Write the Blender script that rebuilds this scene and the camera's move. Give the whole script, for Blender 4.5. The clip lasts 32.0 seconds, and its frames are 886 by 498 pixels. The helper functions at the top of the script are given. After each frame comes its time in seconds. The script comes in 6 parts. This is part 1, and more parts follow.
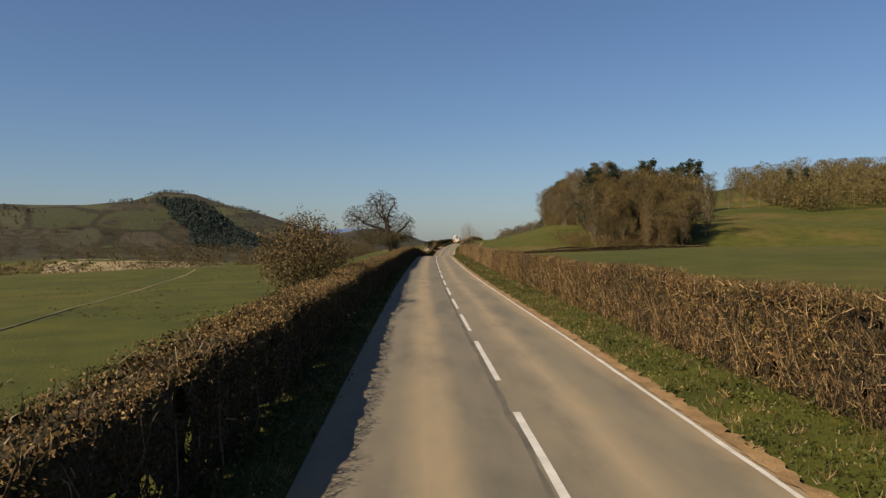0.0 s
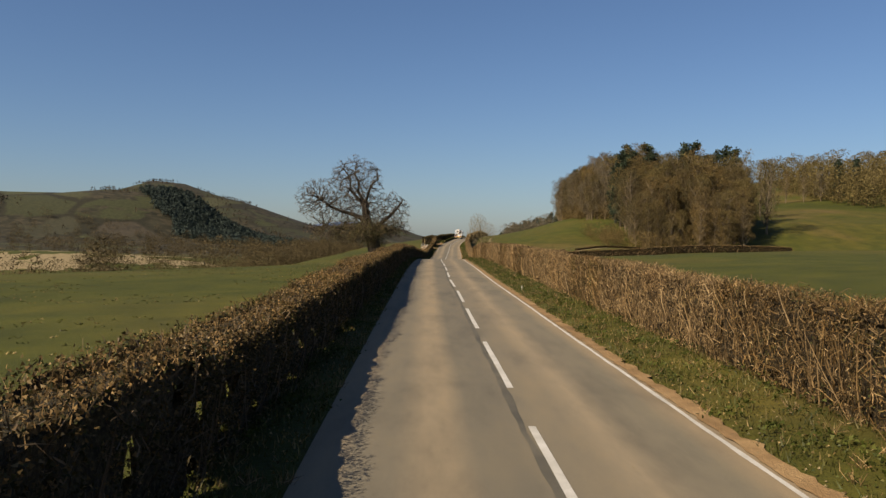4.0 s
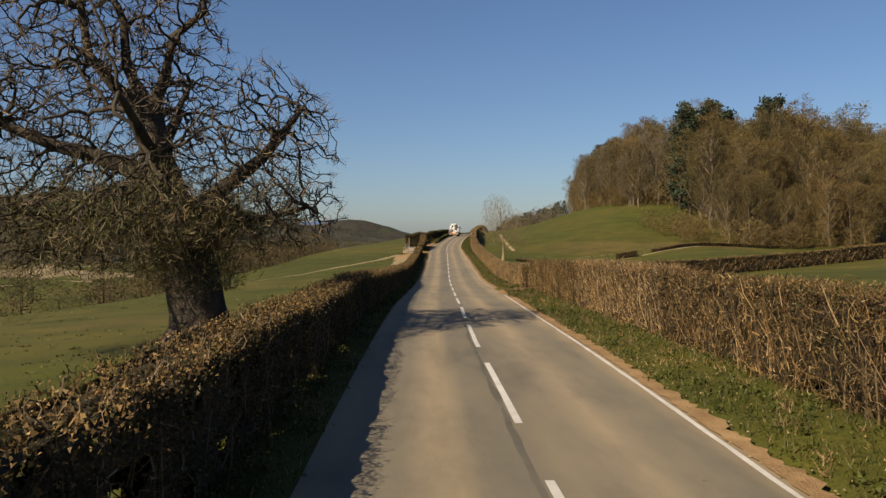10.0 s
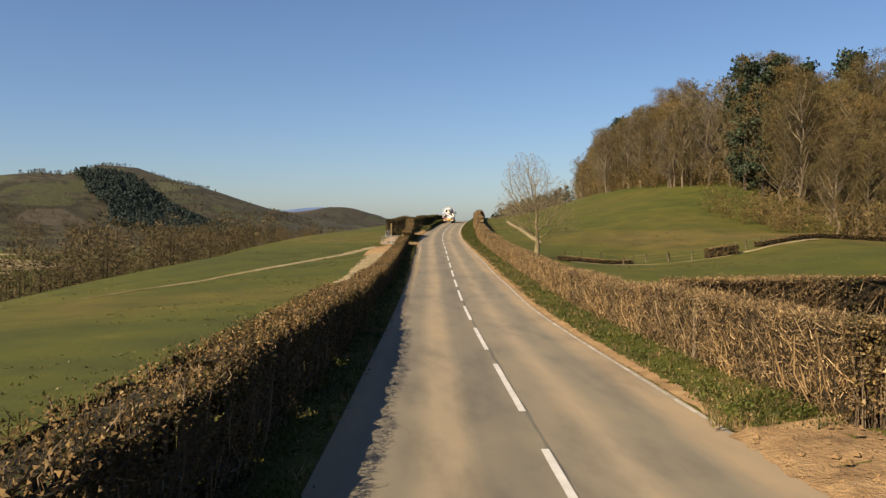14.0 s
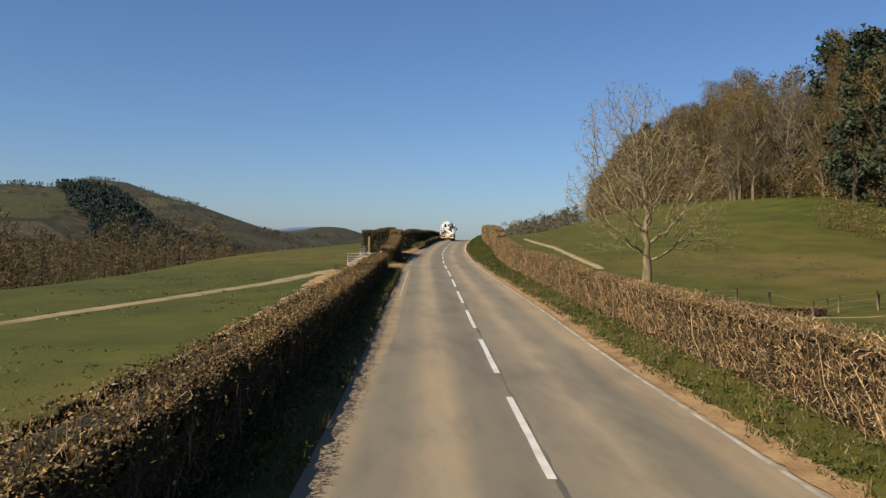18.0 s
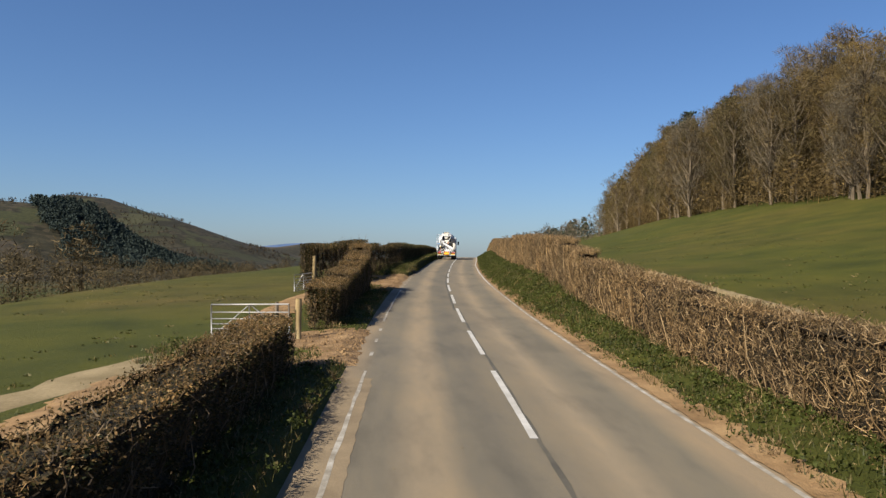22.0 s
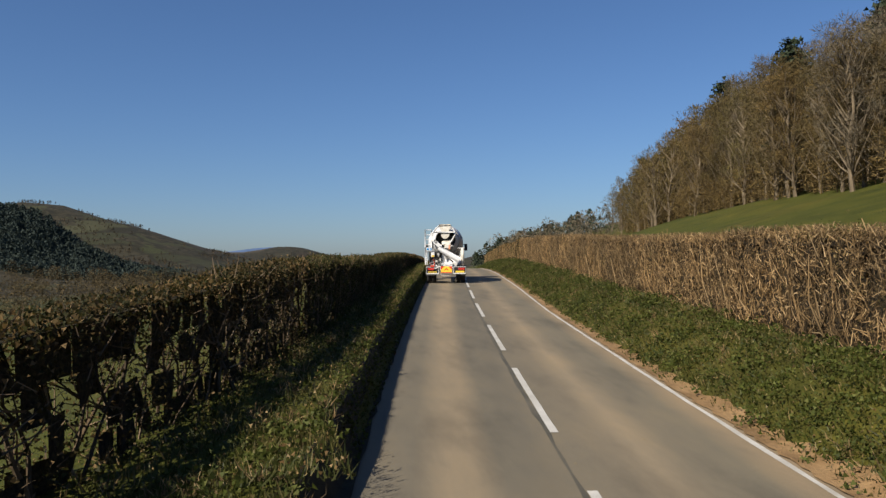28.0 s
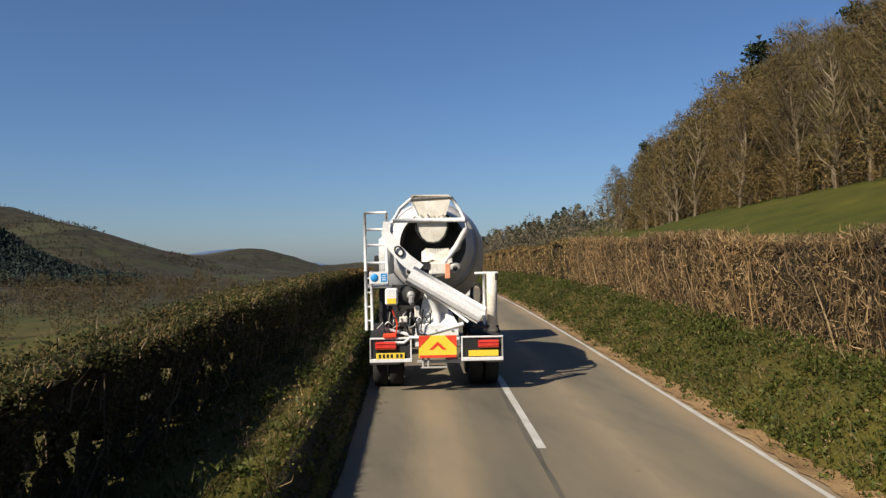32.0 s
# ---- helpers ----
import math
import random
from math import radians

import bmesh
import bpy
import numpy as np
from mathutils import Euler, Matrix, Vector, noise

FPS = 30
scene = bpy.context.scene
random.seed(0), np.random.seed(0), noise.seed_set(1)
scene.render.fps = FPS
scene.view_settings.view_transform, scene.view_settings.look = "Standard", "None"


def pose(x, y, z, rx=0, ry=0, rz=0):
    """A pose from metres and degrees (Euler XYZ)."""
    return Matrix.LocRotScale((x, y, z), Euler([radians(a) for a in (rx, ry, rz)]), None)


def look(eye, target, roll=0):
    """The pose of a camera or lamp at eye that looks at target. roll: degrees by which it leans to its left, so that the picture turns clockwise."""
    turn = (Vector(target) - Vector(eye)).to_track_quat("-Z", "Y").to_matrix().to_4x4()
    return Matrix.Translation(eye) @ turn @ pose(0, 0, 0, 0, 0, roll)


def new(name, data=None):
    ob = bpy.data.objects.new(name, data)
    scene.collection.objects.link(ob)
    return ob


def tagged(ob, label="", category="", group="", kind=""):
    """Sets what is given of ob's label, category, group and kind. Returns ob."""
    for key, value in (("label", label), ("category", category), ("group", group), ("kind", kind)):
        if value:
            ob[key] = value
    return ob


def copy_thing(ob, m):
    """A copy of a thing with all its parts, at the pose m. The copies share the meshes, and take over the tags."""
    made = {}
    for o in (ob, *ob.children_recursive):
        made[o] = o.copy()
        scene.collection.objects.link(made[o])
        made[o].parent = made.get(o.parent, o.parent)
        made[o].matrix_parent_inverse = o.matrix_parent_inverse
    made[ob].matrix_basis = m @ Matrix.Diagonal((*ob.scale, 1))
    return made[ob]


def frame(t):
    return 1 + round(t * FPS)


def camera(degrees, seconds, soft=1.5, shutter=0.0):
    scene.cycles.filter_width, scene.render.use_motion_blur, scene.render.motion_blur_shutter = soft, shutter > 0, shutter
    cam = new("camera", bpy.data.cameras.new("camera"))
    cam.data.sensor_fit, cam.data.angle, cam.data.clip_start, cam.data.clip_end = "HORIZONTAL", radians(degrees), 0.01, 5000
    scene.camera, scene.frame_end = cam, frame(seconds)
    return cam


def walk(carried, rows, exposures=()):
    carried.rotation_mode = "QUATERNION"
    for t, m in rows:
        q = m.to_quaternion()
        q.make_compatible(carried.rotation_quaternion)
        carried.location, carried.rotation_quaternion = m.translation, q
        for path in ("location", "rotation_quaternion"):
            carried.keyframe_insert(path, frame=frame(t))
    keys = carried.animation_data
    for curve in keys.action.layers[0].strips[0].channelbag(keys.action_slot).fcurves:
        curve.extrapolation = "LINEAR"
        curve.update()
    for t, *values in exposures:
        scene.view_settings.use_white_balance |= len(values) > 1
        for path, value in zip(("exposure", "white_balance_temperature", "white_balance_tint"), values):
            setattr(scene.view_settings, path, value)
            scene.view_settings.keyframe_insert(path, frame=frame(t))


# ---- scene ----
# ---------------------------------------------------------------- camera and its path
cam = camera(56.5, 32.0, soft=1.4)
ROWS = [
    (0.0, -1.50, 0.00, 2.950, 89.70, 0.14, -1.66),
    (0.5, -1.52, 7.48, 2.992, 89.64, 0.30, -1.64),
    (1.0, -1.53, 14.92, 3.032, 89.77, 0.41, -1.83),
    (1.5, -1.54, 22.32, 3.070, 89.49, 0.48, -2.06),
    (2.0, -1.54, 29.66, 3.104, 89.31, 0.10, -2.10),
    (2.5, -1.53, 36.96, 3.138, 89.10, -0.08, -2.04),
    (3.0, -1.52, 44.22, 3.171, 88.68, -0.49, -1.89),
    (3.5, -1.49, 51.43, 3.207, 89.28, -1.14, -1.91),
    (4.0, -1.45, 58.61, 3.246, 89.34, -0.69, -1.94),
    (4.5, -1.39, 65.74, 3.288, 89.41, -0.25, -1.98),
    (5.0, -1.32, 72.80, 3.333, 89.48, 0.20, -2.02),
    (5.5, -1.24, 79.81, 3.381, 89.55, 0.65, -2.06),
    (6.0, -1.15, 86.75, 3.433, 89.51, 0.61, -2.13),
    (6.5, -1.05, 93.63, 3.486, 89.44, 0.75, -2.43),
    (7.0, -0.95, 100.45, 3.541, 89.38, 1.09, -2.46),
    (7.5, -0.85, 107.18, 3.595, 89.62, 0.74, -2.33),
    (8.0, -0.75, 113.83, 3.647, 89.35, 0.18, -2.23),
    (8.5, -0.64, 120.38, 3.695, 89.37, -0.43, -2.22),
    (9.0, -0.52, 126.83, 3.738, 89.42, -0.32, -2.44),
    (9.5, -0.38, 133.16, 3.772, 89.01, -0.00, -2.78),
    (10.0, -0.24, 139.38, 3.794, 89.07, 0.61, -2.94),
    (10.5, -0.09, 145.46, 3.797, 88.86, 0.99, -2.93),
    (11.0, 0.05, 151.41, 3.773, 88.46, 0.44, -2.92),
    (11.5, 0.20, 157.22, 3.724, 88.28, 0.27, -2.96),
    (12.0, 0.36, 162.89, 3.654, 88.16, 0.29, -2.90),
    (12.5, 0.52, 168.41, 3.564, 88.53, -0.02, -2.93),
    (13.0, 0.70, 173.78, 3.457, 88.44, -0.27, -3.25),
    (13.5, 0.89, 179.01, 3.334, 88.33, 0.01, -3.48),
    (14.0, 1.10, 184.13, 3.197, 88.30, 0.01, -3.79),
    (14.5, 1.32, 189.15, 3.051, 88.54, -0.42, -3.87),
    (15.0, 1.56, 194.09, 2.897, 88.71, -0.52, -3.86),
    (15.5, 1.80, 198.98, 2.745, 88.88, -0.62, -3.85),
    (16.0, 2.05, 203.85, 2.605, 89.05, -0.72, -3.84),
    (16.5, 2.30, 208.71, 2.488, 89.22, -0.82, -3.84),
    (17.0, 2.54, 213.60, 2.402, 89.71, -0.75, -3.99),
    (17.5, 2.79, 218.52, 2.349, 89.38, -0.86, -3.96),
    (18.0, 3.04, 223.48, 2.328, 89.88, -1.19, -4.21),
    (18.5, 3.31, 228.50, 2.340, 89.77, -0.73, -4.32),
    (19.0, 3.59, 233.56, 2.381, 89.83, -0.85, -4.55),
    (19.5, 3.86, 238.71, 2.450, 90.17, -0.86, -4.70),
    (20.0, 4.13, 243.96, 2.542, 90.59, -0.71, -4.71),
    (20.5, 4.38, 249.32, 2.654, 90.29, -0.69, -4.55),
    (21.0, 4.62, 254.73, 2.779, 90.89, -0.53, -4.63),
    (21.5, 4.87, 260.12, 2.909, 90.52, -0.45, -4.69),
    (22.0, 5.13, 265.49, 3.044, 90.97, -0.85, -4.87),
    (22.5, 5.39, 270.84, 3.183, 90.62, -1.05, -4.98),
    (23.0, 5.65, 276.16, 3.325, 91.34, -0.95, -4.95),
    (23.5, 5.92, 281.46, 3.471, 90.93, -0.13, -4.80),
    (24.0, 6.19, 286.72, 3.620, 91.11, -0.32, -4.56),
    (24.5, 6.46, 291.95, 3.771, 91.42, -0.18, -4.65),
    (25.0, 6.73, 297.15, 3.925, 91.47, 0.19, -4.75),
    (25.5, 7.02, 302.29, 4.080, 91.52, 0.26, -4.88),
    (26.0, 7.33, 307.40, 4.233, 91.53, 0.22, -5.20),
    (26.5, 7.66, 312.44, 4.384, 91.47, 0.34, -5.52),
    (27.0, 8.02, 317.43, 4.531, 91.31, 0.41, -5.95),
    (27.5, 8.42, 322.35, 4.674, 91.15, 0.48, -6.37),
    (28.0, 8.84, 327.22, 4.814, 91.00, 0.56, -6.80),
    (28.5, 9.29, 332.03, 4.955, 90.84, 0.63, -7.23),
    (29.0, 9.76, 336.78, 5.098, 91.10, 0.40, -7.80),
    (29.5, 10.26, 341.47, 5.242, 90.83, 0.40, -8.30),
    (30.0, 10.79, 346.10, 5.388, 90.84, 0.68, -8.48),
    (30.5, 11.32, 350.69, 5.537, 90.87, 0.90, -8.62),
    (31.0, 11.86, 355.25, 5.688, 91.03, 1.05, -8.71),
    (31.5, 12.41, 359.79, 5.841, 91.03, 1.07, -8.89),
    (32.0, 12.97, 364.33, 5.995, 90.98, 1.03, -9.12),
]

# exposure drifts a little where the tree's shade crosses the road
walk(cam, [(t, pose(x, y, z, a, b, c)) for t, x, y, z, a, b, c in ROWS],
     exposures=[(0.0, 0.66, 6450, 14), (3.5, 0.67, 6400, 14), (6.0, 0.78, 6450, 14), (9.0, 0.79, 6500, 14), (10.6, 0.73, 6350, 14), (11.1, 0.81, 6200, 15), (11.6, 1.17, 6100, 16), (12.4, 1.19, 6150, 16), (13.2, 1.15, 6600, 15), (15.5, 0.93, 6250, 14),
                (18.0, 0.84, 5900, 13), (22.0, 0.84, 5700, 13), (23.1, 0.87, 5850, 13), (23.9, 0.61, 5600, 13), (25.0, 0.61, 5650, 13), (26.5, 0.63, 5650, 13), (32.0, 0.61, 5800, 13)])

# ---------------------------------------------------------------- world and sun
SUN_EL, SUN_AZ = radians(38.5), radians(235)      # azimuth clockwise from +y
world = bpy.data.worlds.new("world")
scene.world = world
world.use_nodes = True
wn = world.node_tree.nodes
sky = wn.new("ShaderNodeTexSky")
sky.sky_type, sky.sun_disc = "NISHITA", False
sky.sun_elevation, sky.sun_rotation = SUN_EL, SUN_AZ
sky.air_density, sky.dust_density, sky.ozone_density, sky.altitude = 1.0, 0.7, 6.0, 150
wn["Background"].inputs[1].default_value = 0.052
world.node_tree.links.new(sky.outputs[0], wn["Background"].inputs[0])
sun_data = bpy.data.lights.new("sun", "SUN")
sun_data.energy, sun_data.angle, sun_data.color = 5.0, radians(0.55), (1.0, 0.85, 0.61)
sun = new("sun", sun_data)
sun_dir = Vector((math.sin(SUN_AZ) * math.cos(SUN_EL), math.cos(SUN_AZ) * math.cos(SUN_EL), math.sin(SUN_EL)))
sun.matrix_world = look(tuple(sun_dir * 300), (0, 0, 0))

# ---------------------------------------------------------------- materials
def material(name, rough=0.8, metal=0.0, spec=0.3):
    m = bpy.data.materials.new(name)
    m.use_nodes = True
    b = m.node_tree.nodes["Principled BSDF"]
    b.inputs["Roughness"].default_value = rough
    b.inputs["Metallic"].default_value = metal
    b.inputs["Specular IOR Level"].default_value = spec
    return m, m.node_tree.nodes, m.node_tree.links, b


def ramp(nodes, stops):
    r = nodes.new("ShaderNodeValToRGB")
    e = r.color_ramp.elements
    while len(e) < len(stops):
        e.new(0.5)
    for k, (p, c) in zip(e, stops):
        k.position, k.color = p, (*c, 1)
    return r


def noise_tex(nodes, links, scale, detail=4, rough=0.6, coord="Object", stretch=None):
    tc = nodes.new("ShaderNodeTexCoord")
    n = nodes.new("ShaderNodeTexNoise")
    n.inputs["Scale"].default_value, n.inputs["Detail"].default_value, n.inputs["Roughness"].default_value = scale, detail, rough
    src = tc.outputs[coord]
    if stretch:
        mp = nodes.new("ShaderNodeMapping")
        mp.inputs["Scale"].default_value = stretch
        links.new(src, mp.inputs[0])
        src = mp.outputs[0]
    links.new(src, n.inputs["Vector"])
    return n


def mix(nodes, links, fac, a, b, mode="MIX"):
    m = nodes.new("ShaderNodeMix")
    m.data_type, m.blend_type = "RGBA", mode
    for sock, v in ((m.inputs[0], fac), (m.inputs[6], a), (m.inputs[7], b)):
        if isinstance(v, (int, float)):
            sock.default_value = v
        elif isinstance(v, tuple):
            sock.default_value = (*v, 1)
        else:
            links.new(v, sock)
    return m.outputs[2]


def noisy(name, stops, scale=5, fine=60, rough=0.8, metal=0.0, bump=0.3, bump_dist=0.02, spec=0.3, stretch=None, fine_amount=0.35):
    """Two scales of variation and a fine relief."""
    m, n, l, b = material(name, rough, metal, spec)
    big = noise_tex(n, l, scale, 5, 0.6, stretch=stretch)
    r = ramp(n, stops)
    l.new(big.outputs[0], r.inputs[0])
    small = noise_tex(n, l, fine, 3, 0.7)
    rr = ramp(n, [(0.3, (0.55, 0.55, 0.55)), (0.7, (1.25, 1.25, 1.25))])
    l.new(small.outputs[0], rr.inputs[0])
    l.new(mix(n, l, fine_amount, r.outputs[0], mix(n, l, 1.0, r.outputs[0], rr.outputs[0], "MULTIPLY")), b.inputs["Base Color"])
    if bump:
        bp = n.new("ShaderNodeBump")
        bp.inputs["Strength"].default_value, bp.inputs["Distance"].default_value = bump, bump_dist
        l.new(small.outputs[0], bp.inputs["Height"])
        l.new(bp.outputs[0], b.inputs["Normal"])
    return m


def leafy(name, stops, rough=0.6, spec=0.3, sheer=0.0, patch=None, kinds=None):
    """Every leaf or blade takes its own tone."""
    m, n, l, b = material(name, rough, 0, spec)
    g = n.new("ShaderNodeNewGeometry")
    r = ramp(n, stops)
    l.new(g.outputs["Random Per Island"], r.inputs[0])
    info = n.new("ShaderNodeObjectInfo")
    tc = n.new("ShaderNodeTexCoord")
    far_off = n.new("ShaderNodeVectorMath")
    far_off.operation = "MULTIPLY_ADD"
    l.new(info.outputs["Random"], far_off.inputs[0])
    far_off.inputs[1].default_value = (37.0, 53.0, 19.0)
    l.new(tc.outputs["Object"], far_off.inputs[2])
    big = noise_tex(n, l, 0.45, 3, 0.55)
    l.new(far_off.outputs[0], big.inputs["Vector"])
    rr = ramp(n, [(0.3, (0.62, 0.64, 0.66)), (0.7, (1.3, 1.24, 1.12))])
    l.new(big.outputs[0], rr.inputs[0])
    tone = r.outputs[0]
    if patch:
        r2 = ramp(n, patch)
        l.new(g.outputs["Random Per Island"], r2.inputs[0])
        where = noise_tex(n, l, 0.7, 4, 0.6)
        l.new(far_off.outputs[0], where.inputs["Vector"])
        wr = ramp(n, [(0.46, (0, 0, 0)), (0.60, (1, 1, 1))])
        l.new(where.outputs[0], wr.inputs[0])
        tone = mix(n, l, wr.outputs[0], tone, r2.outputs[0])
    if kinds:      # each tree has a tint of its own
        kr = ramp(n, kinds)
        l.new(info.outputs["Random"], kr.inputs[0])
        tone = mix(n, l, 1.0, tone, kr.outputs[0], "MULTIPLY")
    col = mix(n, l, 1.0, tone, rr.outputs[0], "MULTIPLY")
    l.new(col, b.inputs["Base Color"])
    if sheer:
        t = n.new("ShaderNodeBsdfTranslucent")
        l.new(col, t.inputs[0])
        ms = n.new("ShaderNodeMixShader")
        ms.inputs[0].default_value = sheer
        l.new(b.outputs[0], ms.inputs[1])
        l.new(t.outputs[0], ms.inputs[2])
        l.new(ms.outputs[0], n["Material Output"].inputs[0])
    return m


M_WHITE_LINE = noisy("road_paint", [(0.3, (0.352, 0.336, 0.296)), (0.7, (0.512, 0.496, 0.456))], 1.5, 40, 0.7, bump=0.1)
M_WORN = noisy("worn_road_paint", [(0.36, (0.192, 0.168, 0.128)), (0.5, (0.288, 0.264, 0.216)), (0.68, (0.400, 0.376, 0.328))], 2.5, 40, 0.75, bump=0.1)
M_TAR = noisy("tar_seam", [(0.3, (0.059, 0.055, 0.042)), (0.7, (0.119, 0.105, 0.077))], 0.7, 60, 0.75)
M_DIRT = noisy("dusty_earth", [(0.3, (0.133, 0.081, 0.032)), (0.5, (0.231, 0.143, 0.062)), (0.75, (0.322, 0.213, 0.098))], 1.2, 18, 0.95, bump=0.8, bump_dist=0.05)
M_DUST = noisy("road_dust", [(0.3, (0.150, 0.115, 0.070)), (0.7, (0.231, 0.178, 0.108))], 1.2, 30, 0.95, bump=0.4)
# bank soil, coloured extra dark for the shadow lying on it
M_SHADED_SOIL = noisy("shaded_soil", [(0.3, (0.015, 0.014, 0.007)), (0.7, (0.043, 0.036, 0.018))], 4, 30, 0.95, bump=0.9, bump_dist=0.05)
M_MUD = noisy("dry_mud", [(0.3, (0.105, 0.062, 0.025)), (0.5, (0.210, 0.130, 0.057)), (0.75, (0.322, 0.213, 0.101))], 1.3, 9, 0.95, bump=1.0, bump_dist=0.10)
M_PATH = noisy("trodden_path", [(0.3, (0.147, 0.112, 0.052)), (0.7, (0.259, 0.203, 0.108))], 0.8, 10, 0.95, bump=0.6, bump_dist=0.04)
M_BARK = noisy("oak_bark", [(0.3, (0.021, 0.017, 0.012)), (0.6, (0.056, 0.043, 0.029)), (0.8, (0.091, 0.070, 0.045))], 3.0, 14, 0.95, bump=0.9, bump_dist=0.05, stretch=(1, 1, 0.3))
M_ASHBARK = noisy("ash_bark", [(0.3, (0.133, 0.101, 0.050)), (0.7, (0.280, 0.217, 0.115))], 2.0, 14, 0.95, bump=0.5, stretch=(1, 1, 0.3))
M_TWIG = leafy("twig", [(0.0, (0.049, 0.035, 0.021)), (0.5, (0.112, 0.081, 0.049)), (1.0, (0.210, 0.161, 0.105))], 0.85, 0.2)
M_STEM = leafy("pale_hedge_stem", [(0.0, (0.063, 0.042, 0.020)), (0.45, (0.150, 0.099, 0.046)), (0.8, (0.273, 0.185, 0.090)), (1.0, (0.385, 0.280, 0.154))], 0.8, 0.2)
# twig brown, with the shade between inner twigs painted in near black
M_HEDGECORE = noisy("hedge_core_shade", [(0.36, (0.011, 0.008, 0.003)), (0.52, (0.038, 0.027, 0.011)), (0.70, (0.105, 0.070, 0.029))], 16, 55, 0.95, bump=1.0, bump_dist=0.05, fine_amount=0.9)
M_DARKCORE = noisy("leafy_core_shade", [(0.36, (0.017, 0.014, 0.006)), (0.5, (0.045, 0.036, 0.014)), (0.68, (0.105, 0.078, 0.034))], 16, 55, 0.95, bump=1.0, bump_dist=0.05, fine_amount=0.9)
M_LEAF_L = leafy("hedge_leaf_green", [(0.0, (0.018, 0.022, 0.006)), (0.35, (0.039, 0.039, 0.010)), (0.6, (0.073, 0.054, 0.017)), (0.85, (0.147, 0.098, 0.038)), (1.0, (0.266, 0.182, 0.087))], 0.7, 0.2, 0.35)
M_LEAF_R = leafy("hedge_leaf_brown", [(0.0, (0.035, 0.025, 0.009)), (0.3, (0.102, 0.063, 0.022)), (0.6, (0.210, 0.133, 0.052)), (0.85, (0.280, 0.189, 0.084)), (1.0, (0.350, 0.259, 0.140))], 0.7, 0.2, 0.15,
                 [(0.0, (0.032, 0.033, 0.009)), (0.5, (0.086, 0.074, 0.022)), (0.8, (0.181, 0.133, 0.051)), (1.0, (0.360, 0.267, 0.133))])
M_LEAF_M = leafy("hedge_leaf_olive", [(0.0, (0.026, 0.022, 0.008)), (0.35, (0.075, 0.048, 0.017)), (0.7, (0.143, 0.088, 0.033)), (1.0, (0.259, 0.175, 0.084))], 0.7, 0.2, 0.15,
                 [(0.0, (0.025, 0.031, 0.008)), (0.5, (0.059, 0.062, 0.017)), (0.8, (0.125, 0.096, 0.034)), (1.0, (0.252, 0.182, 0.087))])
M_SHOOT = leafy("dark_hedge_shoots", [(0.0, (0.025, 0.020, 0.009)), (0.5, (0.077, 0.048, 0.017)), (0.85, (0.147, 0.088, 0.031)), (1.0, (0.245, 0.158, 0.064))], 0.8, 0.2)
BROWN = (M_LEAF_R, M_LEAF_M)
M_LEAF_D = leafy("evergreen_hedge_leaf", [(0.0, (0.028, 0.035, 0.011)), (0.5, (0.064, 0.070, 0.021)), (0.85, (0.122, 0.101, 0.038)), (1.0, (0.224, 0.175, 0.084))], 0.7, 0.15, 0.38)
M_CUT = leafy("cut_hedge_top", [(0.0, (0.052, 0.035, 0.013)), (0.5, (0.126, 0.078, 0.030)), (0.9, (0.216, 0.140, 0.058)), (1.0, (0.294, 0.217, 0.112))], 0.8, 0.15, 0.05)
M_GRASS = leafy("grass_blade", [(0.0, (0.027, 0.036, 0.006)), (0.5, (0.052, 0.064, 0.010)), (0.8, (0.087, 0.091, 0.022)), (1.0, (0.238, 0.175, 0.077))], 0.6, 0.3, 0.25,
                [(0.0, (0.044, 0.047, 0.010)), (0.5, (0.097, 0.085, 0.022)), (0.8, (0.177, 0.133, 0.048)), (1.0, (0.322, 0.233, 0.113))])
M_WEED = leafy("verge_weed", [(0.0, (0.028, 0.036, 0.007)), (0.6, (0.059, 0.073, 0.014)), (1.0, (0.119, 0.126, 0.035))], 0.6, 0.12, 0.25)
M_IVY = leafy("ivy_shoots", [(0.0, (0.032, 0.032, 0.010)), (0.5, (0.077, 0.069, 0.022)), (1.0, (0.164, 0.133, 0.056))], 0.6, 0.3, 0.2)
M_BUD = leafy("spring_buds", [(0.0, (0.112, 0.084, 0.028)), (0.5, (0.189, 0.147, 0.056)), (1.0, (0.252, 0.210, 0.091))], 0.6, 0.3, 0.25)
M_WOODTWIG = leafy("bare_crown_twigs", [(0.0, (0.060, 0.045, 0.020)), (0.4, (0.119, 0.088, 0.041)), (0.8, (0.171, 0.129, 0.059)), (1.0, (0.217, 0.168, 0.078))], 0.85, 0.15, 0.2,
                   kinds=[(0.0, (0.60, 0.67, 0.70)), (0.25, (0.84, 0.87, 0.84)), (0.5, (1.04, 0.98, 0.84)), (0.7, (0.86, 0.95, 0.80)), (0.85, (1.12, 1.02, 0.84)), (1.0, (0.76, 0.80, 0.88))])
M_PALETWIG = leafy("pale_bare_twigs", [(0.0, (0.077, 0.063, 0.042)), (0.5, (0.140, 0.119, 0.084)), (1.0, (0.203, 0.175, 0.126))], 0.85, 0.15, 0.2)
M_WOODTRUNK = noisy("wood_trunk", [(0.3, (0.084, 0.064, 0.038)), (0.7, (0.210, 0.164, 0.105))], 1.5, 12, 0.9, stretch=(1, 1, 0.3))
# needle green lifted towards blue, distance haze mixed into the colour
M_DARKPINE = leafy("hazed_plantation_needles", [(0.0, (0.035, 0.049, 0.045)), (0.6, (0.043, 0.059, 0.052)), (1.0, (0.055, 0.071, 0.062))], 0.8, 0.1)
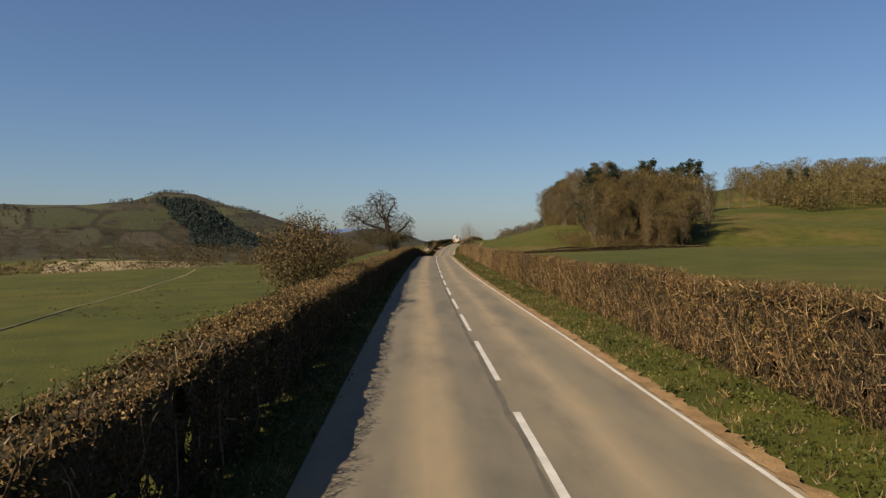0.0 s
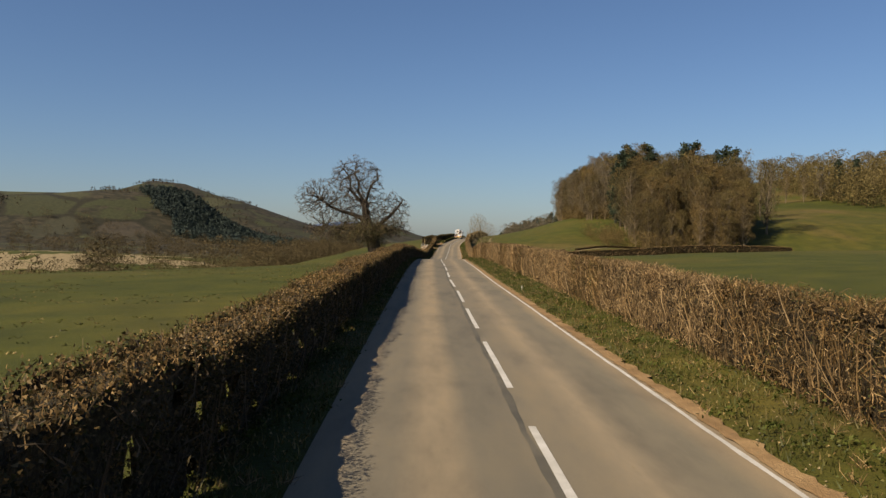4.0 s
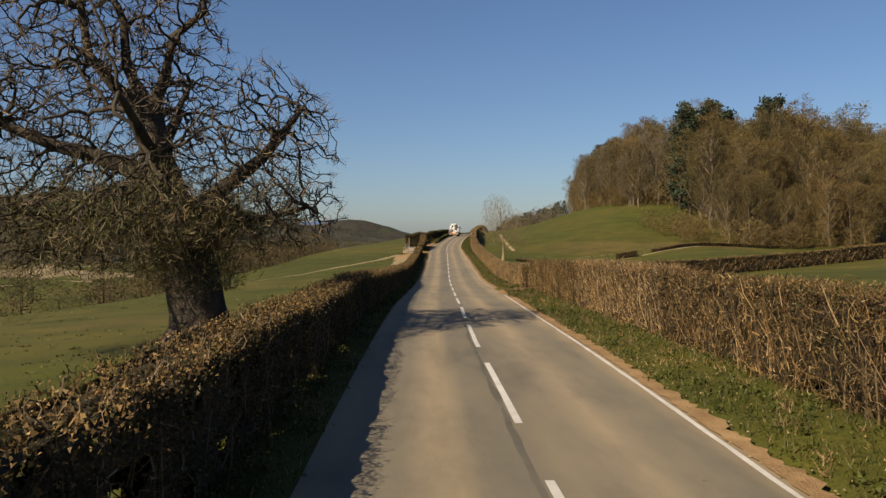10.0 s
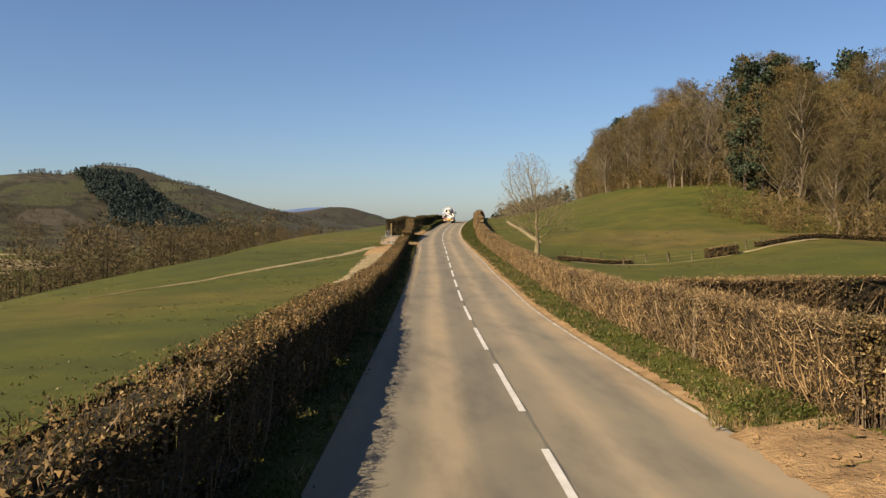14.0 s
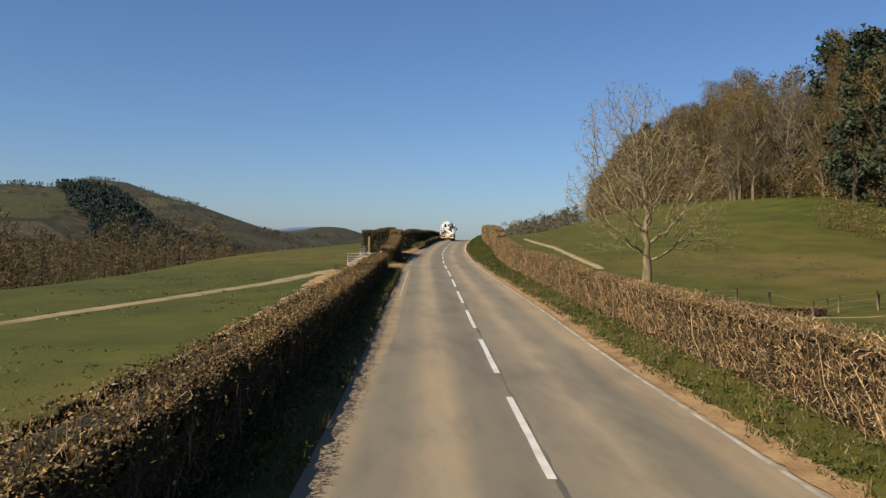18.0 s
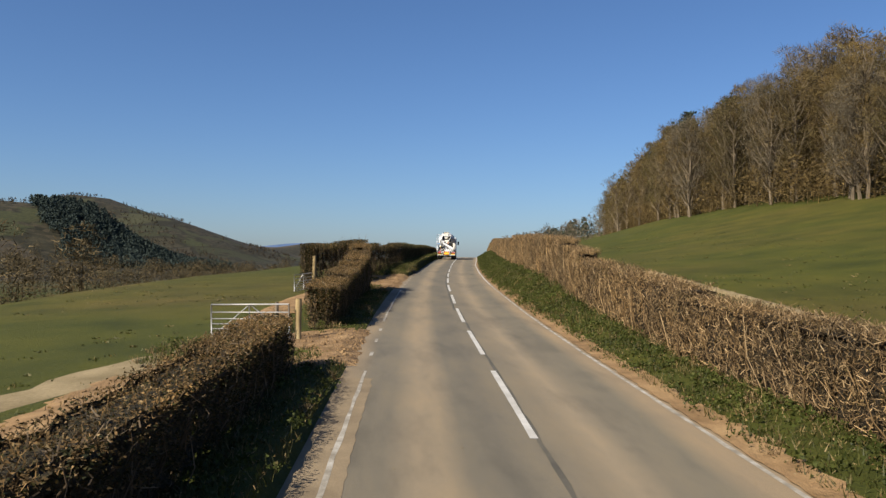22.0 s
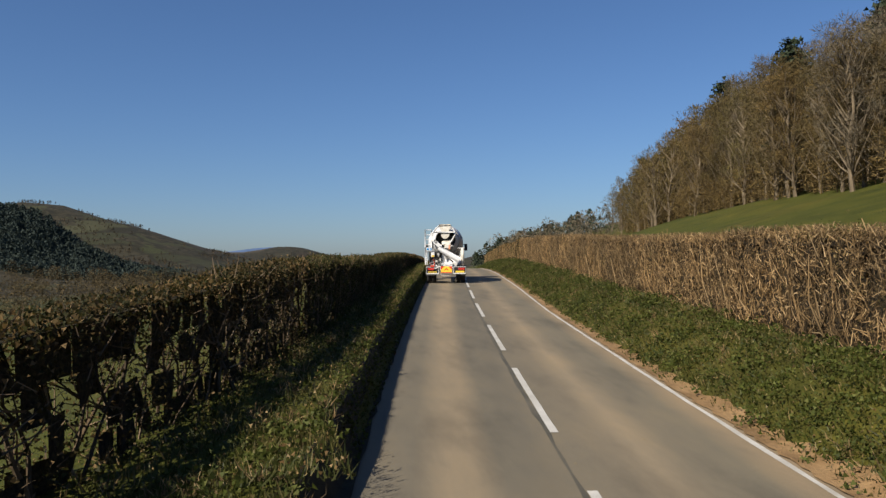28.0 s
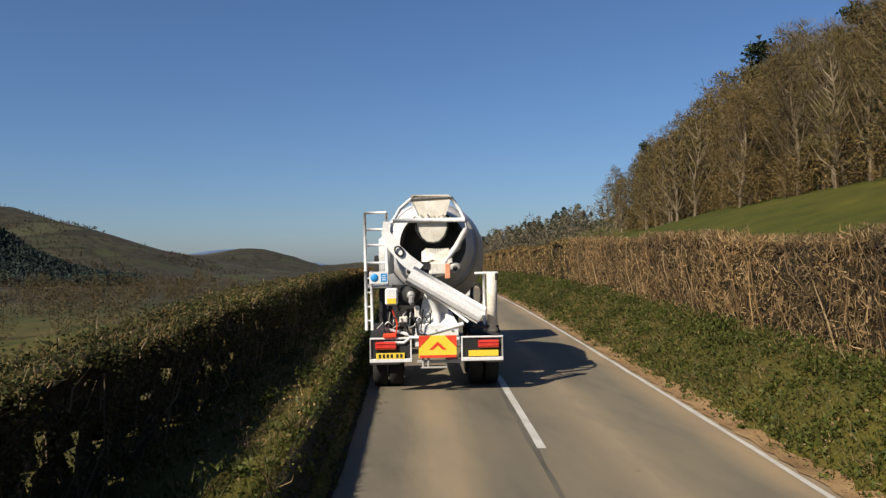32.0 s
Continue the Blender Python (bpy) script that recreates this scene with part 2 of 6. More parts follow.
M_HILLTWIG = leafy("hillside_twigs", [(0.0, (0.032, 0.026, 0.017)), (0.5, (0.059, 0.049, 0.033)), (1.0, (0.105, 0.087, 0.059))], 0.85, 0.1, 0.1)
M_VALLEY = leafy("valley_tree_twigs", [(0.0, (0.039, 0.031, 0.015)), (0.5, (0.078, 0.062, 0.031)), (1.0, (0.130, 0.101, 0.055))], 0.85, 0.1, 0.1)
M_PINE = leafy("pine_needles", [(0.0, (0.013, 0.020, 0.011)), (0.6, (0.027, 0.039, 0.020)), (1.0, (0.048, 0.062, 0.032))], 0.7, 0.2)
M_POST = noisy("weathered_post", [(0.3, (0.119, 0.091, 0.059)), (0.7, (0.231, 0.189, 0.133))], 3, 30, 0.9, stretch=(1, 1, 0.2))
M_STRAWPOST = noisy("straining_post", [(0.3, (0.252, 0.182, 0.077)), (0.7, (0.364, 0.280, 0.140))], 3, 30, 0.85, stretch=(1, 1, 0.2))
M_GALV = noisy("galvanised_steel", [(0.3, (0.336, 0.328, 0.312)), (0.7, (0.496, 0.488, 0.464))], 3, 40, 0.55, 0.4, bump=0.1)


def road_material():
    m, n, l, b = material("asphalt", 0.85, 0, 0.3)
    uv = n.new("ShaderNodeUVMap")
    sep = n.new("ShaderNodeSeparateXYZ")
    l.new(uv.outputs[0], sep.inputs[0])
    wob = noise_tex(n, l, 0.15, 3, 0.5)
    add = n.new("ShaderNodeMath")
    add.operation = "MULTIPLY_ADD"
    l.new(wob.outputs[0], add.inputs[0])
    add.inputs[1].default_value = 0.05
    l.new(sep.outputs[0], add.inputs[2])
    # across the road: dusty crown of each lane, greyer where the wheels run
    lanes = ramp(n, [(0.02, (0.198, 0.154, 0.096)), (0.08, (0.133, 0.116, 0.083)), (0.17, (0.133, 0.116, 0.083)), (0.25, (0.208, 0.167, 0.108)), (0.31, (0.206, 0.165, 0.106)),
                     (0.37, (0.128, 0.112, 0.080)), (0.46, (0.118, 0.104, 0.076)), (0.54, (0.143, 0.123, 0.086)), (0.63, (0.155, 0.130, 0.089)),
                     (0.71, (0.216, 0.174, 0.113)), (0.79, (0.148, 0.127, 0.088)), (0.90, (0.139, 0.122, 0.086)), (0.975, (0.218, 0.168, 0.104))])
    l.new(add.outputs[0], lanes.inputs[0])
    patch = noise_tex(n, l, 0.9, 6, 0.65, stretch=(1.0, 0.25, 1))
    pr = ramp(n, [(0.30, (0.70, 0.71, 0.73)), (0.5, (1, 1, 1)), (0.72, (1.20, 1.15, 1.06))])
    l.new(patch.outputs[0], pr.inputs[0])
    grit = noise_tex(n, l, 90, 3, 0.8)
    gr = ramp(n, [(0.25, (0.62, 0.62, 0.62)), (0.5, (1, 1, 1)), (0.78, (1.4, 1.38, 1.33))])
    l.new(grit.outputs[0], gr.inputs[0])
    c = mix(n, l, 1.0, lanes.outputs[0], pr.outputs[0], "MULTIPLY")
    c = mix(n, l, 0.7, c, mix(n, l, 1.0, c, gr.outputs[0], "MULTIPLY"))
    l.new(c, b.inputs["Base Color"])
    bp = n.new("ShaderNodeBump")
    bp.inputs["Strength"].default_value, bp.inputs["Distance"].default_value = 0.35, 0.01
    l.new(grit.outputs[0], bp.inputs["Height"])
    l.new(bp.outputs[0], b.inputs["Normal"])
    return m


def ground_material():
    m, n, l, b = material("pasture", 0.9, 0, 0.2)
    fields = noise_tex(n, l, 0.02, 5, 0.55)
    fr = ramp(n, [(0.34, (0.038, 0.043, 0.004)), (0.48, (0.050, 0.054, 0.005)), (0.58, (0.064, 0.058, 0.008)), (0.70, (0.098, 0.070, 0.021))])
    l.new(fields.outputs[0], fr.inputs[0])
    tuft = noise_tex(n, l, 0.25, 6, 0.65)
    tr = ramp(n, [(0.28, (0.58, 0.64, 0.5)), (0.5, (1, 1, 1)), (0.66, (1.3, 1.22, 1.15)), (0.76, (1.8, 1.5, 2.0))])
    l.new(tuft.outputs[0], tr.inputs[0])
    grain = noise_tex(n, l, 7, 4, 0.75)
    gr = ramp(n, [(0.28, (0.6, 0.62, 0.5)), (0.5, (1, 1, 1)), (0.75, (1.35, 1.28, 1.15))])
    l.new(grain.outputs[0], gr.inputs[0])
    # bracken, rough grazing and scrub take over on the far hills
    tc = n.new("ShaderNodeTexCoord")
    sep = n.new("ShaderNodeSeparateXYZ")
    l.new(tc.outputs["Object"], sep.inputs[0])
    away = n.new("ShaderNodeMapRange")
    away.inputs["From Min"].default_value, away.inputs["From Max"].default_value = 520, 900
    l.new(sep.outputs[1], away.inputs[0])
    bend = noise_tex(n, l, 0.006, 3, 0.5)
    warp = n.new("ShaderNodeVectorMath")
    warp.operation = "MULTIPLY_ADD"
    l.new(bend.outputs["Color"], warp.inputs[0])
    warp.inputs[1].default_value = (90, 90, 0)
    l.new(tc.outputs["Object"], warp.inputs[2])
    flat = n.new("ShaderNodeVectorMath")
    flat.operation = "MULTIPLY"
    flat.inputs[1].default_value = (1.0, 0.7, 0.0)
    l.new(warp.outputs[0], flat.inputs[0])
    plot = n.new("ShaderNodeTexVoronoi")
    plot.inputs["Scale"].default_value = 0.0105
    l.new(flat.outputs[0], plot.inputs["Vector"])
    pc = n.new("ShaderNodeSeparateColor")
    l.new(plot.outputs["Color"], pc.inputs[0])
    cr = ramp(n, [(0.0, (0.031, 0.032, 0.017)), (0.25, (0.039, 0.043, 0.017)), (0.45, (0.038, 0.031, 0.021)), (0.62, (0.050, 0.053, 0.024)), (0.8, (0.032, 0.028, 0.021)), (1.0, (0.055, 0.046, 0.031))])
    l.new(pc.outputs[0], cr.inputs[0])
    rim = n.new("ShaderNodeTexVoronoi")
    rim.feature = "DISTANCE_TO_EDGE"
    rim.inputs["Scale"].default_value = 0.0105
    l.new(flat.outputs[0], rim.inputs["Vector"])
    hedge_r = ramp(n, [(0.03, (0, 0, 0)), (0.07, (1, 1, 1))])
    l.new(rim.outputs["Distance"], hedge_r.inputs[0])
    plots = mix(n, l, hedge_r.outputs[0], (0.021, 0.020, 0.011), cr.outputs[0])
    # tree tops seen from afar: small rounded crowns, each with its own tone
    tv = n.new("ShaderNodeTexVoronoi")
    tv.inputs["Scale"].default_value = 0.12
    l.new(tc.outputs["Object"], tv.inputs["Vector"])
    tone = n.new("ShaderNodeSeparateColor")
    l.new(tv.outputs["Color"], tone.inputs[0])
    tcol = ramp(n, [(0.0, (0.014, 0.014, 0.008)), (0.5, (0.029, 0.027, 0.015)), (1.0, (0.049, 0.041, 0.025))])
    l.new(tone.outputs[0], tcol.inputs[0])
    woods = noise_tex(n, l, 0.0085, 4, 0.6)
    wr = ramp(n, [(0.46, (0, 0, 0)), (0.50, (1, 1, 1))])
    l.new(woods.outputs[0], wr.inputs[0])
    hill_c = mix(n, l, wr.outputs[0], plots, tcol.outputs[0])
    fields_c = mix(n, l, away.outputs[0], fr.outputs[0], hill_c)
    c = mix(n, l, 1.0, fields_c, tr.outputs[0], "MULTIPLY")
    c = mix(n, l, 0.75, c, mix(n, l, 1.0, c, gr.outputs[0], "MULTIPLY"))
    l.new(c, b.inputs["Base Color"])
    bp = n.new("ShaderNodeBump")
    bp.inputs["Strength"].default_value, bp.inputs["Distance"].default_value = 0.6, 0.12
    l.new(grain.outputs[0], bp.inputs["Height"])
    l.new(bp.outputs[0], b.inputs["Normal"])
    return m


M_ROAD, M_GROUND = road_material(), ground_material()

# ---------------------------------------------------------------- small builders


def link_mesh(name, verts, faces, mats, index=None, smooth=False):
    me = bpy.data.meshes.new(name)
    me.from_pydata(verts, [], faces)
    for mt in (mats if isinstance(mats, (list, tuple)) else [mats]):
        me.materials.append(mt)
    if index is not None:
        me.polygons.foreach_set("material_index", index)
    if smooth:
        me.polygons.foreach_set("use_smooth", [True] * len(me.polygons))
    return me


def part(name, data, parent=None, label="", at=None):
    ob = new(name, data)
    if parent:
        ob.parent = parent
    if at is not None:
        ob.matrix_basis = at
    if label:
        ob["label"] = label
    return ob


class Soup:
    """Collects plain faces for one mesh."""
    def __init__(self):
        self.v, self.f, self.m = [], [], []

    def quad(self, a, b, c, d, mi=0):
        k = len(self.v)
        self.v += [tuple(a), tuple(b), tuple(c), tuple(d)]
        self.f.append((k, k + 1, k + 2, k + 3))
        self.m.append(mi)

    def tri(self, a, b, c, mi=0):
        k = len(self.v)
        self.v += [tuple(a), tuple(b), tuple(c)]
        self.f.append((k, k + 1, k + 2))
        self.m.append(mi)

    def tube(self, pts, radii, sides=5, mi=0, cap=False):
        pts = [Vector(p) for p in pts]
        rings = []
        up = Vector((0.31, 0.17, 0.93))
        for i, p in enumerate(pts):
            d = (pts[min(i + 1, len(pts) - 1)] - pts[max(i - 1, 0)])
            d = d.normalized() if d.length > 1e-9 else Vector((0, 0, 1))
            a = d.cross(up)
            a = a.normalized() if a.length > 1e-3 else Vector((1, 0, 0))
            b = d.cross(a)
            k = len(self.v)
            for s in range(sides):
                w = 2 * math.pi * s / sides
                self.v.append(tuple(p + (a * math.cos(w) + b * math.sin(w)) * radii[i]))
            rings.append(k)
        for k0, k1 in zip(rings, rings[1:]):
            for s in range(sides):
                t = (s + 1) % sides
                self.f.append((k0 + s, k0 + t, k1 + t, k1 + s))
                self.m.append(mi)
        if cap:
            self.f.append(tuple(rings[0] + s for s in range(sides)))
            self.f.append(tuple(rings[-1] + s for s in reversed(range(sides))))
            self.m += [mi, mi]

    def box(self, lo, hi, mi=0):
        k = len(self.v)
        for z in (lo[2], hi[2]):
            self.v += [(lo[0], lo[1], z), (hi[0], lo[1], z), (hi[0], hi[1], z), (lo[0], hi[1], z)]
        for f in ((3, 2, 1, 0), (4, 5, 6, 7), (0, 1, 5, 4), (1, 2, 6, 5), (2, 3, 7, 6), (3, 0, 4, 7)):
            self.f.append(tuple(k + i for i in f))
            self.m.append(mi)

    def twig(self, p, q, w, rng, mi=0):
        """A flat crooked twig from p to q."""
        p, q = Vector(p), Vector(q)
        d = q - p
        n = Vector((rng.gauss(0, 1), rng.gauss(0, 1), rng.gauss(0, 1))).cross(d)
        n = n.normalized() * w if n.length > 1e-6 else Vector((w, 0, 0))
        m = p.lerp(q, rng.uniform(0.35, 0.65)) + Vector((rng.gauss(0, 0.14), rng.gauss(0, 0.14), rng.gauss(0, 0.14))) * d.length
        k = len(self.v)
        self.v += [tuple(p - n), tuple(p + n), tuple(m + n * 0.8), tuple(m - n * 0.8), tuple(q)]
        self.f += [(k, k + 1, k + 2, k + 3), (k + 3, k + 2, k + 4)]
        self.m += [mi, mi]

    def leaf(self, p, size, rng, mi=0, flat=0.0):
        n = Vector((rng.gauss(0, 1), rng.gauss(0, 1), rng.gauss(0, 1) + flat)).normalized()
        a = n.orthogonal().normalized()
        a = (a * math.cos(w := rng.uniform(0, 6.28)) + n.cross(a) * math.sin(w)) * size
        b = n.cross(a) * rng.uniform(0.45, 0.7)
        p = Vector(p)
        self.quad(p - a, p - b * 0.9, p + a, p + b, mi)

    def blade(self, p, size, rng, mi=0):
        """A small leaf of one triangle."""
        n = Vector((rng.gauss(0, 1), rng.gauss(0, 1), rng.gauss(0, 1))).normalized()
        a = n.orthogonal().normalized()
        a = (a * math.cos(w := rng.uniform(0, 6.28)) + n.cross(a) * math.sin(w)) * size
        b = n.cross(a) * rng.uniform(0.55, 0.9)
        p = Vector(p)
        self.tri(p - a, p + a * 0.6 - b, p + a * 0.6 + b, mi)

    def mesh(self, name, mats, smooth=False):
        return link_mesh(name, self.v, self.f, mats, self.m, smooth)


def bevel_box(name, size, mat, r=0.02, segs=1):
    bm = bmesh.new()
    bmesh.ops.create_cube(bm, size=1, matrix=Matrix.Diagonal((*size, 1)))
    if r:
        bmesh.ops.bevel(bm, geom=bm.edges[:], offset=r, segments=segs, affect="EDGES", profile=0.5)
    me = bpy.data.meshes.new(name)
    bm.to_mesh(me)
    bm.free()
    me.materials.append(mat)
    return me


# ---------------------------------------------------------------- plan: road line and lie of the land
ROAD = [(-60, 0.22, -0.30), (-20, 0.21, -0.10), (0, 0.20, 0.00), (20, 0.16, 0.11), (40, 0.17, 0.20), (60, 0.26, 0.30), (80, 0.46, 0.43),
        (100, 0.74, 0.59), (120, 1.05, 0.74), (140, 1.48, 0.84), (160, 1.98, 0.74), (180, 2.63, 0.36), (200, 3.56, -0.23), (220, 4.56, -0.61),
        (240, 5.63, -0.48), (260, 6.56, -0.04), (280, 7.55, 0.48), (300, 8.59, 1.06), (320, 10.08, 1.66), (340, 11.98, 2.25), (360, 14.25, 2.90),
        (380, 16.74, 3.52), (400, 19.3, 3.98), (430, 23.1, 4.15), (470, 28.2, 3.6), (540, 37.8, 1.5)]
RK = np.array(ROAD)
RM = np.gradient(RK[:, 1:], RK[:, 0], axis=0)


def road_at(y):
    """Centre line: x, z and the slope of x."""
    y = min(max(y, -60.0), 540.0)
    i = min(max(int(np.searchsorted(RK[:, 0], y)) - 1, 0), len(RK) - 2)
    h = RK[i + 1, 0] - RK[i, 0]
    s = (y - RK[i, 0]) / h
    a, b, c, d = 2 * s**3 - 3 * s**2 + 1, s**3 - 2 * s**2 + s, -2 * s**3 + 3 * s**2, s**3 - s**2
    p = a * RK[i, 1:] + b * h * RM[i] + c * RK[i + 1, 1:] + d * h * RM[i + 1]
    return float(p[0]), float(p[1])


def heading(y):
    return math.atan2(road_at(y + 1)[0] - road_at(y - 1)[0], 2.0)


def smooth(a, b, x):
    t = min(max((x - a) / (b - a), 0.0), 1.0)
    return t * t * (3 - 2 * t)


def lerp_at(y, knots):
    return float(np.interp(y, [k[0] for k in knots], [k[1] for k in knots]))


LEFT_EDGE = [(0, 150), (100, 105), (150, 58), (190, 38), (240, 30), (300, 28), (340, 28), (365, 22), (420, 17), (540, 22)]      # where the left field tips over
LEFT_FALL = [(0, 0.03), (130, 0.036), (175, 0.055), (215, 0.05), (250, 0.047), (330, 0.042), (540, 0.03)]
RISE = [(-60, 1.5), (150, 1.5), (230, 1.8), (290, 3.2), (330, 7.5), (380, 10.0), (450, 11.0), (560, 12.5)]       # height of the right field's crown
RBANK = [(0, 0.15), (285, 0.2), (312, 0.95), (400, 0.9), (540, 0.6)]
HILLS = [(-640, 2200, 148, 205, 380), (-370, 1950, 66, 190, 300), (-980, 1700, 95, 280, 350), (-425, 1330, 66, 125, 190), (-340, 1335, 24, 60, 150), (275, 690, 24, 150, 150), (-640, 1250, 62, 190, 260),
         (-150, 2500, 62, 170, 300), (-185, 475, 7, 100, 60), (-385, 2600, 44, 100, 200), (560, 950, 60, 260, 300), (-1300, 900, 80, 400, 500)]


LBANK = [(-60, 0.06), (205, 0.06), (250, 0.08), (264, 0.22), (280, 0.22), (284, 0.05), (294, 0.05), (297, 0.25), (309, 0.25), (313, 0.02), (326, 0.05), (338, 0.62), (400, 0.62), (540, 0.5)]     # verge bank under the left hedge


LRIM = [(-60, 3.2), (322, 3.2), (338, 2.79), (540, 2.79)]      # where that bank begins


def land(x, y):
    cx, rz = road_at(y)
    u = x - cx
    if u < 0:
        e = lerp_at(y, LEFT_EDGE)
        a = -u
        z = rz - lerp_at(y, LEFT_FALL) * max(a - 4, 0) * (1 if a < e else e / a) - 0.10 * smooth(3.3, 5, a)
        z -= smooth(e * 0.8, e * 2.6, a) * (11 + rz)
        z += lerp_at(y, LBANK) * smooth(lerp_at(y, LRIM), lerp_at(y, LRIM) + 0.35, a) * (1 - smooth(6.6, 9.5, a))
    else:
        bank = lerp_at(y, RBANK)
        z = rz + bank * smooth(2.9, 5.0, u) + lerp_at(y, RISE) * smooth(6, 62, u)
        z += 0.09 * min(max(u - 66, 0), 184) * smooth(330, 560, y)
        z -= 1.45 * math.exp(-((x - 30) / 13) ** 2 - ((y - 263) / 15) ** 2) * smooth(6, 15, u)      # wet dip along the old fence
        z -= 3.4 * smooth(38, 72, x) * smooth(225, 262, y) * (1 - smooth(290, 330, y))
    if abs(u) < 3.4:
        z -= 0.10 * (1 - smooth(2.8, 3.4, abs(u)))
    far = smooth(480, 900, y)
    z = z * (1 - far) + (-12 + 20 * smooth(20, 170, x)) * far
    for hx, hy, hz, sx, sy in HILLS:
        q = ((x - hx) / sx) ** 2 + ((y - hy) / sy) ** 2
        if q < 12:
            z += hz * math.exp(-q) * max(smooth(12, 90, abs(u)), smooth(480, 620, y))
    if abs(u) > 7:
        z += (noise.noise((x * 0.03, y * 0.03, 0)) * 0.5 + noise.noise((x * 0.15, y * 0.15, 4)) * 0.08) * smooth(7, 30, abs(u))
        if y > 600:
            z += noise.noise((x * 0.006, y * 0.006, 2)) * 9 * smooth(600, 1200, y) + noise.noise((x * 0.02, y * 0.02, 6)) * 4 * smooth(700, 1300, y)
    return z


def place(u, y):
    """A point on the ground beside the road."""
    x = road_at(y)[0] + u
    return Vector((x, y, land(x, y)))


# ---------------------------------------------------------------- ground sheet
def build_ground():
    us = sorted({0, *[s * v for s in (1, -1) for v in (1.5, 2.6, 2.8, 3.0, 3.1, 3.2, 3.28, 3.36, 3.44, 3.52, 3.6, 3.7, 4, 4.3, 4.6, 5.2, 6, 7, 8.5, 10, 12, 14, 17, 20, 24, 28, 33, 38, 44, 50, 57, 64, 72, 80, 90, 100, 112, 125,
                140, 158, 178, 200, 225, 250, 280, 320, 360, 400, 450, 500, 560, 620, 690, 770, 860, 960, 1100, 1300, 1600, 2100, 3000)]})
    ys = [-900, -500, -250, -120, -60] + list(range(-40, 541, 5)) + [550, 560, 575, 590, 610, 630, 655, 680, 710, 740, 780, 820, 860, 910] + list(range(960, 2800, 50)) + list(range(2900, 4600, 120))
    verts, faces = [], []
    w = len(us)
    for y in ys:
        cx = road_at(y)[0]
        for u in us:
            verts.append((cx + u, y, land(cx + u, y)))
    for j in range(len(ys) - 1):
        for i in range(w - 1):
            k = j * w + i
            faces.append((k, k + 1, k + 1 + w, k + w))
    ob = new("ground", link_mesh("ground", verts, faces, M_GROUND, smooth=True))
    return tagged(ob, "rolling green spring pasture on a valley side", "ground", kind="structure")


def strip(name, u0, u1, y0, y1, lift, mat, step=2.0, ragged=0.0, seed=0, follow=True, cols=0):
    """A thin sheet that runs along the road between two offsets."""
    rng = random.Random(seed)
    n = max(1, int((y1 - y0) / step))
    verts, faces, uvs = [], [], []
    cols = cols or max(2, int(abs(u1 - u0) / 0.7) + 1)
    for j in range(n + 1):
        y = y0 + (y1 - y0) * j / n
        cx, rz = road_at(y)
        h = heading(y)
        a = (u0(y) if callable(u0) else u0) + rng.uniform(-1, 1) * ragged
        b = (u1(y) if callable(u1) else u1) + rng.uniform(-1, 1) * ragged
        for i in range(cols):
            u = a + (b - a) * i / (cols - 1)
            x, yy = cx + u * math.cos(h), y - u * math.sin(h)
            z = (rz if follow is True else max(rz, land(x, yy))) + lift
            verts.append((x, yy, z))
            uvs.append(((u + 2.9) / 5.8, y))
    for j in range(n):
        for i in range(cols - 1):
            k = j * cols + i
            faces.append((k, k + 1, k + 1 + cols, k + cols))
    me = link_mesh(name, verts, faces, mat, smooth=True)
    layer = me.uv_layers.new(name="UVMap")
    for lp in me.loops:
        layer.data[lp.index].uv = uvs[lp.vertex_index]
    return me


ground = build_ground()
RIGHT_EDGE = [(0, 2.58), (9, 2.61), (24, 2.74), (39, 2.73), (53, 2.71), (96, 2.58), (109, 2.51), (123, 2.54), (136, 2.51), (148, 2.45), (160, 2.63), (172, 2.76), (196, 3.13), (223, 2.95), (233, 3.04), (243, 2.97), (256, 3.08), (286, 2.84), (307, 2.86), (317, 2.79), (346, 2.71), (359, 2.62), (373, 2.75), (400, 2.75)]
LINE_U = [(0, -0.02), (41, 0.0), (54, 0.03), (101, 0.02), (111, -0.08), (124, -0.01), (140, -0.07), (149, -0.18), (163, -0.17), (178, 0.02), (196, 0.03), (224, -0.06), (239, -0.08), (247, -0.03), (256, 0.04), (277, 0.16), (309, 0.12), (318, 0.05), (348, 0.05), (364, -0.03), (376, -0.06), (400, -0.02)]     # how far the painted centre wanders
DASH_END = [(-6, -44.0), (0, 14.05), (1, 24.0), (2, 32.8), (3, 41.6), (4, 51.6), (5, 61.3), (9, 101.2), (10, 111.4), (12, 131.2), (13, 140.4), (14, 149.2), (17, 178.2), (19, 196.1), (23, 231.2), (24, 239.0), (26, 255.9), (29, 284.2), (30, 292.4), (32, 309.4), (33, 318.6), (38, 363.6), (40, 381.6), (58, 540.0)]


def edge(extra):
    return lambda y: lerp_at(y, RIGHT_EDGE) + extra


road = tagged(new("road", strip("road", -3.22, edge(0.22), -60, 540, 0.0, M_ROAD, cols=9)), "narrow two-lane country road of worn dusty asphalt", "road", kind="structure")
def centre(extra):
    return lambda y: lerp_at(y, LINE_U) + extra


